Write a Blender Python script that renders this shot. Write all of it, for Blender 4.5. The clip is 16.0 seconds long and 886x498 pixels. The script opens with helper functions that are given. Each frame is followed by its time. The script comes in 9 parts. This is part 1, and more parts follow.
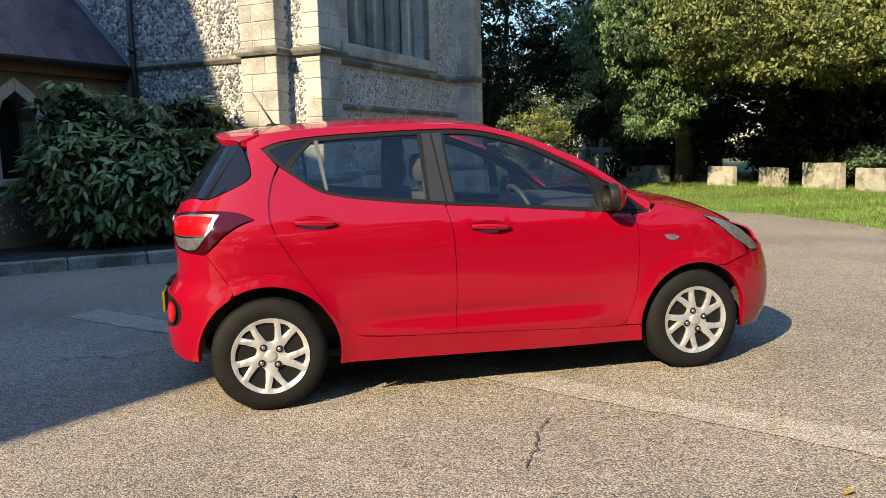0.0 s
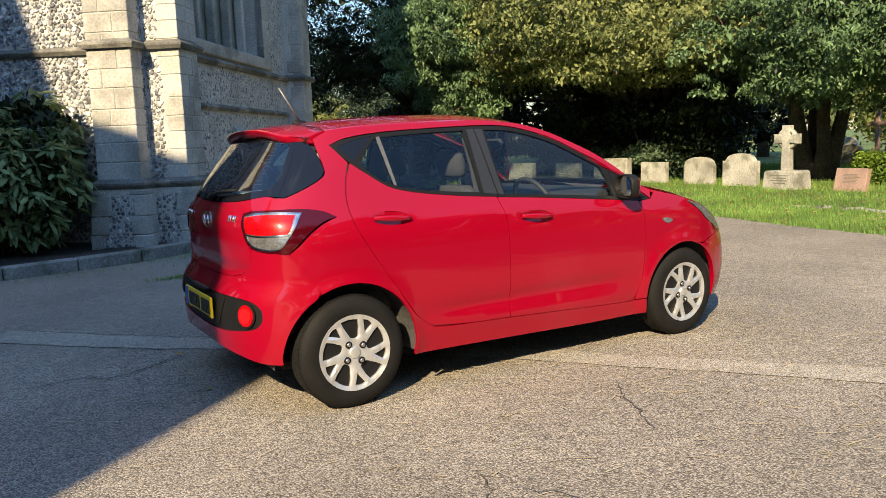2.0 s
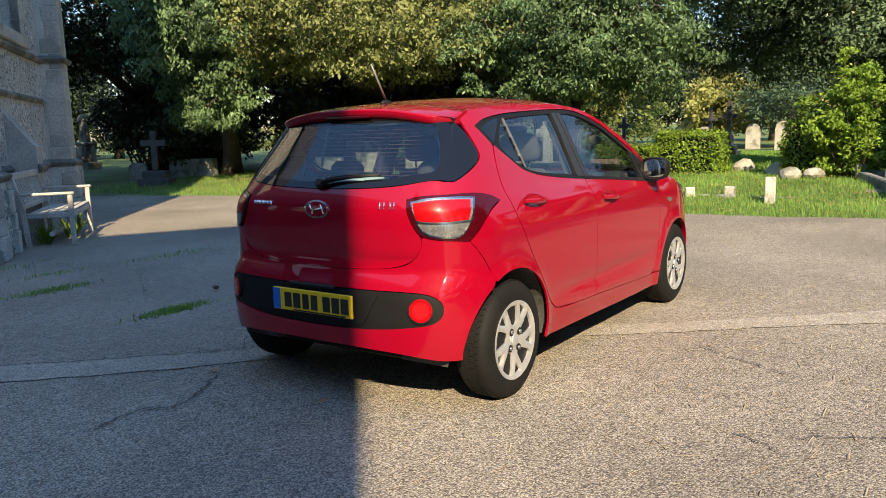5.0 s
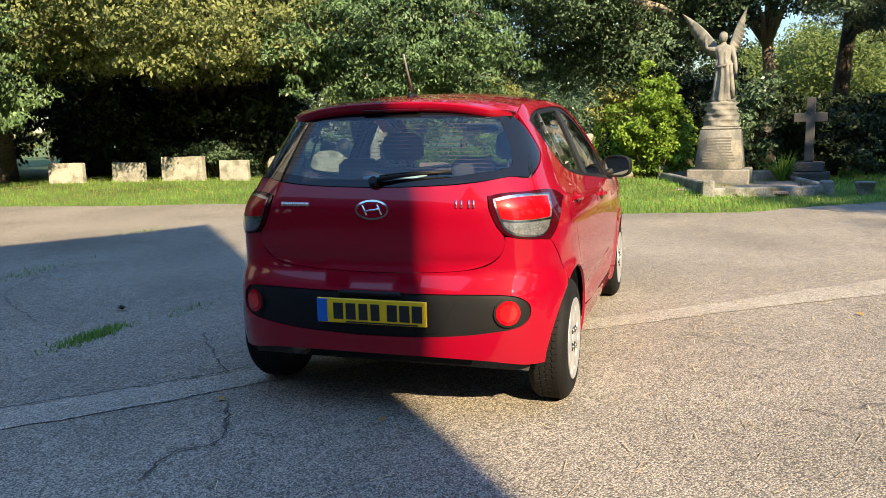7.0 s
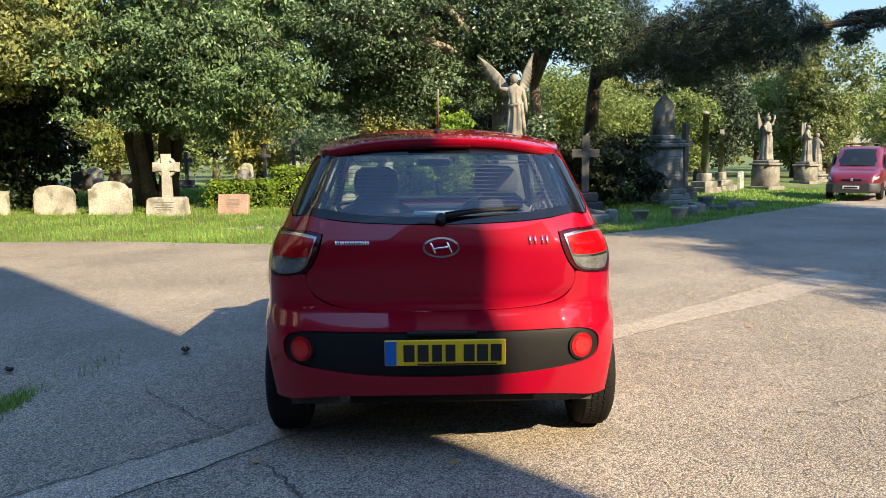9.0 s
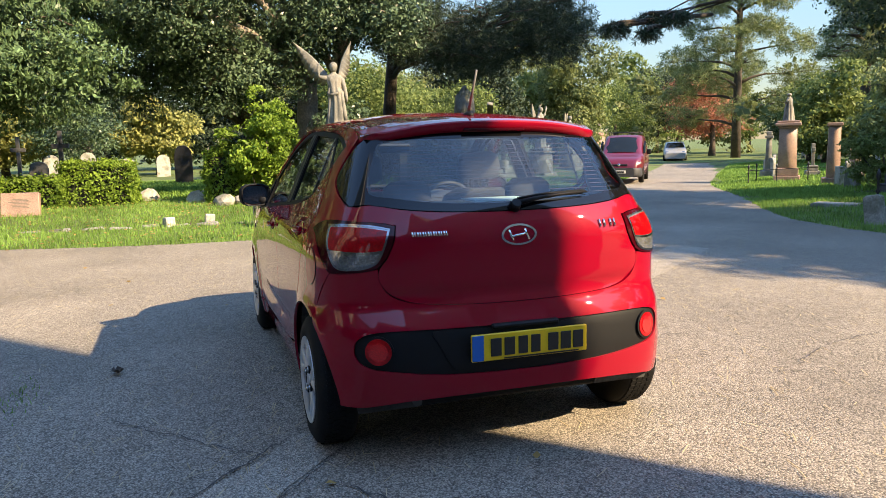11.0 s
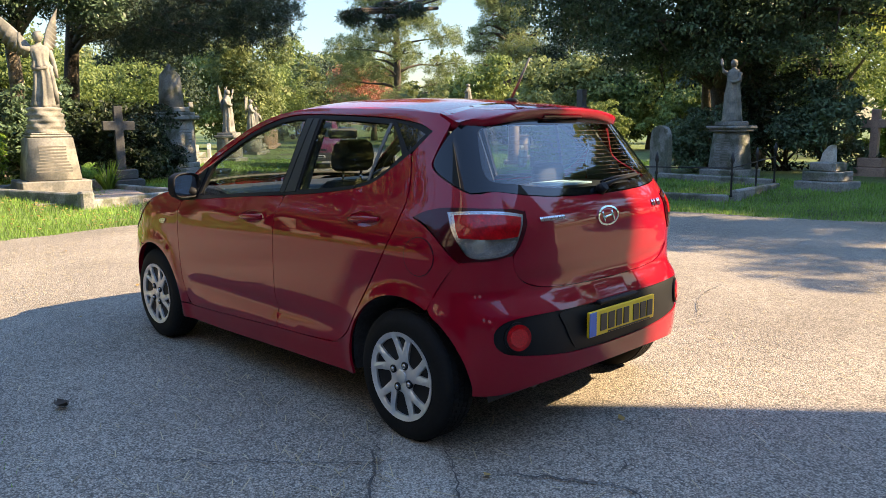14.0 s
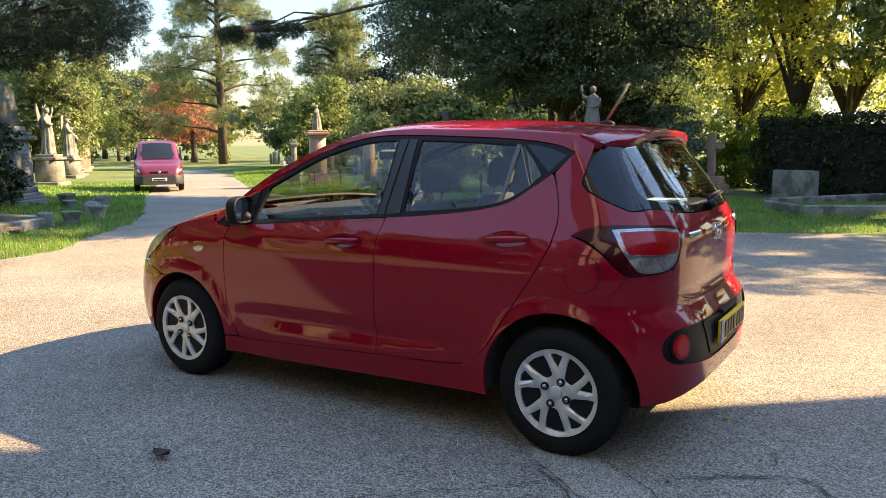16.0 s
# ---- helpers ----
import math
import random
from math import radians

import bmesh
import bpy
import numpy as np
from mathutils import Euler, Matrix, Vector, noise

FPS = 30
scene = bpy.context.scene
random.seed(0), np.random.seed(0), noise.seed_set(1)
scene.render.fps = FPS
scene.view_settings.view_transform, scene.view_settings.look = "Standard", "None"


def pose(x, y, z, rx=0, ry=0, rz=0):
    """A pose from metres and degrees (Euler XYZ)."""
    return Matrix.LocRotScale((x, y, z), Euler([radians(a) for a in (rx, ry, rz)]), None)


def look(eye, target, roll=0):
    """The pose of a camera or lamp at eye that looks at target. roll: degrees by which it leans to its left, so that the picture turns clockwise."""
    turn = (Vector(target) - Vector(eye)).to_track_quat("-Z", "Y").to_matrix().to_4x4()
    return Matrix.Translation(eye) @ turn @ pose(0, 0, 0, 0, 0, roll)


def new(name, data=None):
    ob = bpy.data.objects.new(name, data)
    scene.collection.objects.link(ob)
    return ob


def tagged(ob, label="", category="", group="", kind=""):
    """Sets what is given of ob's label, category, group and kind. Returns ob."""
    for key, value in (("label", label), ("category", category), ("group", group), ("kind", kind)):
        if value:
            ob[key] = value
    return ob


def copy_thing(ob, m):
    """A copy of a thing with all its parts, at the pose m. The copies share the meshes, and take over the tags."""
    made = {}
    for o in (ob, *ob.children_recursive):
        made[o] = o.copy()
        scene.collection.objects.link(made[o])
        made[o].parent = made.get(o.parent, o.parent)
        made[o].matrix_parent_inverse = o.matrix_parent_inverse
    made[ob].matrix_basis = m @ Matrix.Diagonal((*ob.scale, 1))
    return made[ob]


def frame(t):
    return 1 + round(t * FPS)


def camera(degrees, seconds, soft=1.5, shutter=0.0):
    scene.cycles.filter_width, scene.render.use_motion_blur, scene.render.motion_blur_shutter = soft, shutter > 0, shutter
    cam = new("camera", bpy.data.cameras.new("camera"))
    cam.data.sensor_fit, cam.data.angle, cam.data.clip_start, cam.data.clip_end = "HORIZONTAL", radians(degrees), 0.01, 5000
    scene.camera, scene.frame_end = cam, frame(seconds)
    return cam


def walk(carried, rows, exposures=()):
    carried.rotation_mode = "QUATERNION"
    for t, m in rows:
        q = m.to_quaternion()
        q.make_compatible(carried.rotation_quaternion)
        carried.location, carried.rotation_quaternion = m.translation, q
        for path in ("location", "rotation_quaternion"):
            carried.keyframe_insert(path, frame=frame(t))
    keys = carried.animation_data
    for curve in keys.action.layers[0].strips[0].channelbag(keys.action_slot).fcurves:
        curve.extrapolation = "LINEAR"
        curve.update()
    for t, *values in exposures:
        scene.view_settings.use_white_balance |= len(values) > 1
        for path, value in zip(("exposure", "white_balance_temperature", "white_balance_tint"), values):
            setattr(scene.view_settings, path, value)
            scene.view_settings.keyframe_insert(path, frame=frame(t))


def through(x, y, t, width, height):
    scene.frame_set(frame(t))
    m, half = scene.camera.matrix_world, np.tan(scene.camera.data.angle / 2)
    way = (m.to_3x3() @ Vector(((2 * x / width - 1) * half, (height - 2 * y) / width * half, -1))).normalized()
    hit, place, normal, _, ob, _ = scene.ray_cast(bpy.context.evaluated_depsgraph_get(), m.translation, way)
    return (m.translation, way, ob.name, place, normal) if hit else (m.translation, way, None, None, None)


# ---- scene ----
cam = camera(59.6, 16.0, .5)
PATH = [
    (0, (-0.044, -4.711, 1.293), (0.426, -2.784, 1.039), -1.5),
    (0.5, (-0.464, -4.688, 1.318), (0.16, -2.807, 1.046), -1.5),
    (1, (-0.844, -4.498, 1.299), (-0.084, -2.669, 1.022), -1.8),
    (1.5, (-1.254, -4.409, 1.311), (-0.356, -2.644, 1.036), -2.0),
    (2, (-1.575, -4.282, 1.313), (-0.543, -2.591, 1.042), -2.0),
    (2.5, (-1.893, -3.989, 1.325), (-0.737, -2.381, 1.051), -1.9),
    (3, (-2.257, -3.774, 1.319), (-0.984, -2.255, 1.044), -1.7),
    (3.5, (-2.487, -3.572, 1.314), (-1.112, -2.147, 1.035), -1.7),
    (4, (-2.718, -3.238, 1.316), (-1.249, -1.911, 1.033), -1.8),
    (6.5, (-3.581, -1.736, 1.292), (-1.766, -0.96, 0.973), -1.3),
    (7, (-3.619, -1.348, 1.29), (-1.739, -0.738, 0.985), -1.3),
    (7.5, (-3.726, -1.024, 1.306), (-1.797, -0.582, 1.018), -1.1),
    (8, (-3.714, -0.641, 1.28), (-1.753, -0.359, 1.01), -1.1),
    (8.5, (-3.756, -0.246, 1.307), (-1.775, -0.136, 1.053), -0.8),
    (9, (-3.788, 0.069, 1.339), (-1.803, 0.023, 1.1), -0.5),
    (11.5, (-3.305, 1.619, 1.32), (-1.485, 0.843, 1.024), -1.2),
    (12, (-3.245, 1.887, 1.342), (-1.493, 0.979, 1.017), -1.1),
    (12.5, (-3.041, 2.141, 1.32), (-1.366, 1.105, 0.977), -0.9),
    (13, (-2.852, 2.463, 1.342), (-1.259, 1.305, 0.995), -0.9),
    (13.5, (-2.694, 2.721, 1.373), (-1.187, 1.449, 1.04), -0.6),
    (14, (-2.404, 2.909, 1.354), (-0.99, 1.531, 1.034), -0.5),
    (14.5, (-2.161, 3.159, 1.356), (-0.846, 1.684, 1.05), -0.3),
    (15, (-1.917, 3.39, 1.358), (-0.685, 1.841, 1.065), -0.3),
    (15.5, (-1.595, 3.589, 1.359), (-0.448, 1.974, 1.078), -0.3),
    (16, (-1.307, 3.824, 1.363), (-0.256, 2.143, 1.093), -0.4),
]
walk(cam, [(t, look(eye, target, roll)) for t, eye, target, roll in PATH], [(0.0, 1.1, 6500, 10), (4.0, 1.1, 6500, 10), (7.0, 1.4, 6500, 10), (9.0, 1.45, 6600, 12), (12.0, 1.65, 6900, 15), (14.0, 1.9, 7000, 16), (16.0, 2.1, 8000, 17)])

# ---- world and sun ----
SUN_E, SUN_AZ = 34.2, 40.8          # elevation, and the way that the light travels over the ground, degrees from x
sun_way = Vector((math.cos(radians(SUN_AZ)) * math.cos(radians(SUN_E)), math.sin(radians(SUN_AZ)) * math.cos(radians(SUN_E)), -math.sin(radians(SUN_E))))
world = bpy.data.worlds.new("sky")
scene.world = world
world.use_nodes = True
wn, wl = world.node_tree.nodes, world.node_tree.links
sky = wn.new("ShaderNodeTexSky")
sky.sky_type, sky.sun_disc = "NISHITA", False
sky.sun_elevation, sky.sun_rotation = radians(SUN_E), radians(270 - SUN_AZ)
sky.air_density, sky.dust_density, sky.ozone_density = 1.4, .05, 6.0
cloud_at = wn.new("ShaderNodeTexCoord")
cloud_map = wn.new("ShaderNodeMapping")
cloud_map.inputs["Scale"].default_value = (1.6, 1.6, 5.0)
cloud_noise = wn.new("ShaderNodeTexNoise")
cloud_noise.inputs["Scale"].default_value, cloud_noise.inputs["Detail"].default_value = 2.2, 7
cloud_ramp = wn.new("ShaderNodeValToRGB")
cloud_ramp.color_ramp.elements[0].position, cloud_ramp.color_ramp.elements[1].position = .62, .9
cloud_mix = wn.new("ShaderNodeMixRGB")
cloud_mix.inputs["Color2"].default_value = (5.2, 5.9, 7.2, 1)
wl.new(cloud_at.outputs["Generated"], cloud_map.inputs["Vector"])
wl.new(cloud_map.outputs["Vector"], cloud_noise.inputs["Vector"])
wl.new(cloud_noise.outputs["Fac"], cloud_ramp.inputs["Fac"])
wl.new(cloud_ramp.outputs["Color"], cloud_mix.inputs["Fac"])
wl.new(sky.outputs["Color"], cloud_mix.inputs["Color1"])
# sky scaled by height: the horizon dimmed, the zenith raised to fill the shade
sky_split = wn.new("ShaderNodeSeparateXYZ")
sky_fall = wn.new("ShaderNodeMapRange")
sky_fall.inputs["From Min"].default_value, sky_fall.inputs["From Max"].default_value = .0, .75
sky_fall.inputs["To Min"].default_value, sky_fall.inputs["To Max"].default_value = .33, 1.36
sky_tone = wn.new("ShaderNodeVectorMath")
sky_tone.operation = "SCALE"
wl.new(cloud_at.outputs["Generated"], sky_split.inputs[0])
wl.new(sky_split.outputs["Z"], sky_fall.inputs["Value"])
wl.new(cloud_mix.outputs["Color"], sky_tone.inputs[0])
wl.new(sky_fall.outputs[0], sky_tone.inputs["Scale"])
wl.new(sky_tone.outputs[0], wn["Background"].inputs["Color"])
wn["Background"].inputs["Strength"].default_value = .135
sun = new("sun", bpy.data.lights.new("sun", "SUN"))
sun.data.energy, sun.data.angle, sun.data.color = 5.0, radians(.53), (1, .80, .51)
sun.matrix_basis = look((0, 0, 20), Vector((0, 0, 20)) + sun_way)


# ---- materials ----
def mat(name, base, rough=.7, metal=0.0, var=.2, vscale=1.5, fine=.15, fscale=40, bump=.4, bscale=80, depth=.004, coat=0.0, spread=0.0,
        second=None, second_at=.55, second_scale=2.0, local=False, island=False, spec=.5):
    """A surface with a broad and a fine variation of its colour, fine relief, and a second colour in patches."""
    m = bpy.data.materials.new(name)
    m.use_nodes = True
    n, l = m.node_tree.nodes, m.node_tree.links
    p = n["Principled BSDF"]
    p.inputs["Roughness"].default_value, p.inputs["Metallic"].default_value = rough, metal
    p.inputs["Coat Weight"].default_value, p.inputs["Specular IOR Level"].default_value = coat, spec
    if local:
        at = n.new("ShaderNodeTexCoord").outputs["Object"]
    else:
        at = n.new("ShaderNodeNewGeometry").outputs["Position"]

    def noise(scale, detail=4):
        t = n.new("ShaderNodeTexNoise")
        t.inputs["Scale"].default_value, t.inputs["Detail"].default_value = scale, detail
        l.new(at, t.inputs["Vector"])
        return t.outputs["Fac"]

    def scaled(col, fac, lo, hi):
        r = n.new("ShaderNodeMapRange")
        r.inputs["From Min"].default_value, r.inputs["From Max"].default_value = .3, .7
        r.inputs["To Min"].default_value, r.inputs["To Max"].default_value = lo, hi
        l.new(fac, r.inputs["Value"])
        x = n.new("ShaderNodeVectorMath")
        x.operation = "SCALE"
        l.new(col, x.inputs[0])
        l.new(r.outputs["Result"], x.inputs["Scale"])
        return x.outputs["Vector"]
    rgb = n.new("ShaderNodeRGB")
    rgb.outputs[0].default_value = (*base, 1)
    col = rgb.outputs[0]
    if second:
        mix = n.new("ShaderNodeMixRGB")
        ramp = n.new("ShaderNodeMapRange")
        ramp.inputs["From Min"].default_value, ramp.inputs["From Max"].default_value = second_at - .05, second_at + .07
        l.new(noise(second_scale, 6), ramp.inputs["Value"])
        l.new(ramp.outputs["Result"], mix.inputs["Fac"])
        l.new(col, mix.inputs["Color1"])
        mix.inputs["Color2"].default_value = (*second, 1)
        col = mix.outputs["Color"]
    if var:
        col = scaled(col, noise(vscale), 1 - var, 1 + var)
    if fine:
        col = scaled(col, noise(fscale, 3), 1 - fine, 1 + fine)
    if spread:
        r = n.new("ShaderNodeNewGeometry").outputs["Random Per Island"] if island else n.new("ShaderNodeObjectInfo").outputs["Random"]
        k = n.new("ShaderNodeMapRange")
        k.inputs["To Min"].default_value, k.inputs["To Max"].default_value = .3, .7
        l.new(r, k.inputs["Value"])
        col = scaled(col, k.outputs["Result"], 1 - spread, 1 + spread)
    l.new(col, p.inputs["Base Color"])
    if bump:
        b = n.new("ShaderNodeBump")
        b.inputs["Strength"].default_value, b.inputs["Distance"].default_value = bump, depth
        l.new(noise(bscale, 5), b.inputs["Height"])
        l.new(b.outputs["Normal"], p.inputs["Normal"])
    return m


def leaf_mat(name, dark, light, rough=.45, through=.35):
    """Leaves: every leaf its own tone, with some light passing through."""
    m = bpy.data.materials.new(name)
    m.use_nodes = True
    n, l = m.node_tree.nodes, m.node_tree.links
    p = n["Principled BSDF"]
    p.inputs["Roughness"].default_value, p.inputs["Specular IOR Level"].default_value = rough + .1, .2
    ramp = n.new("ShaderNodeValToRGB")
    ramp.color_ramp.elements[0].color, ramp.color_ramp.elements[1].color = (*dark, 1), (*light, 1)
    geo = n.new("ShaderNodeNewGeometry")
    big = n.new("ShaderNodeTexNoise")
    big.inputs["Scale"].default_value = .9
    l.new(geo.outputs["Position"], big.inputs["Vector"])
    add = n.new("ShaderNodeMath")
    add.operation = "MULTIPLY_ADD"
    add.inputs[1].default_value = .6
    sub = n.new("ShaderNodeMath")
    sub.operation = "MULTIPLY_ADD"
    sub.inputs[1].default_value, sub.inputs[2].default_value = 1.3, -.45
    l.new(big.outputs["Fac"], sub.inputs[0])
    l.new(geo.outputs["Random Per Island"], add.inputs[0])
    l.new(sub.outputs[0], add.inputs[2])
    l.new(add.outputs[0], ramp.inputs["Fac"])
    l.new(ramp.outputs["Color"], p.inputs["Base Color"])
    tr = n.new("ShaderNodeBsdfTranslucent")
    l.new(ramp.outputs["Color"], tr.inputs["Color"])
    mix = n.new("ShaderNodeMixShader")
    mix.inputs["Fac"].default_value = through
    l.new(p.outputs[0], mix.inputs[1])
    l.new(tr.outputs[0], mix.inputs[2])
    l.new(mix.outputs[0], n["Material Output"].inputs["Surface"])
    return m


def glass_mat(name, tint, gloss=.02, face_on=.055):
    """A thin pane: tinted, clear, with a reflection that grows towards grazing."""
    m = bpy.data.materials.new(name)
    m.use_nodes = True
    n, l = m.node_tree.nodes, m.node_tree.links
    n.remove(n["Principled BSDF"])
    clear = n.new("ShaderNodeBsdfTransparent")
    clear.inputs["Color"].default_value = (*tint, 1)
    shine = n.new("ShaderNodeBsdfGlossy")
    shine.inputs["Roughness"].default_value = gloss
    face = n.new("ShaderNodeLayerWeight")
    face.inputs["Blend"].default_value = .5
    power = n.new("ShaderNodeMath")
    power.operation = "POWER"
    power.inputs[1].default_value = 4.0
    fres = n.new("ShaderNodeMath")
    fres.operation = "MULTIPLY_ADD"
    fres.inputs[1].default_value, fres.inputs[2].default_value = 1.05, face_on
    l.new(face.outputs["Facing"], power.inputs[0])
    l.new(power.outputs[0], fres.inputs[0])
    mix = n.new("ShaderNodeMixShader")
    l.new(fres.outputs[0], mix.inputs["Fac"])
    l.new(clear.outputs[0], mix.inputs[1])
    l.new(shine.outputs[0], mix.inputs[2])
    l.new(mix.outputs[0], n["Material Output"].inputs["Surface"])
    return m




def chippings(name, base, grain=150, contrast=.62, stain=.22):
    """Worn tarmac: single chippings of different tone in a darker binder, with broad stains."""
    m = mat(name, base, rough=.8, var=stain, vscale=.6, fine=.09, fscale=9, bump=0, spec=.2)
    n, l = m.node_tree.nodes, m.node_tree.links
    p = n["Principled BSDF"]
    at = n.new("ShaderNodeNewGeometry").outputs["Position"]
    cells = n.new("ShaderNodeTexVoronoi")
    cells.inputs["Scale"].default_value = grain
    l.new(at, cells.inputs["Vector"])
    tone = n.new("ShaderNodeSeparateColor")
    l.new(cells.outputs["Color"], tone.inputs["Color"])
    k = n.new("ShaderNodeMapRange")
    k.inputs["To Min"].default_value, k.inputs["To Max"].default_value = 1 - contrast, 1 + contrast
    l.new(tone.outputs["Red"], k.inputs["Value"])
    gap = n.new("ShaderNodeMapRange")
    gap.inputs["From Min"].default_value, gap.inputs["From Max"].default_value = .45, .75
    gap.inputs["To Min"].default_value, gap.inputs["To Max"].default_value = 1.0, .5
    l.new(cells.outputs["Distance"], gap.inputs["Value"])
    both = n.new("ShaderNodeMath")
    both.operation = "MULTIPLY"
    l.new(k.outputs["Result"], both.inputs[0])
    l.new(gap.outputs["Result"], both.inputs[1])
    old = p.inputs["Base Color"].links[0].from_socket
    x = n.new("ShaderNodeVectorMath")
    x.operation = "SCALE"
    l.new(old, x.inputs[0])
    l.new(both.outputs[0], x.inputs["Scale"])
    l.new(x.outputs["Vector"], p.inputs["Base Color"])
    b = n.new("ShaderNodeBump")
    b.inputs["Strength"].default_value, b.inputs["Distance"].default_value = .8, .005
    b.invert = True
    l.new(cells.outputs["Distance"], b.inputs["Height"])
    l.new(b.outputs["Normal"], p.inputs["Normal"])
    return m


TARMAC = chippings("tarmac", (.288, .254, .207), 135, .58, .2)
TARMAC_PATCH = chippings("tarmac_patch", (.37, .332, .275), 150, .5, .18)
CRACK = mat("crack", (.06, .055, .05), rough=.95, bump=.3)
SOIL = mat("soil", (.035, .027, .02), rough=.95, var=.4, vscale=3, fine=.5, fscale=30, bump=.9, bscale=20, depth=.03)
GROUND = mat("lawn_ground", (.095, .135, .03), rough=.95, var=.35, vscale=.35, fine=.5, fscale=25, bump=.8, bscale=25, depth=.03,
             second=(.075, .06, .028), second_at=.6, second_scale=.5)
STONE = mat("dressed_stone", (.42, .40, .355), rough=.85, var=.18, vscale=1.3, fine=.2, fscale=35, bump=.5, bscale=50, depth=.006, spread=.14,
            second=(.28, .27, .235), second_at=.54, second_scale=1.6)
STONE_DARK = mat("blackened_stone", (.13, .125, .108), rough=.9, var=.3, vscale=2, fine=.3, fscale=30, bump=.6, bscale=40, depth=.008,
                 second=(.27, .255, .215), second_at=.58, second_scale=2.5)
MORTAR = mat("mortar", (.46, .445, .40), rough=.95, var=.2, vscale=2, fine=.35, fscale=60, bump=.8, bscale=70, depth=.01)
FLINT_PALE = mat("flint_pale", (.44, .435, .42), rough=.5, var=.35, vscale=9, fine=.3, fscale=50, bump=.5, bscale=60, depth=.006, spread=.45, island=True,
                 second=(.13, .135, .145), second_at=.53, second_scale=14)
FLINT_DARK = mat("flint_dark", (.15, .155, .165), rough=.32, var=.4, vscale=12, fine=.3, fscale=60, bump=.4, bscale=50, depth=.006, spread=.5, island=True,
                 second=(.36, .355, .34), second_at=.6, second_scale=16)
SLATE = mat("roof_slate", (.060, .055, .070), rough=.55, var=.25, vscale=2, fine=.3, fscale=40, bump=.5, bscale=40, depth=.004, spread=.3)
LEAD = mat("lead_sheet", (.16, .18, .21), rough=.5, metal=.3, var=.2, bump=.2)
IRON = mat("black_iron", (.012, .012, .013), rough=.5, var=.2, bump=.3, bscale=60)
TIMBER = mat("stained_timber", (.16, .075, .03), rough=.7, var=.3, vscale=3, fine=.3, fscale=30, bump=.4, bscale=30)
TEAK = mat("weathered_teak", (.38, .36, .33), rough=.8, var=.2, vscale=4, fine=.3, fscale=60, bump=.5, bscale=70, depth=.003)
LEADED = mat("window_light", (.25, .27, .225), rough=.35, var=.25, vscale=3, fine=.2, bump=.3, bscale=20)
DARK = mat("dark_inside", (.006, .006, .006), rough=.9, var=.2, bump=.2)
GRAVE = mat("grave_limestone", (.35, .335, .29), rough=.9, var=.22, vscale=2.5, fine=.25, fscale=35, bump=.5, bscale=45, depth=.006, spread=.12,
            second=(.19, .185, .145), second_at=.54, second_scale=3)
GRAVE_GREY = mat("grave_grey", (.21, .205, .185), rough=.9, var=.25, vscale=2.5, fine=.3, fscale=35, bump=.6, bscale=40, depth=.008,
                 second=(.10, .105, .075), second_at=.53, second_scale=3)
GRAVE_DARK = mat("grave_dark", (.06, .058, .06), rough=.5, var=.3, vscale=3, fine=.2, bump=.3)
GRAVE_BLACK = mat("grave_black_granite", (.012, .013, .016), rough=.35, var=.2, vscale=4, fine=.2, bump=.1)
GRAVE_PINK = mat("grave_pink_granite", (.30, .20, .155), rough=.45, var=.2, vscale=4, fine=.4, fscale=70, bump=.2)
MARBLE = mat("statue_marble", (.215, .20, .165), rough=.8, var=.2, vscale=3, fine=.2, fscale=30, bump=.4, bscale=40, depth=.005,
             second=(.13, .128, .11), second_at=.50, second_scale=3.5)
BARK = mat("bark", (.075, .058, .042), rough=.95, var=.35, vscale=3, fine=.4, fscale=25, bump=1, bscale=22, depth=.03)
BARK_PALE = mat("pale_bark", (.24, .20, .155), rough=.95, var=.35, vscale=3, fine=.35, fscale=25, bump=1, bscale=18, depth=.03)
LETTER = mat("cut_letter", (.13, .12, .10), rough=.9, bump=0)

PAINT = mat("red_paint", (.255, .0001, .012), rough=.5, var=0, fine=.03, fscale=400, bump=0, coat=1.0, spec=.05)
PAINT.node_tree.nodes["Principled BSDF"].inputs["Coat Roughness"].default_value = .012
PAINT.node_tree.nodes["Principled BSDF"].inputs["Coat IOR"].default_value = 1.47
BLACK_TRIM = mat("black_trim", (.008, .008, .0085), rough=.55, spec=.22, var=.1, vscale=4, fine=.1, fscale=300, bump=.15, bscale=500, depth=.001)
PILLAR_TRIM = mat("pillar_film", (.020, .021, .023), rough=.42, var=.1, fine=.1, bump=.1, bscale=400, depth=.001)
RUBBER = mat("tyre_rubber", (.010, .0098, .0095), spec=.16, rough=.75, var=.25, vscale=6, fine=.2, fscale=80, bump=.3, bscale=200, depth=.001)
ALLOY = mat("silver_wheel_paint", (.72, .73, .74), rough=.44, metal=.8, var=.06, vscale=8, fine=.05, bump=.05, bscale=300, depth=.0005)
DISC = mat("rusty_disc", (.36, .21, .15), rough=.7, metal=.3, var=.3, vscale=20, bump=.3, bscale=100, depth=.001)
CHROME = mat("chrome", (.75, .75, .76), rough=.12, metal=1, var=0, fine=.03, bump=0)
DIVIDER = mat("grey_divider", (.10, .102, .105), rough=.35, var=.05, fine=.05, bump=0)
LENS_RIM = mat("satin_chrome", (.34, .34, .36), rough=.2, metal=1, var=0, fine=.03, bump=0)
LAMP_RED = mat("red_lens", (.36, .001, .004), rough=.3, spec=.1, var=.3, vscale=30, fine=.3, fscale=110, bump=.2, bscale=130, depth=.002, coat=.7)
LAMP_DARK = mat("dark_lens", (.045, .001, .004), rough=.06, var=.1, fine=.05, bump=0, spec=.35)
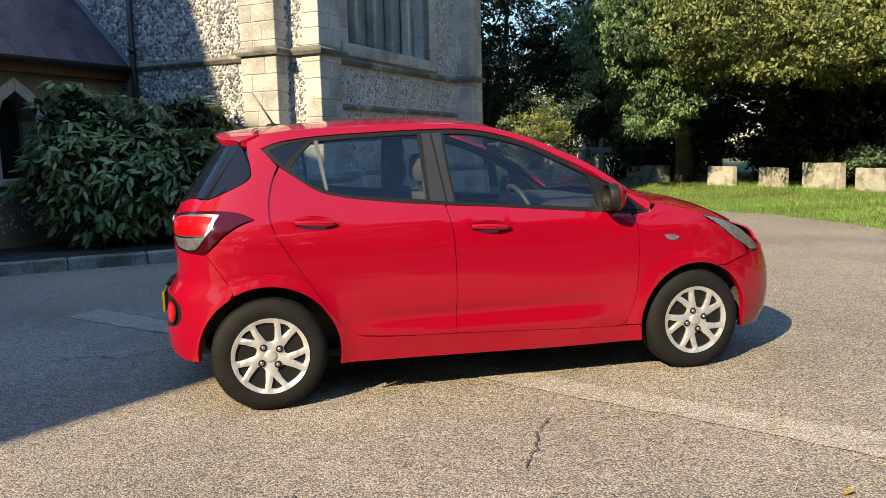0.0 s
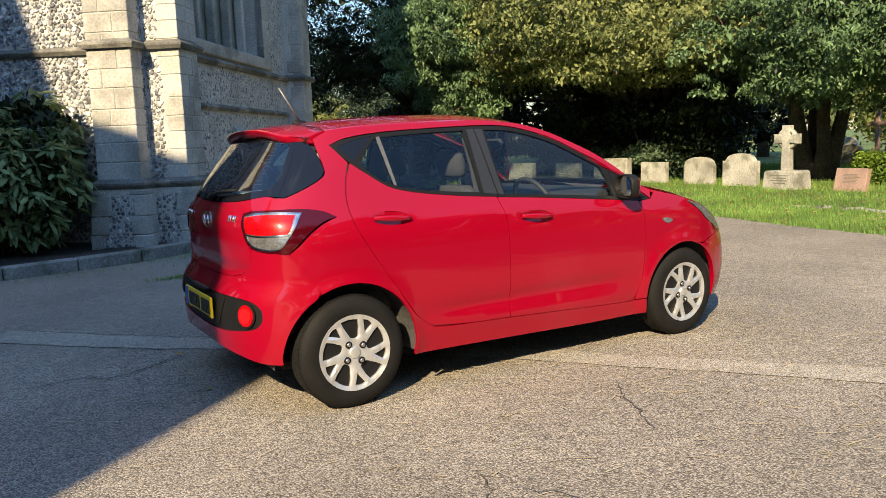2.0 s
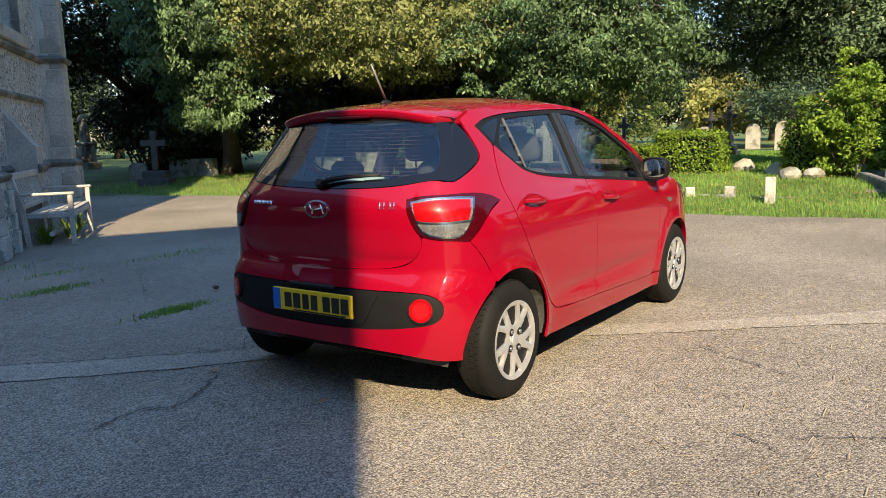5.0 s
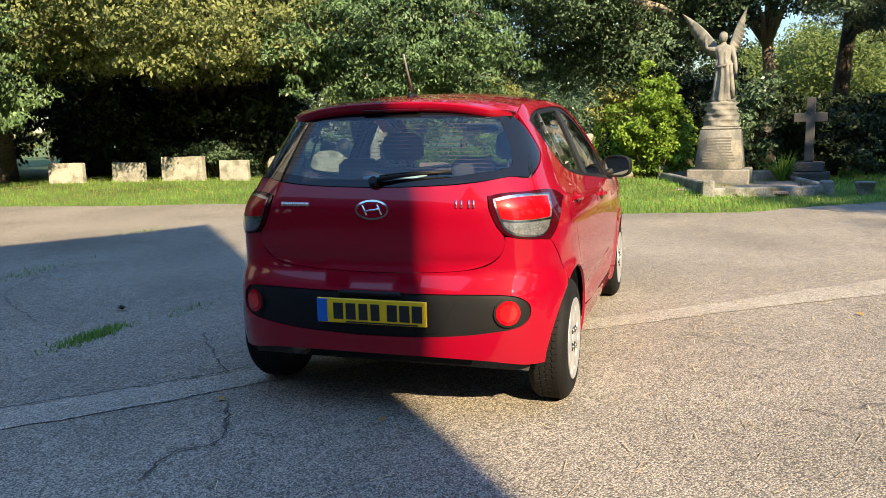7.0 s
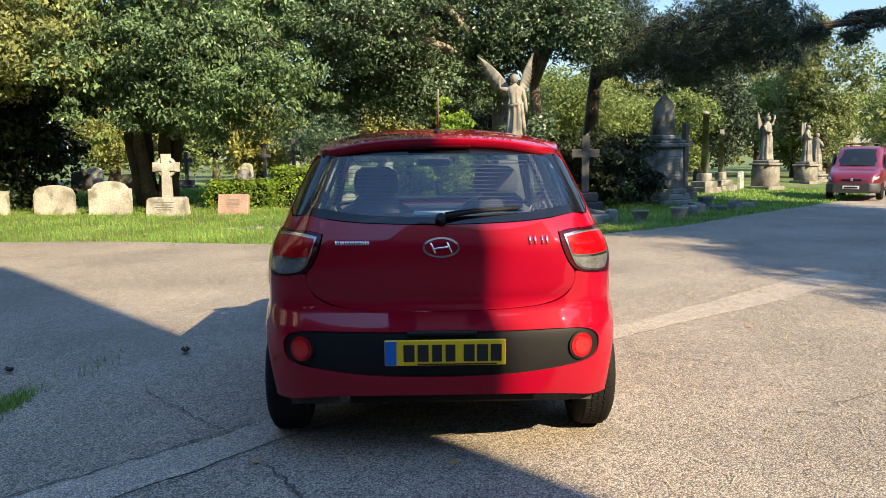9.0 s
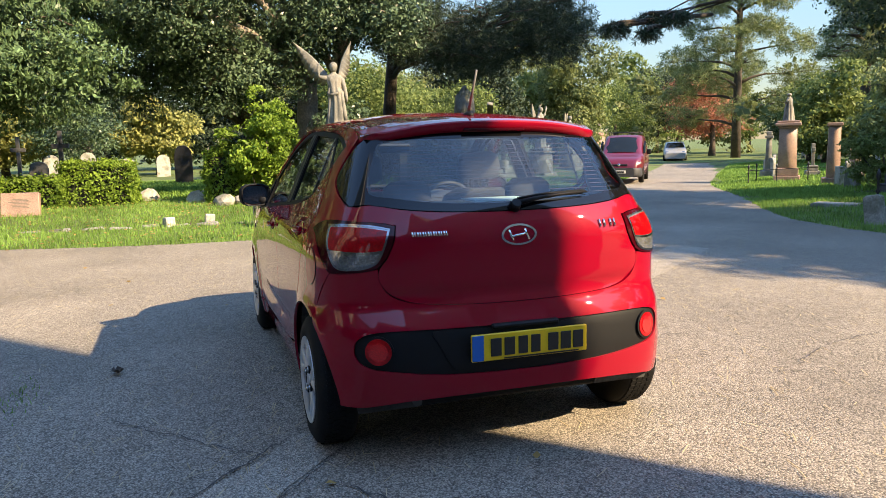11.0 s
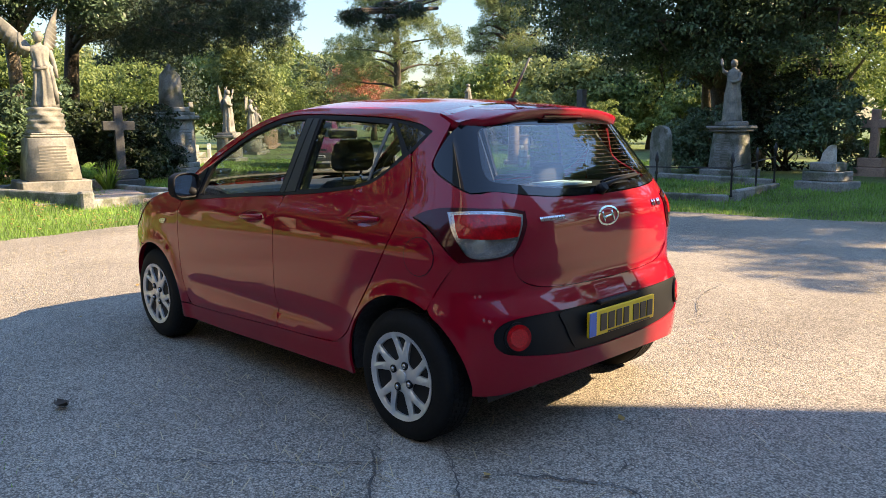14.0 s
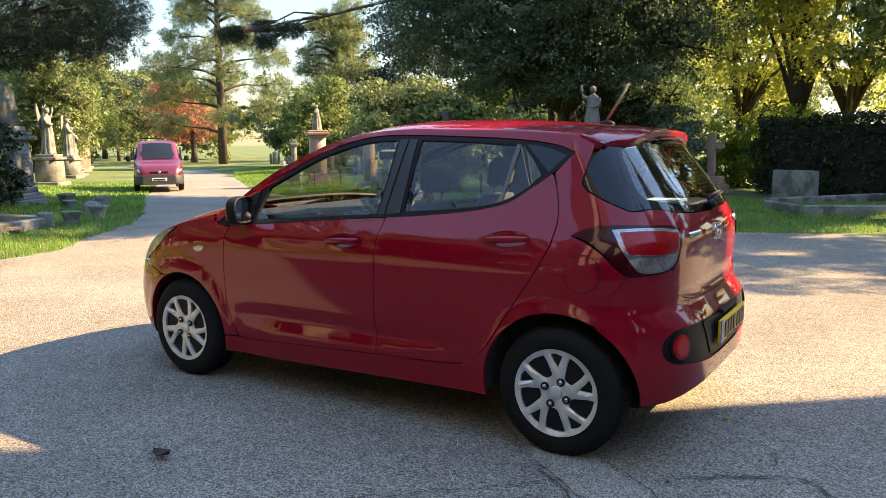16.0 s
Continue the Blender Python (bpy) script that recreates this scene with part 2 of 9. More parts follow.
LAMP_CLEAR = mat("clear_lens", (.36, .36, .37), rough=.16, metal=.75, var=.3, vscale=40, fine=.3, fscale=160, bump=.7, bscale=120, depth=.002, coat=.6)
REFLECTOR = mat("red_reflector", (.55, .006, .008), rough=.15, var=.05, fine=.3, fscale=220, bump=.3, bscale=220, depth=.001, coat=1)
PLATE_Y = mat("yellow_plate", (.78, .50, .01), rough=.4, var=.04, fine=.03, bump=0)
PLATE_B = mat("blue_band", (.01, .12, .45), rough=.4, var=.03, fine=.03, bump=0)
PLATE_K = mat("black_bar", (.015, .015, .015), rough=.5, var=.05, bump=0)
SEAT = mat("grey_seat_fabric", (.05, .05, .053), rough=.95, var=.15, vscale=10, fine=.25, fscale=250, bump=.4, bscale=300, depth=.001)
LINING = mat("pale_lining", (.24, .238, .23), rough=.9, var=.08, fine=.1, bump=.2, bscale=200, depth=.001)
DASH = mat("dashboard_plastic", (.03, .031, .034), rough=.6, var=.1, fine=.1, bump=.2, bscale=300, depth=.001)
CARD = mat("pale_card", (.55, .72, .75), rough=.6, var=.05, fine=.05, bump=0)
GLASS = glass_mat("car_glass", (.62, .68, .68), face_on=.052)
GLASS_REAR = glass_mat("rear_glass", (.58, .68, .70), face_on=.09)
MIRROR = mat("mirror_glass", (.8, .82, .85), rough=.03, metal=1, var=0, fine=0, bump=0)

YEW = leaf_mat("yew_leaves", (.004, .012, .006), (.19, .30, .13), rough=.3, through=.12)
# evergreen leaves with deep shade put into their colour
SHADE_LEAF = leaf_mat("shade_dark_leaves", (.005, .010, .004), (.05, .07, .028), rough=.35, through=.1)
OAK = leaf_mat("evergreen_oak_leaves", (.008, .020, .010), (.17, .25, .135), rough=.2, through=.2)
CHESTNUT = leaf_mat("turning_leaves", (.030, .052, .015), (.37, .40, .15))
LAUREL = leaf_mat("laurel_leaves", (.05, .095, .035), (.46, .54, .25), rough=.28)
PRIVET = leaf_mat("privet_leaves", (.035, .08, .010), (.30, .44, .06), rough=.4)
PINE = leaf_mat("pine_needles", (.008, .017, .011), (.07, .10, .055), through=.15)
# pine needles again, with sunlight put into a brighter colour
PINE_SUN = leaf_mat("sunlit_pine_needles", (.055, .085, .035), (.30, .34, .13))
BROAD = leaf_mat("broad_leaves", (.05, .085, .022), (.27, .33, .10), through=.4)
# yellow broad leaves, brightened in colour for the sun glowing through them
BROAD_SUN = leaf_mat("sunlit_broad_leaves", (.24, .29, .065), (.66, .67, .20), through=.68)
GOLD = leaf_mat("golden_leaves", (.18, .20, .05), (.44, .43, .15))
RED_LEAF = leaf_mat("red_leaves", (.22, .07, .04), (.48, .22, .13))
GRASS = leaf_mat("grass_blades", (.07, .14, .025), (.28, .46, .095), rough=.6)
DEAD_LEAF = mat("dead_leaf", (.055, .04, .028), rough=.8, var=.3, vscale=30, bump=.3, bscale=120)
LITTER = leaf_mat("fallen_leaves", (.12, .07, .02), (.45, .30, .10), rough=.8, through=.1)


# ---- mesh helpers ----
def mesh(name, verts, faces, smooth=False):
    me = bpy.data.meshes.new(name)
    me.from_pydata([tuple(v) for v in verts], [], [tuple(f) for f in faces])
    if smooth:
        me.shade_smooth()
    me.update()
    return me


def cloud_mesh(name, verts, per):
    """Many loose faces of per corners each, out of one array."""
    me = bpy.data.meshes.new(name)
    k = len(verts) // per
    me.vertices.add(len(verts))
    me.vertices.foreach_set("co", np.asarray(verts, np.float32).ravel())
    me.loops.add(k * per)
    me.loops.foreach_set("vertex_index", np.arange(k * per, dtype=np.int32))
    me.polygons.add(k)
    me.polygons.foreach_set("loop_start", np.arange(0, k * per, per, dtype=np.int32))
    me.update(calc_edges=True)
    return me


def part(name, geo, material, parent=None, label=""):
    """Links a bmesh or a mesh as one object, under a thing or a part."""
    if isinstance(geo, bmesh.types.BMesh):
        me = bpy.data.meshes.new(name)
        geo.to_mesh(me)
        geo.free()
    else:
        me = geo
    if not me.materials:
        me.materials.append(material)
    ob = new(name, me)
    ob.parent = parent
    return tagged(ob, label)


def thing(name, label, category, m=None, group="", kind=""):
    ob = new(name)
    ob.empty_display_size = .1
    if m is not None:
        ob.matrix_basis = m
    return tagged(ob, label, category, group, kind)


def block(sx, sy, sz, bevel=.01, at=(0, 0, 0), seg=1):
    """A bevelled box that stands on at."""
    bm = bmesh.new()
    bmesh.ops.create_cube(bm, size=1)
    bmesh.ops.scale(bm, vec=(sx, sy, sz), verts=bm.verts)
    if bevel:
        bmesh.ops.bevel(bm, geom=bm.edges[:], offset=min(bevel, .45 * min(sx, sy, sz)), segments=seg, affect="EDGES", profile=.5)
    bmesh.ops.translate(bm, vec=(at[0], at[1], at[2] + sz / 2), verts=bm.verts)
    return bm


def add_to(bm, other, m=None):
    """Copies another bmesh into bm."""
    me = bpy.data.meshes.new("tmp")
    if m is not None:
        other.transform(m)
    other.to_mesh(me)
    other.free()
    bm.from_mesh(me)
    bpy.data.meshes.remove(me)
    return bm


def loft(rings, close=True, cap=True):
    """A skin through rings of equally many points."""
    bm = bmesh.new()
    rows = [[bm.verts.new(p) for p in ring] for ring in rings]
    n = len(rows[0])
    for a, b in zip(rows, rows[1:]):
        for i in range(n if close else n - 1):
            j = (i + 1) % n
            bm.faces.new((a[i], a[j], b[j], b[i]))
    if cap and close:
        bm.faces.new(rows[0][::-1])
        bm.faces.new(rows[-1])
    bmesh.ops.recalc_face_normals(bm, faces=bm.faces)
    for f in bm.faces:
        f.smooth = len(f.verts) < 5
    return bm


def ring(x, y, z, rx, ry, n=16, turn=0.0):
    return [(x + rx * math.cos(2 * math.pi * i / n + turn), y + ry * math.sin(2 * math.pi * i / n + turn), z) for i in range(n)]


def turned(profile, n=24):
    """A turned body out of (radius, z) pairs."""
    return loft([ring(0, 0, z, max(r, .001), max(r, .001), n) for r, z in profile])


def tube(points, radii, n=8):
    """A round limb along points."""
    rings = []
    for i, p in enumerate(points):
        p = Vector(p)
        a = Vector(points[max(i - 1, 0)])
        b = Vector(points[min(i + 1, len(points) - 1)])
        d = (b - a).normalized()
        u = d.orthogonal().normalized() if abs(d.z) > .95 else d.cross(Vector((0, 0, 1))).normalized()
        v = d.cross(u)
        r = radii[i] if hasattr(radii, "__len__") else radii
        rings.append([p + r * (math.cos(2 * math.pi * k / n) * u + math.sin(2 * math.pi * k / n) * v) for k in range(n)])
    return loft(rings)


def prism(points, y0, y1, bevel=0.0):
    """A flat outline of (x, z) points, drawn out from y0 to y1."""
    bm = bmesh.new()
    a = [bm.verts.new((x, y0, z)) for x, z in points]
    b = [bm.verts.new((x, y1, z)) for x, z in points]
    bm.faces.new(a)
    bm.faces.new(b[::-1])
    n = len(points)
    for i in range(n):
        bm.faces.new((a[i], b[i], b[(i + 1) % n], a[(i + 1) % n]))
    bmesh.ops.recalc_face_normals(bm, faces=bm.faces)
    if bevel:
        rim = [e for e in bm.edges if len(e.link_faces) == 2 and e.calc_face_angle(0) > .6]
        bmesh.ops.bevel(bm, geom=rim, offset=bevel, segments=2, affect="EDGES", profile=.5)
    return bm

# ---- ground ----
def smooth01(v):
    v = np.clip(v, 0, 1)
    return v * v * (3 - 2 * v)


def dip(x, y):
    """The drive falls a little away from the yard."""
    return -.28 * smooth01((np.asarray(x, float) * .8 - np.asarray(y, float) * .6 - 12) / 14)


def lawn_z(x, y):
    """The lawn rises a little beside the yard."""
    x, y = np.asarray(x, float), np.asarray(y, float)
    east = np.minimum(x - 8.4, (x - 9.4) * .59 + (y + 3.2) * .81)
    south = np.minimum(-((x - 8.3) * .59 + (y + 8.5) * .81), -(y + 8.2))
    return .17 * smooth01(east / 4.2) + .17 * smooth01(south / 4.2) - .012 + dip(x, y)


def sheet(name, xs, ys, fz, material, label, category):
    gx, gy = np.meshgrid(xs, ys, indexing="ij")
    gz = fz(gx, gy)
    n, m = gx.shape
    idx = np.arange(n * m).reshape(n, m)
    faces = np.stack([idx[:-1, :-1], idx[1:, :-1], idx[1:, 1:], idx[:-1, 1:]], -1).reshape(-1, 4)
    me = mesh(name, np.stack([gx, gy, gz], -1).reshape(-1, 3), faces.tolist(), True)
    me.materials.append(material)
    return tagged(new(name, me), label, category, kind="structure")


far = np.array([60, 90, 150, 250, 420, 700, 1200])
lines = np.concatenate([-far[::-1], np.arange(-40, 40.1, .8), far])
sheet("ground", lines, lines, lawn_z, GROUND,
      "short autumn grass with bare earth and fallen leaves", "lawn")


def rounded(points, step=.03, closed=True):
    """A smooth outline through (u, v) points; a third member marks a sharp corner."""
    pts = [np.array(p[:2], float) for p in points]
    sharp = [len(p) > 2 for p in points]
    n, out = len(pts), []
    for i in range(n if closed else n - 1):
        a, b, c, d = pts[(i - 1) % n], pts[i], pts[(i + 1) % n], pts[(i + 2) % n]
        if not closed:
            a, d = pts[max(i - 1, 0)], pts[min(i + 2, n - 1)]
        ta = (c - b) if sharp[i] else (c - a) / 2
        tb = (c - b) if sharp[(i + 1) % n] else (d - b) / 2
        size = np.linalg.norm(c - b)
        for ts in (ta, tb):
            long = np.linalg.norm(ts)
            if long > 1e-9:
                ts *= size / long if not (ts is None) else 1
        k = max(1, int(round(size / step)))
        for j in range(k):
            t = j / k
            out.append((2 * t**3 - 3 * t**2 + 1) * b + (t**3 - 2 * t**2 + t) * ta + (-2 * t**3 + 3 * t**2) * c + (t**3 - t**2) * tb)
    if not closed:
        out.append(pts[-1])
    return np.array(out)


def within(p, poly):
    """Which points lie inside a closed outline."""
    x, y = p[:, 0][:, None], p[:, 1][:, None]
    a, b = poly, np.roll(poly, -1, 0)
    cross = ((a[:, 1] > y) != (b[:, 1] > y)) & (x < (b[:, 0] - a[:, 0]) * (y - a[:, 1]) / (b[:, 1] - a[:, 1] + 1e-12) + a[:, 0])
    return cross.sum(1) % 2 == 1


def filled(outlines, step):
    """Triangles that fill the first outline, with the others as holes: flat points and faces."""
    from mathutils.geometry import delaunay_2d_cdt
    pts, edges = [], []
    for o in outlines:
        k = len(pts)
        pts += [Vector(p) for p in o]
        edges += [(k + i, k + (i + 1) % len(o)) for i in range(len(o))]
    lo, hi = outlines[0].min(0), outlines[0].max(0)
    sx, sy = step if hasattr(step, "__len__") else (step, step)
    gx, gy = np.meshgrid(np.arange(lo[0] + sx / 2, hi[0], sx), np.arange(lo[1] + sy / 2, hi[1], sy), indexing="ij")
    gx[:, 1::2] += sx / 2
    g = np.stack([gx.ravel(), gy.ravel()], -1)
    keep = within(g, outlines[0])
    for o in outlines[1:]:
        keep &= ~within(g, o)
    g = g[keep]
    rim = np.concatenate(outlines)
    near = np.array([np.min(np.hypot(rim[:, 0] - q[0], rim[:, 1] - q[1])) for q in g]) if len(g) else np.zeros(0)
    pts += [Vector(q) for q in g[near > .45 * min(sx, sy)]]
    v, _, tris, *_ = delaunay_2d_cdt(pts, edges, [], 0, 1e-6)
    v = np.array([tuple(p) for p in v])
    tris = np.array(tris)
    mid = v[tris].mean(1)
    ok = within(mid, outlines[0])
    for o in outlines[1:]:
        ok &= ~within(mid, o)
    return v, tris[ok]


def yard_z(x, y):
    return .006 * np.sin(x * 1.1 + .4) * np.sin(y * .8) * smooth01((np.hypot(x - 1.2, y) - 2.6) / 2) + dip(x, y)


yard_east = [(2.0, 20.5), (5.5, 17), (7.0, 15.0), (8.0, 11.6), (8.4, 9.0), (8.9, 7.0), (8.8, 5.0), (8.4, 3.3), (8.1, 1.9), (7.97, .5), (8.1, -.6), (8.4, -2.0),
             (9.4, -3.2), (11.0, -5.2), (15.2, -8.6), (19.2, -11.6), (34.7, -24.6), (75, -56)]
yard_south = [(75, -62), (35, -29.8), (20.9, -17.6), (13.6, -12.6), (9.2, -9.6), (7.0, -8.3), (5.5, -7.85), (4.2, -7.8), (2.7, -7.95), (1.3, -8.3), (-.84, -9.3),
              (-6, -11.5), (-22, -16)]
yard = rounded(yard_east + yard_south + [(-30, 5), (-12, 10), (-2, 14)], .25)
rs = np.random.RandomState(3)
yard = yard + rs.uniform(-.05, .05, yard.shape)
v, tris = filled([yard], 1.0)
me = mesh("yard", np.column_stack([v, yard_z(v[:, 0], v[:, 1])]), tris.tolist(), True)
me.materials.append(TARMAC)
tagged(new("road", me), "worn grey-brown tarmac yard strewn with fine straw", "tarmac", kind="structure")

# repaired trench: a paler strip of tarmac across the yard
strip_l = [(4.9, -4.55), (3.5, -3.0), (2.56, -1.93), (2.27, -1.62), (1.9, -1.19), (1.51, -.67), (.7, .22), (.05, .90), (-.16, 1.08), (-.33, 1.25), (-.48, 1.40), (-.76, 1.69), (-1.4, 2.42)]
strip_r = [(-1.6, 2.15), (-.84, 1.32), (-.57, 1.08), (-.37, .91), (-.16, .74), (.4, .17), (1.12, -.56), (1.56, -1.15), (1.93, -1.59), (2.32, -2.12), (2.95, -3.0), (4.4, -4.75)]
line = rounded([(*p, 1) for p in strip_l + strip_r], .12)
line = line + rs.uniform(-.012, .012, line.shape)
v, tris = filled([line], .3)
me = mesh("strip", np.column_stack([v, yard_z(v[:, 0], v[:, 1]) + .005]), tris.tolist(), True)
me.materials.append(TARMAC_PATCH)
tagged(new("road_patch", me), "paler strip of tarmac where a trench was filled", "tarmac", kind="structure")


def crack(points, width, name="road_crack"):
    line = rounded(points, .035, False)
    r = np.random.RandomState(len(points) * 7 + int(abs(points[0][0]) * 100))
    line = line + r.normal(0, .009, line.shape)
    d = np.gradient(line, axis=0)
    side = np.stack([-d[:, 1], d[:, 0]], -1) / (np.linalg.norm(d, axis=1)[:, None] + 1e-9)
    w = width * r.uniform(.25, 1, len(line))[:, None] * np.minimum(1, np.minimum(np.arange(len(line)), np.arange(len(line))[::-1])[:, None] / 3 + .1)
    a, b = line + side * w / 2, line - side * w / 2
    k = len(line)
    z = yard_z(line[:, 0], line[:, 1]) + .009
    verts = np.concatenate([np.column_stack([a, z]), np.column_stack([b, z])])
    me = mesh(name, verts, [(i, k + i, k + i + 1, i + 1) for i in range(k - 1)])
    me.materials.append(CRACK)
    return tagged(new(name, me), "dark jagged crack in the tarmac", "crack", "cracks in the yard", kind="structure")


crack([(1.30, -1.33), (1.18, -1.5), (1.11, -1.63), (1.02, -1.78), (.94, -1.92)], .014)
crack([(.07, -1.80), (.0, -1.97), (-.1, -2.1)], .010)
crack([(.1, -2.03), (.22, -2.2), (.35, -2.46), (.46, -2.78), (.5, -3.2)], .011)
crack([(.05, .92), (-.33, 1.27), (-.49, 1.42), (-.77, 1.71), (-1.3, 2.33)], .016)
crack([(-.16, .72), (-.38, .89), (-.58, 1.06), (-.86, 1.31)], .009)
crack([(-.52, .78), (-.60, .72), (-.83, .58), (-.97, .54), (-1.06, .62), (-1.18, .65), (-1.4, .6)], .016)
crack([(-.90, .55), (-.87, .49), (-.83, .36), (-.77, .25)], .008)
crack([(.64, 1.74), (.1, 1.25), (-.15, .98)], .010)
crack([(1.2, 4.6), (.2, 4.0), (-1.0, 3.5), (-2.0, 3.3)], .011)
crack([(2.5, 4.6), (1.4, 4.2), (.6, 3.1)], .010)
crack([(4.6, -3.6), (5.6, -3.0), (6.2, -3.3), (7.4, -2.9)], .010)

# ---- church: local x runs along its end wall, local y into the building ----
CH = Matrix.Translation((1.222, 6.653, 0)) @ Matrix.Rotation(radians(51.75), 4, "Z")
rc = np.random.RandomState(11)


def flint_mesh(i):
    """One knapped flint: an uneven face set in the wall, local z outwards."""
    r = np.random.RandomState(100 + i)
    n = 7
    ang = np.arange(n) / n * 2 * np.pi + r.uniform(-.25, .25, n)
    rad = r.uniform(.72, 1.05, n)
    verts = [(rad[k] * np.cos(ang[k]), rad[k] * np.sin(ang[k]), 0) for k in range(n)]
    verts += [(.78 * rad[k] * np.cos(ang[k]), .78 * rad[k] * np.sin(ang[k]), r.uniform(.3, .5)) for k in range(n)]
    verts.append((r.uniform(-.2, .2), r.uniform(-.2, .2), r.uniform(.42, .62)))
    faces = [(k, (k + 1) % n, n + (k + 1) % n, n + k) for k in range(n)] + [(n + k, n + (k + 1) % n, 2 * n) for k in range(n)]
    return np.array(verts), faces


FLINTS = [flint_mesh(i) for i in range(14)]
PALE_FLINT = [mesh("flint", v * .05, f) for v, f in FLINTS]
DARK_FLINT = [mesh("flint", v * .05, f) for v, f in FLINTS]
for me in PALE_FLINT:
    me.materials.append(FLINT_PALE)
for me in DARK_FLINT:
    me.materials.append(FLINT_DARK)


def flint_field(parent, place, u0, u1, v0, v1, skip=None, cell=.066, single=0, dark=.35):
    """Flints over a stretch of wall. place(u, v) gives the matrix of a spot; the first ones are pieces of their own, the rest one mesh."""
    pale, black, count = [], [], 0
    rows = int((v1 - v0) / (cell * .8))
    todo = []
    for j in range(rows):
        for i in range(int((u1 - u0) / cell)):
            u = u0 + (i + .5 + .5 * (j % 2) * .9) * cell + rc.uniform(-.018, .018)
            v = v0 + (j + .5) * cell * .8 + rc.uniform(-.014, .014)
            if u < u0 + .02 or u > u1 - .02 or (skip and skip(u, v)):
                continue
            todo.append((u, v))
    for u, v in todo:
        i = rc.randint(14)
        size = rc.uniform(.50, .86)
        m = place(u, v) @ Matrix.Rotation(rc.uniform(0, 6.28), 4, "Z") @ Matrix.Diagonal((size * rc.uniform(.8, 1.25), size, rc.uniform(.28, .6), 1))
        is_dark = rc.rand() < dark
        if count < single:
            ob = new("flint", (DARK_FLINT if is_dark else PALE_FLINT)[i])
            ob.parent, ob.matrix_basis = parent, m
            count += 1
        else:
            (black if is_dark else pale).append((i, np.array(m)))
    for chosen, material in ((pale, FLINT_PALE), (black, FLINT_DARK)):
        if not chosen:
            continue
        verts, faces, k = [], [], 0
        for i, m in chosen:
            fv, ff = FLINTS[i]
            p = np.column_stack([fv * .05, np.ones(len(fv))]) @ m.T
            verts.append(p[:, :3])
            faces += [tuple(k + a for a in f) for f in ff]
            k += len(fv)
        me = mesh("flintwork", np.concatenate(verts), faces)
        ob = part("flintwork", me, material, parent)
        tagged(ob, kind="stuff")


def facing(u_axis, out, origin):
    """place() for a wall: u along u_axis, v up, pieces stand out along out."""
    u_axis, out, origin = Vector(u_axis), Vector(out), Vector(origin)
    turn = Matrix((u_axis, Vector((0, 0, 1)), out)).transposed().to_4x4()
    return lambda u, v: Matrix.Translation(origin + u * u_axis + v * Vector((0, 0, 1))) @ turn


def stone_block(parent, sx, sy, sz, at):
    ob = part("stone_block", block(sx, sy, sz, .008, at), STONE, parent)
    return ob


def church_part(name, label, category="church"):
    return tagged(thing(name, label, category, CH), kind="structure")


# end wall with the great window
W2Y = .37
end_wall = church_part("wall_church_end", "shaded flint end wall of the church with a tall stone window", "church wall")
# eaves and ridge are unseen, set high so that they shade the yews behind
gable = [(-.35, 0), (5.65, 0), (5.65, 8.0), (2.65, 14.4), (-.35, 8.0)]
opening = [(.98, 2.98), (3.95, 2.98), (3.95, 5.0), (3.5, 6.0), (2.46, 6.8), (1.4, 6.0), (.98, 5.0)]
v, tris = filled([np.array(gable, float), np.array(opening, float)], 2.0)
bm = bmesh.new()
vs = [bm.verts.new((p[0], W2Y, p[1])) for p in v]
for t in tris:
    bm.faces.new([vs[i] for i in t])
ext = bmesh.ops.extrude_face_region(bm, geom=bm.faces[:])
bmesh.ops.translate(bm, vec=(0, .5, 0), verts=[e for e in ext["geom"] if isinstance(e, bmesh.types.BMVert)])
bmesh.ops.recalc_face_normals(bm, faces=bm.faces)
part("wall_core", bm, MORTAR, end_wall)
flint_field(end_wall, facing((1, 0, 0), (0, -1, 0), (0, W2Y + .008, 0)), .15, 5.15, .12, 4.7,
            lambda u, v: (.72 < u < 4.2 and v > 2.78) or 2.62 < v < 2.78 or 1.93 < v < 2.05 or .86 < v < 1.0 or (2.17 < u < 2.65 and v < 1.85), single=220)
# window: splayed jambs, sill, mullions, dark lights
win = part("window_frame", block(3.5, .16, .20, .02, (2.46, W2Y + .02, 2.78)), STONE, end_wall)
for x, w in ((.85, .26), (4.08, .26)):
    for k in range(8):
        stone_block(end_wall, w + .12 * (k % 2), .14, .235, (x - (.06 if x < 1 else -.06) * (k % 2), W2Y + .06, 2.98 + k * .24))
for x in (1.52, 2.14, 2.78, 3.41):
    part("mullion", prism([(x - .055, 2.9), (x + .055, 2.9), (x + .055, 6.5), (x - .055, 6.5)], W2Y + .14, W2Y + .30, .03), STONE, end_wall)
lights = [1.25, 1.83, 2.46, 3.1, 3.68]
for x in lights:
    part("window_light", block(.62, .02, 3.9, 0, (x, W2Y + .33, 2.9)), LEADED, end_wall)
part("window_sill", prism([(W2Y - .02, 2.76), (W2Y + .36, 3.06), (W2Y + .36, 2.7), (W2Y - .02, 2.7)], .72, 4.2), STONE, end_wall).matrix_basis = Matrix(((0, 1, 0, 0), (1, 0, 0, 0), (0, 0, 1, 0), (0, 0, 0, 1)))


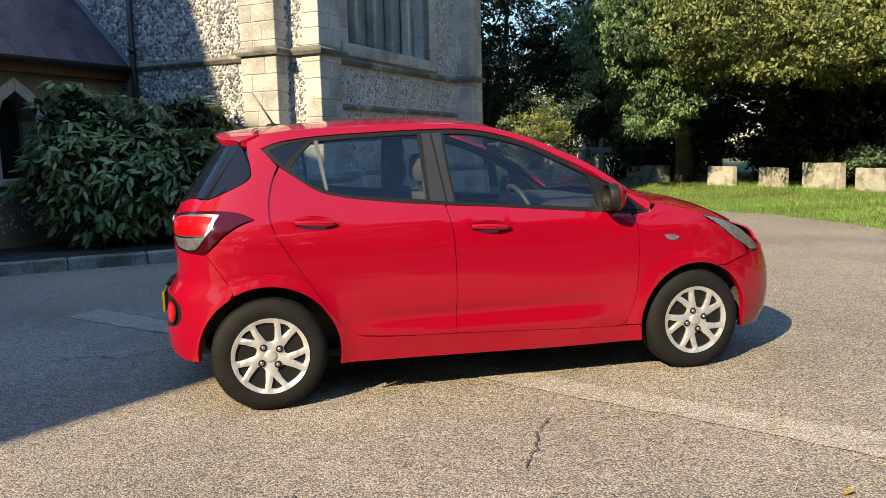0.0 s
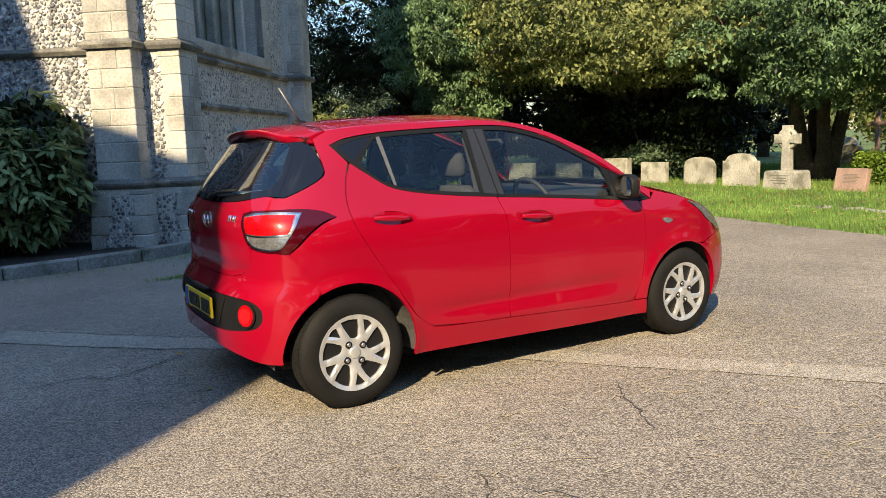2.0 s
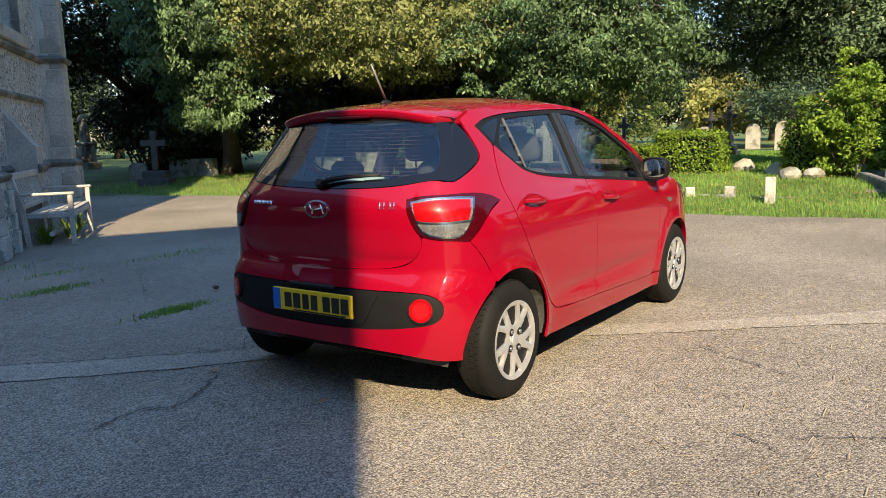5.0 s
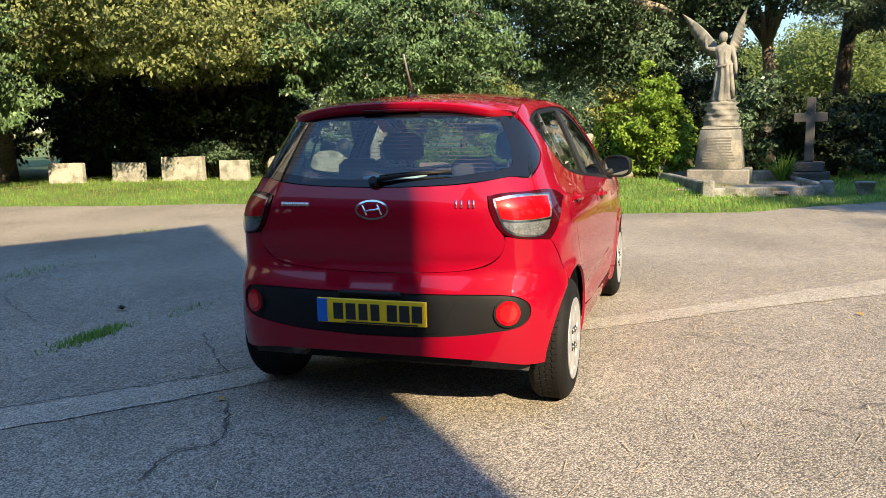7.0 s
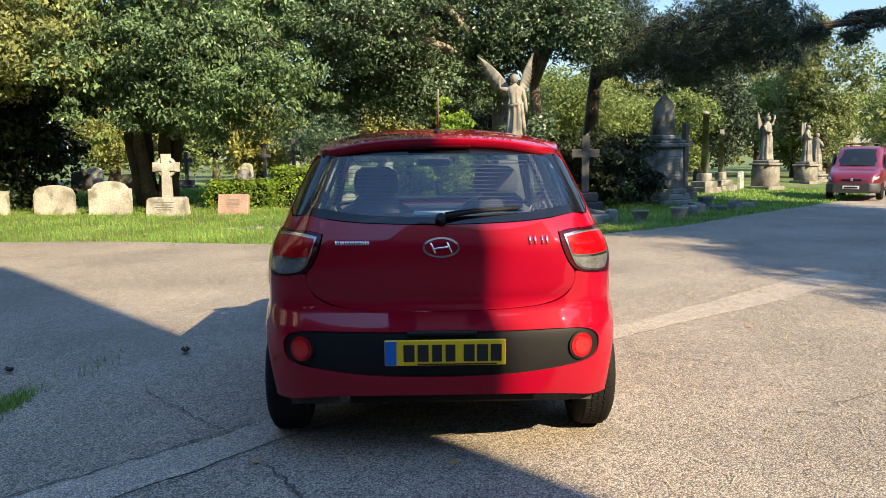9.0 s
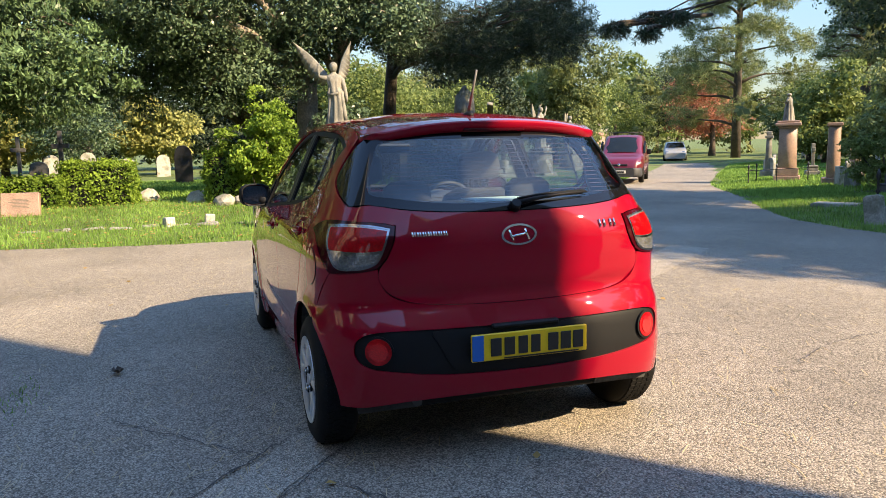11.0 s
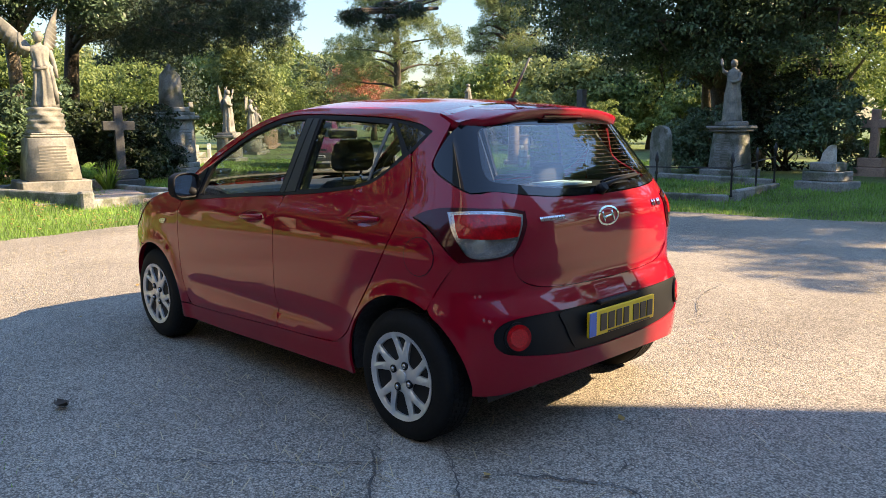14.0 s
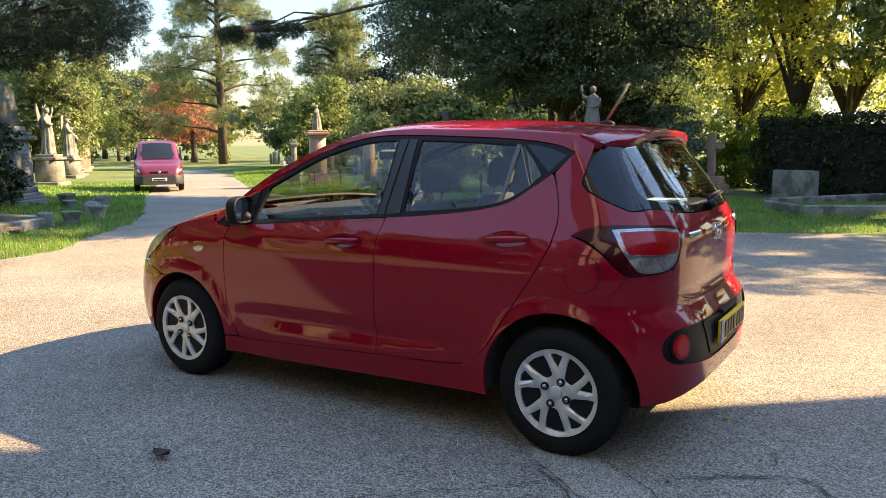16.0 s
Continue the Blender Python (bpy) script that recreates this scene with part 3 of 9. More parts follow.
def string_course(parent, x0, x1, y, z, out=.08, high=.11, axis="x", side=-1):
    """A weathered moulding along a wall."""
    prof = [(0, 0), (side * out * .55, .0), (side * out, high * .45), (side * out, high * .6), (side * out * .3, high), (0, high)]
    bm = bmesh.new()
    ends = []
    for s in (x0, x1):
        ends.append([bm.verts.new((s, y + p, z + q) if axis == "x" else (y + p, s, z + q)) for p, q in prof])
    n = len(prof)
    for i in range(n):
        bm.faces.new((ends[0][i], ends[1][i], ends[1][(i + 1) % n], ends[0][(i + 1) % n]))
    bm.faces.new(ends[0])
    bm.faces.new(ends[1][::-1])
    bmesh.ops.recalc_face_normals(bm, faces=bm.faces)
    return part("string_course", bm, STONE_DARK, parent)


string_course(end_wall, .15, 5.15, W2Y, 2.64)
string_course(end_wall, .15, 5.15, W2Y, 1.95, .06, .09)
string_course(end_wall, .15, 5.15, W2Y, .87, .07, .12)
# narrow middle buttress below the window
part("buttress_core", prism([(.0, 0), (.0, 1.24), (.06, 1.3), (W2Y + .1, 1.86), (W2Y + .1, 0)], 2.22, 2.60), STONE, end_wall).matrix_basis = Matrix(((0, 1, 0, 0), (1, 0, 0, 0), (0, 0, 1, 0), (0, 0, 0, 1)))
string_course(end_wall, 2.18, 2.64, -.005, .87, .06, .12)

# long wall beside the bed
W1X = -.35
side_wall = church_part("wall_church_side", "sunlit flint side wall of the church with stone string courses", "church wall")
part("wall_core", block(.5, 13.6, 8.1, 0, (W1X + .25, W2Y + .5 + 6.8, 0)), MORTAR, side_wall)
flint_field(side_wall, facing((0, -1, 0), (-1, 0, 0), (W1X - .008, 0, 0)), -4.4, -.4, .1, 4.9, lambda u, v: 2.62 < v < 2.76 or .86 < v < 1.0 or -1.12 < u < -.48, single=90)
string_course(side_wall, 1.1, 3.7, W1X, 2.64, axis="y")
string_course(side_wall, 1.1, 3.7, W1X, .87, .07, .12, axis="y")
back = church_part("wall_church_far", "plain flint back and far walls of the church", "church wall")
part("wall_core", block(.5, 13.6, 8.1, 0, (5.4, W2Y + .5 + 6.8, 0)), MORTAR, back)
part("wall_core", block(6.0, .5, 8.1, 0, (2.65, 14.3, 0)), MORTAR, back)
roof = church_part("roof_church", "steep dark slate roof of the church", "roof")
for s in (-1, 1):
    p = [(2.65, 14.6), (2.65 + s * 3.35, 7.6), (2.65 + s * 3.35, 7.45), (2.65, 14.4)]
    part("roof_slope", prism(p, W2Y + .55, 14.8), SLATE, roof)


def buttress(name, x0, x1, y0, y1, label, corners, steps=True):
    """A stepped flint buttress with dressed stone corners, string courses and a battered foot."""
    b = church_part(name, label, "buttress")
    part("buttress_core", block(x1 - x0 - .02, y1 - y0 - .02, 6.0, 0, ((x0 + x1) / 2, (y0 + y1) / 2, 0)), MORTAR, b)
    z, k = .95, 0
    while z < 4.9:
        h, short = rc.uniform(.20, .31), rc.uniform(.15, .27)
        along_x = corners[0][1] == corners[1][1]
        for cx, cy in corners:
            long_x = k % 2 == (0 if cx * cy > 0 else 1)
            lx = (x1 - x0 - short - .010 if long_x else short) if along_x else rc.uniform(.18, .34)
            ly = rc.uniform(.18, .34) if along_x else (short if long_x else y1 - y0 - short - .010)
            lx, ly = min(lx, (x1 - x0) * .98), min(ly, (y1 - y0) * .98)
            px = x0 + lx / 2 if cx < 0 else x1 - lx / 2
            py = y0 + ly / 2 if cy < 0 else y1 - ly / 2
            stone_block(b, lx, ly, h - .010, (px, py, z))
        z += h
        k += 1
    # foot, wider than the shaft
    z = 0
    while z < .82:
        h = rc.uniform(.2, .3)
        h = min(h, .85 - z) if z + h > .75 else h
        g = .06 + .05 * (1 - z)
        for cx, cy in corners:
            lx, ly = min(rc.uniform(.14, .28), x1 - x0), min(rc.uniform(.14, .28), y1 - y0)
            px = x0 - g + lx / 2 if cx < 0 else x1 + g - lx / 2
            py = y0 - g + ly / 2 if cy < 0 else y1 + g - ly / 2
            stone_block(b, lx, ly, h - .01, (px, py, z))
        z += h
    part("buttress_core", block(x1 - x0 + .10, y1 - y0 + .10, .86, .01, ((x0 + x1) / 2, (y0 + y1) / 2, 0)), MORTAR, b)
    for zz, o, hh in ((2.66, .07, .12), (.86, .09, .13)):
        part("string_course", loft([[(x0 - q, y0 - q, zz + r), (x1 + q, y0 - q, zz + r), (x1 + q, y1 + q, zz + r), (x0 - q, y1 + q, zz + r)]
                                    for q, r in ((0, 0), (o * .6, 0), (o, hh * .4), (o, hh * .6), (.0, hh))]), STONE_DARK, b)
        for f in b.children[-1].data.polygons:
            f.use_smooth = False
    return b


b2 = buttress("buttress", -.42, .15, 0, .60, "flint buttress with pale stone corners at the church corner", [(-1, -1), (1, -1)])
flint_field(b2, facing((0, -1, 0), (-1, 0, 0), (-.414, 0, 0)), -.5, -.25, .95, 4.6, lambda u, v: 2.6 < v < 2.8, single=20)
b1 = buttress("buttress", -.74, -.1, .5, 1.1, "flint buttress with pale stone corners at the church corner", [(-1, -1), (-1, 1)])
flint_field(b1, facing((1, 0, 0), (0, -1, 0), (0, .506, 0)), -.5, -.35, .95, 4.6, lambda u, v: 2.6 < v < 2.8, single=16)
# flintwork between the stones of the feet
flint_field(b2, facing((1, 0, 0), (0, -1, 0), (0, -.046, 0)), -.40, .13, .04, .82, single=30)
flint_field(b2, facing((0, -1, 0), (-1, 0, 0), (-.466, 0, 0)), -.50, .0, .04, .82, single=20)
flint_field(b1, facing((0, -1, 0), (-1, 0, 0), (-.786, 0, 0)), -1.08, -.52, .04, .82, single=20)
b3 = buttress("buttress", 5.15, 5.72, 0, .60, "flint buttress with grey stone corners at the church's far corner", [(-1, -1), (1, -1)])

# drainpipe on the side wall
pipe = thing("drainpipe", "black cast-iron drainpipe on the flint wall", "drainpipe", CH)
part("pipe", tube([(W1X - .09, 3.42, 0), (W1X - .09, 3.42, 5.1)], .045, 10), IRON, pipe)
for z in (1.2, 2.9, 4.4):
    part("collar", tube([(W1X - .09, 3.42, z), (W1X - .09, 3.42, z + .09)], .06, 10), IRON, pipe)

# low link building with an arcade and a slate roof
LY = 3.78
link = church_part("wall_arcade", "low brown arcade wall with pointed stone arches in shade", "arcade wall")
span = [(-14, 0), (W1X, 0), (W1X, 2.72), (-14, 2.72)]
holes = []
for c in (-1.22, -2.27, -3.32, -4.37, -5.42):
    holes.append(np.array([(c - .3, 1.05), (c + .3, 1.05), (c + .3, 1.85), (c + .2, 2.1), (c, 2.25), (c - .2, 2.1), (c - .3, 1.85)]))
v, tris = filled([np.array(span, float)] + holes, 2.0)
bm = bmesh.new()
vs = [bm.verts.new((p[0], LY, p[1])) for p in v]
for t in tris:
    bm.faces.new([vs[i] for i in t])
ext = bmesh.ops.extrude_face_region(bm, geom=bm.faces[:])
bmesh.ops.translate(bm, vec=(0, .4, 0), verts=[e for e in ext["geom"] if isinstance(e, bmesh.types.BMVert)])
bmesh.ops.recalc_face_normals(bm, faces=bm.faces)
part("wall_core", bm, mat("brown_render", (.22, .16, .10), rough=.95, var=.25, bump=.6, bscale=30, depth=.01), link)
flint_field(link, facing((1, 0, 0), (0, -1, 0), (0, LY + .008, 0)), -3.6, W1X, .3, 2.4,
            lambda u, v: min(abs(u - c) for c in (-1.22, -2.27, -3.32)) < .45 and v > .9, single=24)
for c in (-1.22, -2.27, -3.32):
    for s in (-1, 1):
        out = [(s * .30, 1.05), (s * .44, 1.05), (s * .44, 1.9), (s * .3, 2.22), (0, 2.44), (0, 2.25), (s * .2, 2.1), (s * .3, 1.85)]
        part("arch_stone", prism([(c + x, z) for x, z in out], LY - .03, LY + .3, .012), STONE, link)
    # the dark of the unlit arcade, put into the colour of a sheet
    part("dark_opening", block(.7, .02, 1.4, 0, (c, LY + .38, 1.0)), DARK, link)
    part("window_sill", block(.75, .2, .1, .015, (c, LY + .02, .95)), STONE, link)
part("wall_plate", block(13.5, .16, .22, .01, (-7.1, LY - .06, 2.5)), TIMBER, link)
link_roof = church_part("roof_arcade", "dark purple slate roof with lead flashing over the arcade", "roof")
ROOF_M = Matrix.Translation((0, LY - .28, 2.70)) @ Matrix.Rotation(radians(46), 4, "X")
# the deck's unseen upper part is lengthened to darken the car's reflections
ob = part("roof_deck", block(13.7, 8.2, .06, 0, (-7.2, 4.1, -.08)), SLATE, link_roof)
ob.matrix_basis = ROOF_M
slate = block(.245, .34, .010, .002, (0, .17, 0))
slate_me = bpy.data.meshes.new("slate")
slate.to_mesh(slate_me)
slate.free()
slate_me.materials.append(SLATE)
for j in range(17):
    for i in range(17):
        ob = new("slate", slate_me)
        ob.parent = link_roof
        ob.matrix_basis = ROOF_M @ pose(-.50 - .25 * i - .125 * (j % 2), .19 * j - .02, -.012 + rc.uniform(0, .004), 2.6, rc.uniform(-.4, .4), rc.uniform(-.5, .5))
part("lead_flashing", block(.14, 8.2, .02, .004, (-.40, 4.1, .015)), LEAD, link_roof).matrix_basis = ROOF_M
part("gutter", tube([(-14, LY - .32, 2.66), (-.4, LY - .32, 2.66)], .05, 8), IRON, link_roof)

# the other wing, whose shade lies over the yard
UX = Vector((-math.sin(radians(SUN_AZ)), math.cos(radians(SUN_AZ)), 0))
SX = Vector((math.cos(radians(SUN_AZ)), math.sin(radians(SUN_AZ)), 0))
WING = Matrix.Translation(SX * -9.0) @ Matrix((UX, SX, Vector((0, 0, 1)))).transposed().to_4x4()
wing = tagged(thing("wall_wing", "plain flint wing of the church with a parapet, in shade", "church wing", WING), kind="structure")
part("wall_core", prism([(.13, 0), (12, 0), (12, 8), (9.6, 8.4), (8.8, 15.5), (8.0, 17.5), (6.9, 14.4), (5.85, 11.0), (5.1, 10.8), (4.2, 10.65), (2.7, 10.95), (1.0, 11.3), (.13, 11.65)], -5, 0), MORTAR, wing)
for z in (3.0, 6.5):
    part("string_course", block(9.2, .1, .14, .02, (4.8, .05, z)), STONE, wing)
for u in (2.3, 4.3):
    part("window_light", prism([(u - .5, 3.6), (u + .5, 3.6), (u + .5, 5.6), (u, 6.3), (u - .5, 5.6)], .0, .03), LEADED, wing)

# bed with a stone kerb along the church
kerb_line = rounded([(-9.0, 3.3), (-5.2, 4.3), (-2.9, 4.95), (-1.0, 5.38), (.1, 5.72), (.92, 6.22)], .1, False)
bed = np.concatenate([kerb_line, np.array([(.95, 6.6), (.3, 7.4), (-.3, 8.0), (-1.9, 9.2), (-10, 3.9)])])
v, tris = filled([bed], .25)
me = mesh("bed", np.column_stack([v, .10 + .03 * np.sin(v[:, 0] * 3) * np.sin(v[:, 1] * 4)]), tris.tolist(), True)
me.materials.append(SOIL)
tagged(new("ground_bed", me), "bare dark soil bed under the church wall", "soil bed", kind="structure")
kerb = tagged(thing("kerb", "low weathered stone kerb round the planting bed", "kerb"), kind="structure")
pos, far_end = 0.0, 0
acc = np.concatenate([[0], np.cumsum(np.linalg.norm(np.diff(kerb_line, axis=0), axis=1))])
while pos < acc[-1] - .2:
    ln = rc.uniform(.75, 1.05)
    s = np.array([np.interp(q, acc, kerb_line[:, 0]) for q in (pos, min(pos + ln, acc[-1]))])
    t = np.array([np.interp(q, acc, kerb_line[:, 1]) for q in (pos, min(pos + ln, acc[-1]))])
    L = math.hypot(s[1] - s[0], t[1] - t[0])
    ob = part("kerb_stone", block(L - .012, .15, .17, .018, (0, 0, -.02)), GRAVE_GREY, kerb)
    ob.matrix_basis = pose((s[0] + s[1]) / 2, (t[0] + t[1]) / 2, 0, 0, 0, math.degrees(math.atan2(t[1] - t[0], s[1] - s[0])))
    pos += ln


def bench():
    """A slatted garden bench: local x along it, local y to its back."""
    b = thing("garden_bench", "weathered grey teak garden bench against the church wall", "bench")
    L, D = 1.5, .52
    for x in (-L / 2, L / 2):
        part("leg", block(.06, .06, .64, .008, (x, 0, 0)), TEAK, b)
        part("leg", prism([(D - .03, 0), (D + .03, 0), (D + .06, .45), (D + .17, .92), (D + .11, .92), (D, .45)], x - .03, x + .03, .006), TEAK, b).matrix_basis = Matrix(((0, 1, 0, 0), (1, 0, 0, 0), (0, 0, 1, 0), (0, 0, 0, 1)))
        part("armrest", block(.075, D + .1, .035, .01, (x, D / 2, .64)), TEAK, b)
        part("stretcher", block(.04, D, .06, .006, (x, D / 2, .36)), TEAK, b)
    for k in range(5):
        part("seat_slat", block(L, .075, .022, .005, (0, .03 + k * .105, .42 - .004 * k)), TEAK, b)
    part("apron", block(L - .06, .025, .07, .005, (0, .0, .345)), TEAK, b)
    part("top_rail", block(L - .04, .04, .09, .01, (0, D + .13, .84)), TEAK, b)
    part("low_rail", block(L - .04, .035, .06, .008, (0, D + .035, .47)), TEAK, b)
    for k in range(17):
        ob = part("back_slat", block(.035, .016, .36, .003, (0, 0, 0)), TEAK, b)
        ob.matrix_basis = pose(-L / 2 + .09 + k * (L - .18) / 16, D + .045, .51, -14, 0, 0)
    part("low_stretcher", block(L - .04, .05, .05, .006, (0, D / 2, .12)), TEAK, b)
    return b


bench_ob = bench()
bench_ob.matrix_basis = CH @ pose(1.40, -.62, 0, 0, 0, 0)
# ---- the car's skin as smooth functions: x forward from the rear axle, y to its left, z up ----
def spline(*pairs):
    """A smooth curve through (u, v) pairs, held flat past its ends."""
    us = np.array([p[0] for p in pairs], float)
    vs = np.array([p[1] for p in pairs], float)
    h = np.diff(us)
    dl = np.diff(vs) / h
    m = np.zeros(len(us))
    m[0], m[-1] = dl[0], dl[-1]
    for i in range(1, len(us) - 1):
        if dl[i - 1] * dl[i] > 0:
            m[i] = 2 * dl[i - 1] * dl[i] / (dl[i - 1] + dl[i])

    def value(u):
        u = np.clip(np.asarray(u, float), us[0], us[-1])
        i = np.clip(np.searchsorted(us, u) - 1, 0, len(h) - 1)
        t = (u - us[i]) / h[i]
        return ((2 * t**3 - 3 * t**2 + 1) * vs[i] + (t**3 - 2 * t**2 + t) * h[i] * m[i]
                + (-2 * t**3 + 3 * t**2) * vs[i + 1] + (t**3 - t**2) * h[i] * m[i + 1])
    return value


REAR_X = spline((.1, -.47), (.2, -.50), (.33, -.528), (.45, -.535), (.545, -.529), (.59, -.520), (.625, -.500), (.65, -.474), (.70, -.466), (.78, -.466),
                (.87, -.47), (.95, -.47), (1.0, -.453), (1.05, -.428), (1.1, -.397), (1.22, -.31), (1.36, -.206), (1.42, -.165))
FRONT_X = spline((.1, 3.0), (.2, 3.08), (.32, 3.12), (.42, 3.13), (.52, 3.12), (.62, 3.09), (.7, 3.05), (.8, 2.99), (.95, 2.95))
HALF_W = spline((.12, .765), (.22, .795), (.33, .812), (.5, .8225), (.6, .8245), (.7, .8250), (.79, .8248), (.85, .8215), (.90, .812), (.95, .793), (.98, .776), (1.05, .743),
                (1.2, .679), (1.35, .610), (1.41, .577), (1.45, .54))
RAIL_Z = spline((-.25, 1.35), (-.1, 1.383), (.1, 1.405), (.3, 1.418), (.6, 1.430), (.95, 1.436), (1.2, 1.416), (1.44, 1.356), (1.63, 1.276),
                (1.81, 1.188), (1.96, 1.085), (2.1, .985), (2.25, .945), (2.44, .897), (2.6, .85), (2.75, .78), (2.95, .66))
MID_Z = spline((-.25, 1.418), (-.1, 1.435), (.1, 1.457), (.3, 1.474), (.6, 1.488), (.9, 1.49), (1.15, 1.474), (1.3, 1.443), (1.48, 1.378),
               (1.725, 1.262), (1.94, 1.145), (2.1, 1.06), (2.2, 1.028), (2.35, 1.005), (2.5, .975), (2.7, .915), (2.85, .85), (3.0, .74))
REAR_P, REAR_Q, FRONT_P, FRONT_Q, X_REAR0, X_FRONT0 = 6.2, 4.3, 5.4, 3.3, .5, 1.75


def relief(x, z):
    """Flares over the wheels, the shoulder line and the hollow low in the doors."""
    out = 0.0
    for cx in (0.0, 2.385):
        r = np.hypot(x - cx, z - .285)
        out = out + .016 * np.exp(-((r - .345) / .05)**2)
    line = .968 - .062 * (x - .17)
    fade = np.clip((x + .15) / .3, 0, 1) * np.clip((2.45 - x) / .5, 0, 1)
    out = out + fade * .007 * np.exp(-((z - line) / .028)**2)
    low = np.clip((x - .35) / .35, 0, 1) * np.clip((2.0 - x) / .35, 0, 1)
    out = out + low * (-.013 * np.exp(-((z - .43) / .045)**2) + .008 * np.exp(-((z - .345) / .04)**2))
    return out


def side_y(x, z):
    """The half width of the skin at (x, z)."""
    x, z = np.broadcast_arrays(np.asarray(x, float), np.asarray(z, float))
    w = HALF_W(z) * (1 - .03 * np.clip((x - 1.0) / 1.1, 0, 1)**2 * np.clip((z - .8) / .3, 0, 1))
    u = np.where(x < X_REAR0, (X_REAR0 - x) / (X_REAR0 - REAR_X(z)), 0)
    v = np.where(x > X_FRONT0, (x - X_FRONT0) / (FRONT_X(z) - X_FRONT0), 0)
    cap = np.clip(1 - np.clip(u, 0, 1)**REAR_P, 1e-6, 1)**(1 / REAR_Q) * np.clip(1 - np.clip(v, 0, 1)**FRONT_P, 1e-6, 1)**(1 / FRONT_Q)
    return (w + relief(x, z)) * cap


def rear_x(y, z):
    """The skin seen from behind: x at (y, z)."""
    k = np.clip(np.abs(y) / HALF_W(z), 0, .9999)
    return X_REAR0 - (X_REAR0 - REAR_X(z)) * (1 - k**REAR_Q)**(1 / REAR_P)


def top_z(x, y):
    """Roof, windscreen and bonnet: z at (x, y)."""
    rail = RAIL_Z(x)
    k = np.clip(np.abs(y) / side_y(x, rail), 0, 1)
    return rail + (MID_Z(x) - rail) * (1 - k**2.6)

# ---- the red car ----
BLACK_GLASS = mat("black_glass_border", (.006, .006, .007), rough=.04, var=0, fine=0, bump=0, spec=.42)
car = thing("car", "glossy red five-door hatchback parked on the tarmac", "car")


def skin_normals(p, fn_u, fn_v):
    n = np.cross(fn_u - p, fn_v - p)
    return n / (np.linalg.norm(n, axis=1)[:, None] + 1e-12)


def lift_side(sign, off=0.0):
    """(x, z) on the side of the skin."""
    def go(q):
        y = side_y(q[:, 0], q[:, 1])
        e = 2e-3
        p = np.column_stack([q[:, 0], y, q[:, 1]])
        pu = np.column_stack([q[:, 0] + e, side_y(q[:, 0] + e, q[:, 1]), q[:, 1]])
        pv = np.column_stack([q[:, 0], side_y(q[:, 0], q[:, 1] + e), q[:, 1] + e])
        n = skin_normals(p, pv, pu)
        p = p + n * off
        return p * (1, sign, 1), n * (1, sign, 1)
    return go


def lift_hollow(sign, x, z, depth=.016):
    """(x, z) on the dished hollow behind a door handle."""
    flat = lift_side(sign, -.0015)

    def fp(q):
        p, n = flat(q)
        r = ((q[:, 0] - x) / .112)**2 + ((q[:, 1] - z) / .036)**2
        return p - n * (depth * np.clip(1 - r, 0, 1))[:, None], n

    def go(q):
        p, out = fp(q)
        n = np.cross(fp(q + (2e-3, 0))[0] - p, fp(q + (0, 2e-3))[0] - p)
        n /= np.linalg.norm(n, axis=1)[:, None] + 1e-12
        return p, n * np.sign(np.einsum("ij,ij->i", n, out))[:, None]
    return go


def lift_rear(off=0.0, extra=None):
    """(y, z) on the tail of the skin."""
    def fx(y, z):
        x = rear_x(y, z)
        return x + extra(y, z) if extra else x

    def go(q):
        e = 2e-3
        p = np.column_stack([fx(q[:, 0], q[:, 1]), q[:, 0], q[:, 1]])
        pu = np.column_stack([fx(q[:, 0] + e, q[:, 1]), q[:, 0] + e, q[:, 1]])
        pv = np.column_stack([fx(q[:, 0], q[:, 1] + e), q[:, 0], q[:, 1] + e])
        n = skin_normals(p, pv, pu)
        return p + n * off, n
    return go


def lift_top(off=0.0):
    """(x, k) on roof, screen and bonnet; k is -1 to 1 across."""
    def fp(x, k):
        y = k * side_y(x, RAIL_Z(x))
        return np.column_stack([x, y, top_z(x, y)])

    def go(q):
        e = 2e-3
        p = fp(q[:, 0], q[:, 1])
        n = skin_normals(p, fp(q[:, 0] + e, q[:, 1]), fp(q[:, 0], np.clip(q[:, 1] + e, -2, 2)))
        edge = q[:, 1] > 1 - 2 * e
        if edge.any():
            m = skin_normals(p, fp(q[:, 0] + e, q[:, 1]), fp(q[:, 0], q[:, 1] - e))
            n[edge] = -m[edge]
        return p + n * off, n
    return go


ARC = {}


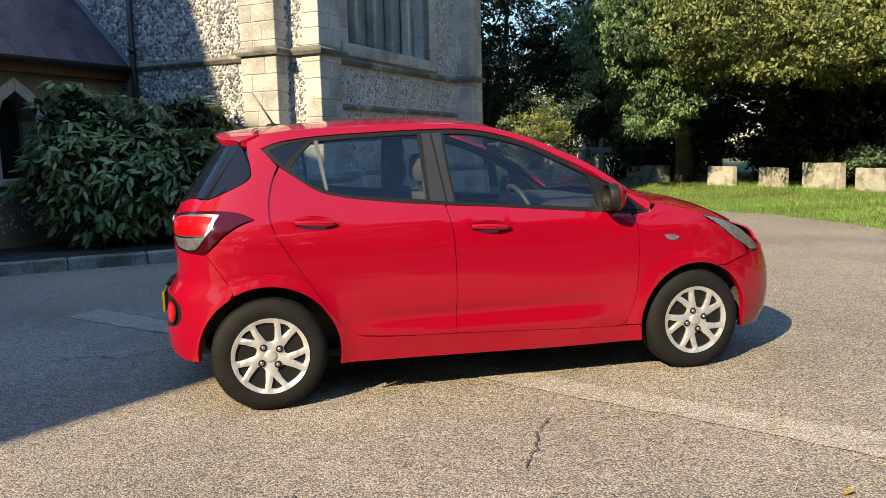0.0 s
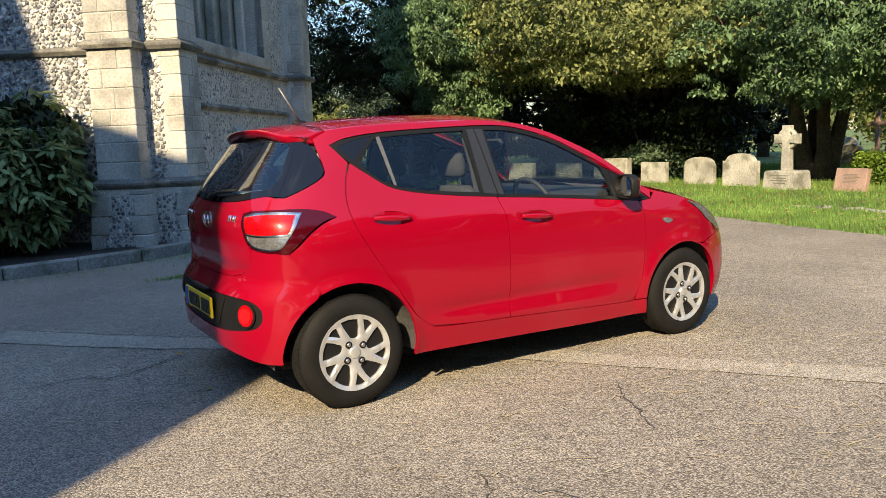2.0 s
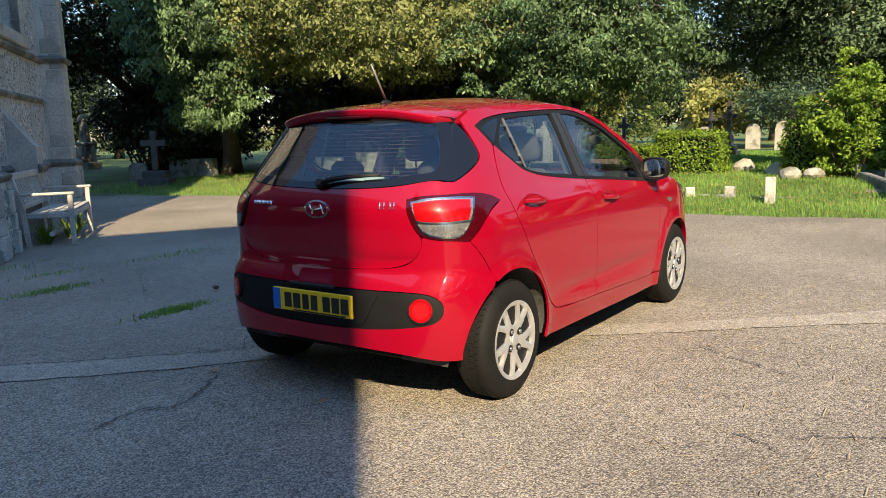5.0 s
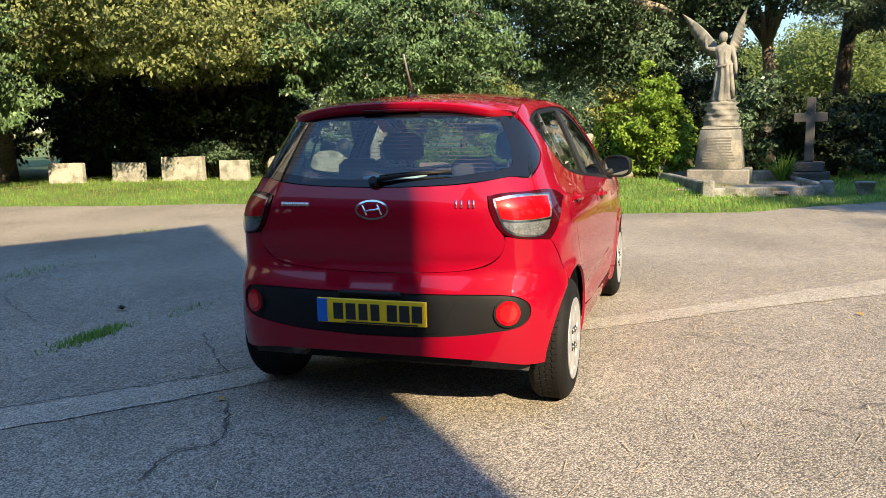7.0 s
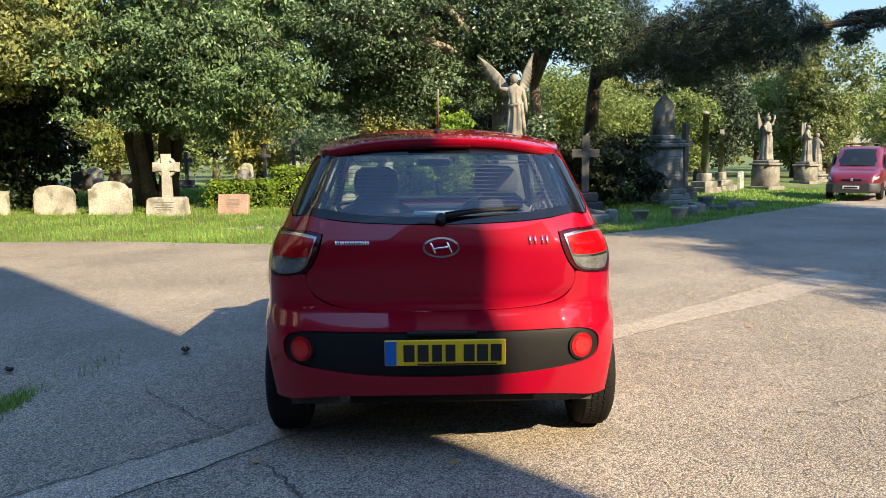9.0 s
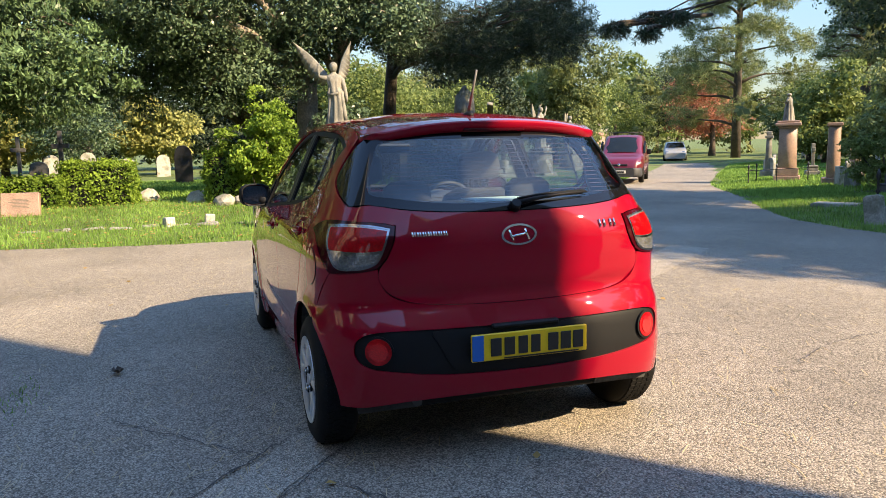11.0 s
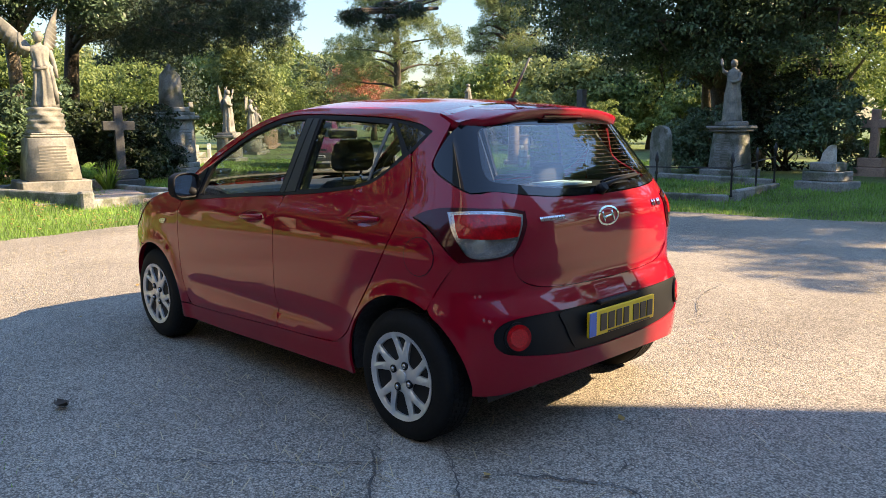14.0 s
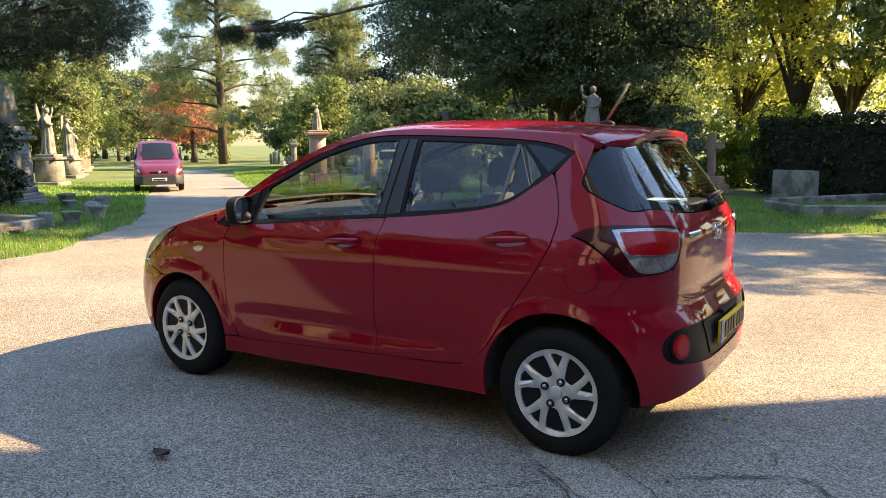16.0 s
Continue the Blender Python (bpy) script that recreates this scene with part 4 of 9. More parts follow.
def lift_wrap(off=0.0, front=False, extra=None):
    """(s, z) round the tail or the nose: s is the way along the skin from the middle, to the car's left."""
    key = (front, extra)
    if key not in ARC:
        zs = np.linspace(.12, 1.40, 129)
        rows = []
        for z in zs:
            a = np.linspace(0, math.pi / 2, 500)
            if front:
                x = X_FRONT0 + (FRONT_X(z) - X_FRONT0) * np.cos(a)**(2 / FRONT_P)
            else:
                x = X_REAR0 - (X_REAR0 - REAR_X(z)) * np.cos(a)**(2 / REAR_P)
            y = side_y(x, np.full_like(x, z))
            y[0] = 0
            s = np.concatenate([[0], np.cumsum(np.hypot(np.diff(x), np.diff(y)))])
            g = np.linspace(0, 1.9 if front else 1.45, 190)
            rows.append((np.interp(g, s, x), np.interp(g, s, y)))
        ARC[key] = zs, np.array([r[0] for r in rows]), np.array([r[1] for r in rows]), (1.9 if front else 1.45)
    zs, gx, gy, smax = ARC[key]

    def fp(s, z):
        i = np.clip((z - zs[0]) / (zs[1] - zs[0]), 0, len(zs) - 1.001)
        j = np.clip(np.abs(s) / smax * (gx.shape[1] - 1), 0, gx.shape[1] - 1.001)
        i0, j0 = i.astype(int), j.astype(int)
        fi, fj = i - i0, j - j0
        mix = lambda g: (g[i0, j0] * (1 - fi) * (1 - fj) + g[i0 + 1, j0] * fi * (1 - fj) + g[i0, j0 + 1] * (1 - fi) * fj + g[i0 + 1, j0 + 1] * fi * fj)
        x = mix(gx)
        if extra:
            x = x + extra(s, z)
        return np.column_stack([x, np.sign(s) * mix(gy), z])

    def go(q):
        e = .015
        s, z = q[:, 0], q[:, 1]
        p = fp(s, z)
        n = np.cross(fp(s, z + e) - fp(s, z - e), fp(s + e, z) - fp(s - e, z))
        n /= np.linalg.norm(n, axis=1)[:, None] + 1e-12
        if front:
            n = -n
        return p + n * off, n
    return go


def panel(name, outline, lift, material, parent=car, holes=(), step=.05, fine=.02, deep=.012, label="", inset=0.0, raw=False):
    """A piece of skin: an outline filled, lifted on the skin and turned in at its rim."""
    outs = [o if raw else rounded(o, fine) for o in (outline, *holes)]
    if inset:
        o = outs[0]
        d = np.roll(o, -1, 0) - np.roll(o, 1, 0)
        nrm = np.stack([-d[:, 1], d[:, 0]], -1) / (np.linalg.norm(d, axis=1)[:, None] + 1e-9)
        area = np.sum(o[:, 0] * np.roll(o[:, 1], -1) - np.roll(o[:, 0], -1) * o[:, 1])
        outs[0] = o + nrm * inset * (1 if area > 0 else -1)
    q, tris = filled(outs, step)
    p, n = lift(q)
    # orient with the skin
    a, b, c = p[tris[:, 0]], p[tris[:, 1]], p[tris[:, 2]]
    flip = np.einsum("ij,ij->i", np.cross(b - a, c - a), n[tris[:, 0]]) < 0
    tris[flip] = tris[flip][:, ::-1]
    count = {}
    for t in tris:
        for i in range(3):
            e = (t[i], t[(i + 1) % 3])
            count[tuple(sorted(e))] = None if tuple(sorted(e)) in count else e
    rim = [e for e in count.values() if e]
    k = len(p)
    verts, faces = list(p), [tuple(t) for t in tris]
    if deep:
        ids = sorted({i for e in rim for i in e})
        top = {i: k + j for j, i in enumerate(ids)}
        verts += [p[i] for i in ids]
        low = {i: k + len(ids) + j for j, i in enumerate(ids)}
        verts += [p[i] - n[i] * deep for i in ids]
        faces += [(top[b], top[a], low[a], low[b]) for a, b in rim]
    me = mesh(name, verts, faces, True)
    if k:
        nn = [tuple(v) for v in n]
        if deep:
            ids = sorted({i for e in rim for i in e})
            nn += [(0, 0, 0)] * (2 * len(ids))
        me.normals_split_custom_set_from_vertices(nn)
    return part(name, me, material, parent, label)


def sq(v):
    """Squares off a circle a little."""
    return math.copysign(abs(v)**.72, v)


def mirrored(points):
    """An outline given by its right half, from the middle down, closed by its mirror image."""
    return points + [(-p[0], *p[1:]) for p in reversed(points) if abs(p[0]) > 1e-6]


def arch(cx, r, a0, a1, k=14, cz=.285):
    return [(cx + r * math.cos(radians(a0 + (a1 - a0) * i / k)), cz + r * math.sin(radians(a0 + (a1 - a0) * i / k)), *((1,) if i in (0, k) else ())) for i in range(k + 1)]


def between(zs, g, z):
    i = float(np.clip((z - zs[0]) / (zs[1] - zs[0]), 0, len(zs) - 1.001))
    k = int(i)
    return g[k] + (g[k + 1] - g[k]) * (i - k)


def along(x, z, front=False):
    """The way round the skin at which it has this x."""
    lift_wrap(0, front)
    zs, gx, gy, smax = ARC[(front, None)]
    row = between(zs, gx, z)
    g = np.linspace(0, smax, len(row))
    return float(np.interp(-x, -row, g) if front else np.interp(x, row, g))


def across(y, z):
    """The way round the tail at which the skin is this far from the middle."""
    lift_wrap(0)
    zs, gx, gy, smax = ARC[(False, None)]
    row = between(zs, gy, z)
    return float(np.interp(y, row, np.linspace(0, smax, len(row))))


def on_tail(points, sign):
    """(x, z) points, or ("y", y, z) ones, as places round the tail."""
    return [(sign * (across(p[1], p[2]) if p[0] == "y" else along(p[0], p[1])), *(p[2:] if p[0] == "y" else p[1:])) for p in points]


lamp_line = [("y", .518, 1.0, 1), (-.40, 1.011), (-.335, 1.017), (-.2, 1.018), (-.1, 1.000), (-.045, .972, 1), (-.12, .95), (-.19, .905), (-.25, .85), (-.292, .812), (-.335, .815), ("y", .66, .822), ("y", .60, .838), ("y", .567, .868), ("y", .535, .93)]
win_top = [(.012, 1.325), (.1, 1.352), (.296, 1.378), (.566, 1.393), (.907, 1.404), (1.08, 1.402), (1.223, 1.383), (1.442, 1.321), (1.627, 1.235), (1.813, 1.142), (1.96, 1.035), (2.10, .918, 1)]
belt = [(2.10, .918, 1), (1.98, .922), (1.8, .938), (1.4, .974), (1.0, 1.007), (.76, 1.026), (.529, 1.052), (.40, 1.070), (.301, 1.095), (.22, 1.138), (.165, 1.180), (.084, 1.245), (.012, 1.325, 1)]
rail = [(x, float(RAIL_Z(x))) for x in (2.12, 2.0, 1.9, 1.75, 1.6, 1.45, 1.3, 1.15, .95, .7, .45, .2, .05, -.07)]
HANDLES = ((.25, .945), (1.165, .886))
cups = [[(x + .110 * math.cos(a), z + .034 * math.sin(a) - .05 * .110 * math.cos(a)) for a in np.linspace(0, 2 * math.pi, 21)[:-1]] for x, z in HANDLES]
for s in (-1, 1):
    # body side: quarter, roof rail, screen pillar and sill in one
    out = ([(-.287, .808, 1), (-.235, .745), (-.19, .675), (-.165, .612, 1)] + arch(0, .357, 116, -11)[0:]
           + [(.36, .215, 1), (.95, .205), (1.6, .192), (2.06, .192, 1), (2.045, .285, 1), (1.952, .285, 1), (1.88, .284), (1.39, .304), (.966, .323), (.70, .332), (.54, .338), (.455, .352),
              (.40, .388), (.345, .440), (.213, .638), (.108, .80), (.052, .90), (.03, .98), (.03, 1.06), (.05, 1.15), (.084, 1.232, 1), (.008, 1.323, 1)]
           + [(x, z + .004, *r) for x, z, *r in win_top[1:-1]] + [(2.105, .925, 1), (2.125, .972, 1)] + rail[1:-1] + [(-.055, 1.386, 1), (-.06, 1.33), (-.052, 1.27), (-.046, 1.225), (-.046, 1.186), (-.07, 1.160), (-.12, 1.133), (-.17, 1.11), (-.262, 1.072), (-.33, 1.052, 1),
              (-.365, 1.018, 1), (-.2, 1.020), (-.1, 1.003), (-.038, .972, 1), (-.115, .943), (-.184, .90), (-.244, .845)])
    panel("body_side", out, lift_side(s), PAINT, step=.019, fine=.012)
    rd = [(.463, .360, 1), (.70, .340), (.963, .331, 1), (.970, .6), (.965, .80), (.958, .87), (.930, 1.006, 1), (.529, 1.046), (.301, 1.088), (.165, 1.172), (.096, 1.224, 1),
          (.06, 1.14), (.041, 1.06), (.041, .98), (.063, .90), (.119, .80), (.224, .642), (.354, .447), (.41, .394)]
    rear_door = panel("rear_door", rd, lift_side(s), PAINT, holes=[cups[0]], inset=-.0036, deep=.010)
    fd = [(.974, .331, 1), (1.39, .311), (1.87, .292), (1.93, .30), (1.962, .335), (2.0, .44), (2.015, .527), (2.022, .65), (2.022, .75), (2.01, .85), (1.985, .915, 1), (1.8, .931), (1.4, .967), (.944, 1.0, 1), (.969, .87), (.976, .80), (.981, .6)]
    front_door = panel("front_door", fd, lift_side(s), PAINT, holes=[cups[1]], inset=-.0036, deep=.010)
    fe = [(2.0, .908, 1), (2.022, .85), (2.033, .75), (2.033, .65), (2.026, .527), (2.011, .44), (1.972, .335), (1.958, .296, 1), (2.045, .296, 1)] + arch(2.385, .342, 180, 68) + \
         [(2.60, .605, 1), (2.66, .625), (2.76, .648, 1), (2.72, .70), (2.636, .748), (2.54, .82), (2.435, .878, 1), (2.44, .893, 1), (2.34, .922), (2.25, .943), (2.16, .962, 1), (2.11, .918, 1)]
    panel("front_wing", fe, lift_side(s), PAINT, inset=-.0030)
    panel("door_aperture", [(.40, .345), (1.0, .318), (1.95, .287), (2.035, .5), (2.035, .89), (1.98, .905), (1.4, .955), (.529, 1.035), (.30, 1.075), (.10, 1.20), (.035, 1.10), (.035, .96), (.10, .79), (.33, .43)], lift_side(s, -.008), PAINT, holes=cups, step=.05, deep=0)
    panel("bumper_flange", on_tail([(-.33, .83), (-.26, .80), (-.205, .72), (-.15, .615), (-.19, .600), (-.24, .67), (-.30, .76), (-.36, .79)], s), lift_wrap(-.007), PAINT, step=.03, deep=0)
    # dark window band with its panes
    q_hole = [(.047, 1.312, 1), (.14, 1.345), (.255, 1.364, 1), (.17, 1.285), (.118, 1.237, 1)]
    r_hole = [(.150, 1.222, 1), (.205, 1.292), (.270, 1.354, 1), (.55, 1.372), (.832, 1.382, 1), (.842, 1.18), (.845, 1.038, 1), (.529, 1.066), (.40, 1.084), (.312, 1.108), (.22, 1.158)]
    f_hole = [(.978, 1.382, 1), (1.08, 1.38), (1.215, 1.362), (1.432, 1.30), (1.617, 1.213), (1.772, 1.134, 1), (1.80, 1.05), (1.808, .957, 1), (1.4, .99), (1.002, 1.022, 1), (.985, 1.2)]
    band = panel("window_band", win_top + belt[1:-1], lift_side(s, -.004), BLACK_TRIM, holes=[q_hole, r_hole, f_hole], step=.05, deep=.02)
    panel("quarter_pane", q_hole, lift_side(s, -.006), BLACK_GLASS, deep=0)
    panel("rear_door_pane", r_hole, lift_side(s, -.010), GLASS, rear_door, deep=0).visible_shadow = False
    panel("front_door_pane", f_hole, lift_side(s, -.010), GLASS, front_door, deep=0).visible_shadow = False
    panel("pillar_film", [(.857, 1.385, 1), (.902, 1.387, 1), (.923, 1.2), (.945, 1.022, 1), (.861, 1.03, 1), (.858, 1.2)], lift_side(s, .0), PILLAR_TRIM, band, deep=.004)
    panel("pillar_film", [(.912, 1.387, 1), (.962, 1.386, 1), (.972, 1.2), (.990, 1.018, 1), (.955, 1.02, 1), (.933, 1.2)], lift_side(s, .0), PILLAR_TRIM, band, deep=.004)
    panel("divider_bar", [(.279, 1.358, 1), (.300, 1.361, 1), (.334, 1.104, 1), (.317, 1.109, 1)], lift_side(s, -.003), DIVIDER, band, deep=.006)
    panel("belt_seal", [(1.98, .926, 1), (1.8, .943), (1.4, .979), (1.0, 1.012), (.76, 1.031), (.529, 1.057), (.40, 1.076), (.40, 1.066, 1), (.529, 1.047), (.76, 1.021), (1.0, 1.002), (1.4, .969), (1.8, .933), (1.98, .916, 1)],
          lift_side(s, .003), BLACK_TRIM, band, deep=.006)
    panel("inner_frame", win_top + rail, lift_side(s, -.013), SEAT, step=.05, deep=0)
    # tail lamp: dark housing with red and clear lenses
    lamp = panel("tail_lamp", on_tail(lamp_line, s), lift_wrap(.005), LAMP_DARK, step=.03, deep=.02)
    rim_o = on_tail([("y", .537, .990, 1), (-.385, 1.003), (-.30, 1.006), (-.206, 1.000, 1), (-.243, .945), (-.288, .88), (-.328, .832), ("y", .665, .830), ("y", .610, .846), ("y", .582, .874)], s)
    rim_i = on_tail([("y", .543, .986, 1), (-.38, .998), (-.30, 1.001), (-.218, .995, 1), (-.251, .944), (-.294, .880), (-.331, .837), ("y", .665, .838), ("y", .617, .853), ("y", .590, .878)], s)
    panel("lens_rim", rim_o, lift_wrap(.0085), LENS_RIM, lamp, holes=[rim_i], step=.03, deep=.004, fine=.012)
    panel("clear_lens", rim_i, lift_wrap(.0075), LAMP_CLEAR, lamp, step=.025, deep=.003, label="clear lens over a silver reflector")
    panel("red_lens", on_tail([("y", .549, .981, 1), (-.38, .992), (-.32, .994), (-.238, .989, 1), (-.264, .942), (-.286, .905, 1), ("y", .68, .901), ("y", .62, .903), ("y", .574, .909, 1)], s), lift_wrap(.010), LAMP_RED, lamp, step=.025, deep=.006, label="red tail light lens")
    panel("lens_bar", on_tail([(-.280, .902, 1), ("y", .68, .898), ("y", .62, .900), ("y", .578, .906, 1), ("y", .580, .899, 1), ("y", .62, .893), ("y", .68, .891), (-.285, .895, 1)], s), lift_wrap(.0105), LENS_RIM, lamp, step=.025, deep=.005)
    head = panel("head_lamp", [(2.45, .884, 1), (2.58, .85), (2.70, .795), (2.80, .725), (2.86, .665, 1), (2.79, .668), (2.725, .705), (2.64, .755), (2.545, .825)], lift_side(s, .004), LAMP_CLEAR, deep=.02, step=.03, label="clear headlight lens")
    panel("repeater", [(2.18, .792, 1), (2.225, .792), (2.275, .777), (2.27, .766), (2.235, .758), (2.20, .768)], lift_side(s, .004), LAMP_CLEAR, step=.02, fine=.008, deep=.006, label="small clear indicator lens")
    # door handles in their hollows
    for door, cup, (hx, hz) in zip((rear_door, front_door), cups, HANDLES):
        panel("handle_cup", cup, lift_hollow(s, hx, hz), PAINT, door, step=.012, deep=0)
        pts = [Vector((hx - .105 + .21 * i / 8, s * (float(side_y(hx - .105 + .21 * i / 8, hz)) + .012 + .012 * math.sin(math.pi * i / 8)), hz + .006 - .014 * i / 8)) for i in range(9)]
        rings = []
        for i, q in enumerate(pts):
            a = .5 + .5 * math.sin(math.pi * min(1, max(0, (i + .6) / 9.2)))
            rings.append([q + Vector((0, .011 * a * math.cos(2 * math.pi * k / 10), .016 * a * math.sin(2 * math.pi * k / 10))) for k in range(10)])
        part("handle", loft(rings), PAINT, door)
    # door mirror
    mx, my = 1.86, s * .84
    shell = loft([[(mx + x, my + s * (y0 + w * sq(math.cos(2 * math.pi * k / 16))), 1.005 + h * sq(math.sin(2 * math.pi * k / 16)) + .012 * (1 if sq(math.sin(2 * math.pi * k / 16)) > 0 else 0)) for k in range(16)]
                  for x, y0, w, h in ((.004, .011, .094, .062), (.012, .01, .098, .066), (.03, .0, .095, .065), (.05, -.01, .078, .055), (.068, -.015, .045, .033))])
    mirror = part("door_mirror", shell, PAINT, car)
    part("mirror_glass", loft([[(mx - .014 - d, my + s * (.012 + .085 * f * sq(math.cos(2 * math.pi * k / 16))), 1.009 + .055 * f * sq(math.sin(2 * math.pi * k / 16)) + (.012 if sq(math.sin(2 * math.pi * k / 16)) > 0 else 0)) for k in range(16)] for d, f in ((0, 1), (.002, .98))]), MIRROR, mirror)
    part("mirror_rim", loft([[(mx - d, my + s * (.012 + .095 * f * sq(math.cos(2 * math.pi * k / 16))), 1.007 + .064 * f * sq(math.sin(2 * math.pi * k / 16)) + (.014 if sq(math.sin(2 * math.pi * k / 16)) > 0 else 0)) for k in range(16)] for d, f in ((-.014, 1.05), (.030, 1.06), (.040, 1.0), (.030, .92), (.010, .90))], cap=False), BLACK_TRIM, mirror)
    turn_in = Matrix.Translation((mx, my, 0)) @ Matrix.Rotation(radians(13 * s), 4, "Z") @ Matrix.Translation((-mx, -my, 0))
    for ob in (mirror, *mirror.children):
        ob.data.transform(turn_in)
    part("mirror_foot", tube([(1.88, s * .735, .955), (1.87, s * .78, .965), (1.87, s * .82, .985)], [.035, .03, .028], 10), BLACK_TRIM, mirror)
    panel("sail_panel", [(1.83, 1.115, 1), (1.93, 1.045), (2.06, .935, 1), (1.835, .945, 1)], lift_side(s, .003), BLACK_TRIM, band, deep=.01)
    # rear quarter piece of dark glass beside the tailgate
    pane_front = [(-.098, 1.352, 1), (-.076, 1.31), (-.062, 1.265), (-.053, 1.225), (-.053, 1.19), (-.078, 1.163), (-.127, 1.136), (-.177, 1.113), (-.262, 1.078, 1)]
    pane_back = [("y", .644, 1.081, 1), ("y", .626, 1.135), ("y", .600, 1.20), ("y", .572, 1.26), ("y", .544, 1.308), ("y", .520, 1.345, 1)]
    panel("tail_quarter_pane", on_tail(pane_front + pane_back, s), lift_wrap(-.0025), BLACK_GLASS, step=.03, deep=.01, fine=.012)
    panel("corner_panel", on_tail([(-.21, 1.092, 1), (-.262, 1.073), ("y", .650, 1.074, 1), ("y", .590, 1.047), ("y", .514, 1.009, 1), ("y", .521, 1.004, 1), (-.40, 1.014), (-.335, 1.020), (-.24, 1.021, 1)], s), lift_wrap(.0008), PAINT, step=.03, deep=.012, fine=.012)

panel("flap_gap", [(-.105 + .081 * math.cos(a), .818 + .081 * math.sin(a)) for a in np.linspace(0, 6.28, 33)[:-1]], lift_side(1, .0012), DARK, step=.03, deep=.002)
fuel = panel("fuel_flap", [(-.105 + .078 * math.cos(a), .818 + .078 * math.sin(a)) for a in np.linspace(0, 6.28, 25)[:-1]], lift_side(1, .0025), PAINT, step=.03, deep=.004)

# tailgate with its window, spoiler, emblem and wiper
gate = panel("tailgate", mirrored([(0, 1.037), (.3, 1.044), (.47, 1.058), (.60, 1.078), (.645, 1.070, 1), (.585, 1.045), (.510, 1.006, 1), (.522, .945), (.556, .868), (.583, .833), (.585, .79), (.556, .742), (.497, .708), (.40, .687), (.2, .674), (0, .671)]),
             lift_rear(0, lambda y, z: .010 * np.exp(-((z - .72) / .03)**2)), PAINT, step=.045, inset=-.0035)
def window_line(points):
    return mirrored([(across(y, z) if y else 0, z, *r) for y, z, *r in points])


g_out = window_line([(0, 1.045), (.3, 1.052), (.47, 1.066), (.60, 1.084), (.646, 1.080, 1), (.628, 1.135), (.602, 1.20), (.574, 1.26), (.546, 1.308), (.524, 1.345, 1), (.46, 1.362), (.36, 1.369), (.2, 1.372), (0, 1.374)])
g_in = window_line([(0, 1.076), (.3, 1.083), (.50, 1.108), (.59, 1.126), (.592, 1.16), (.548, 1.265), (.510, 1.328), (.42, 1.346), (.2, 1.345), (0, 1.347)])
panel("window_border", g_out, lift_wrap(-.001), BLACK_GLASS, gate, holes=[g_in], step=.04, deep=.01)
panel("rear_pane", g_in, lift_wrap(-.0015), GLASS_REAR, gate, deep=0).visible_shadow = False
HEAT = mat("heater_wire", (.10, .05, .035), rough=.6, var=0, fine=0, bump=0)
for k in range(13):
    z = 1.108 + k * .0175
    w = .535 - (z - 1.1) * .42
    q = np.column_stack([np.linspace(-w, w, 25), np.full(25, z)])
    p, n = lift_rear(-.004)(q)
    bm = bmesh.new()
    vs = [(bm.verts.new(a + np.array((0, 0, .0009))), bm.verts.new(a - np.array((0, 0, .0009)))) for a in p]
    for a, b in zip(vs, vs[1:]):
        bm.faces.new((a[0], b[0], b[1], a[1]))
    part("heater_wire", bm, HEAT, gate)


def strap(p, w):
    """A narrow raised bar on the tailgate through (y, z) points."""
    p3, n3 = lift_rear(.004)(np.array(p, float))
    return tube([tuple(a) for a in p3], w, 6)


emblem = panel("emblem_ring", [(.080 * math.cos(a), .945 + .043 * math.sin(a)) for a in np.linspace(0, 6.28, 33)[:-1]], lift_rear(.006), CHROME, gate, holes=[[(.070 * math.cos(a), .945 + .035 * math.sin(a)) for a in np.linspace(0, 6.28, 33)[:-1]]], step=.03, fine=.008, deep=.008, label="chrome oval badge")
panel("emblem_field", [(.074 * math.cos(a), .945 + .037 * math.sin(a)) for a in np.linspace(0, 6.28, 25)[:-1]], lift_rear(.003), PAINT, emblem, step=.03, fine=.01, deep=.003)
part("emblem_bar", strap([(.045, .966), (.026, .922)], .0055), CHROME, emblem)
part("emblem_bar", strap([(-.026, .968), (-.045, .924)], .0055), CHROME, emblem)
part("emblem_bar", strap([(.034, .938), (.012, .944), (-.012, .946), (-.034, .952)], .005), CHROME, emblem)
for k in range(7):
    y = .455 - k * .0215
    part("badge_bar", strap([(y, .975), (y - .002, .958)], .0042), CHROME, gate)
    part("badge_bar", strap([(y - .010, .975), (y - .012, .958)], .0032), CHROME, gate)
for y, w in ((-.385, .004), (-.408, .006), (-.44, .02)):
    part("badge_bar", strap([(y, .987), (y - .003, .957)], .005), CHROME, gate)
    if w > .01:
        part("badge_bar", strap([(y - w, .987), (y - w - .003, .957)], .005), CHROME, gate)
wiper = part("wiper", tube([tuple(a) for a in lift_rear(.022)(np.array([(-.005, 1.062), (-.1, 1.078), (-.2, 1.088), (-.345, 1.096)]))[0]], [.013, .009, .007, .004], 8), BLACK_TRIM, gate)
part("wiper_hub", tube([tuple(a) for a in lift_rear(0)(np.array([(.0, 1.056)]))[0]] + [tuple(a) for a in lift_rear(.035)(np.array([(.0, 1.060)]))[0]], [.026, .02], 12), BLACK_TRIM, wiper)
part("wiper_blade", tube([tuple(a) for a in lift_rear(.010)(np.array([(-.02, 1.085), (-.15, 1.10), (-.345, 1.106)]))[0]], .006, 6), BLACK_TRIM, wiper)
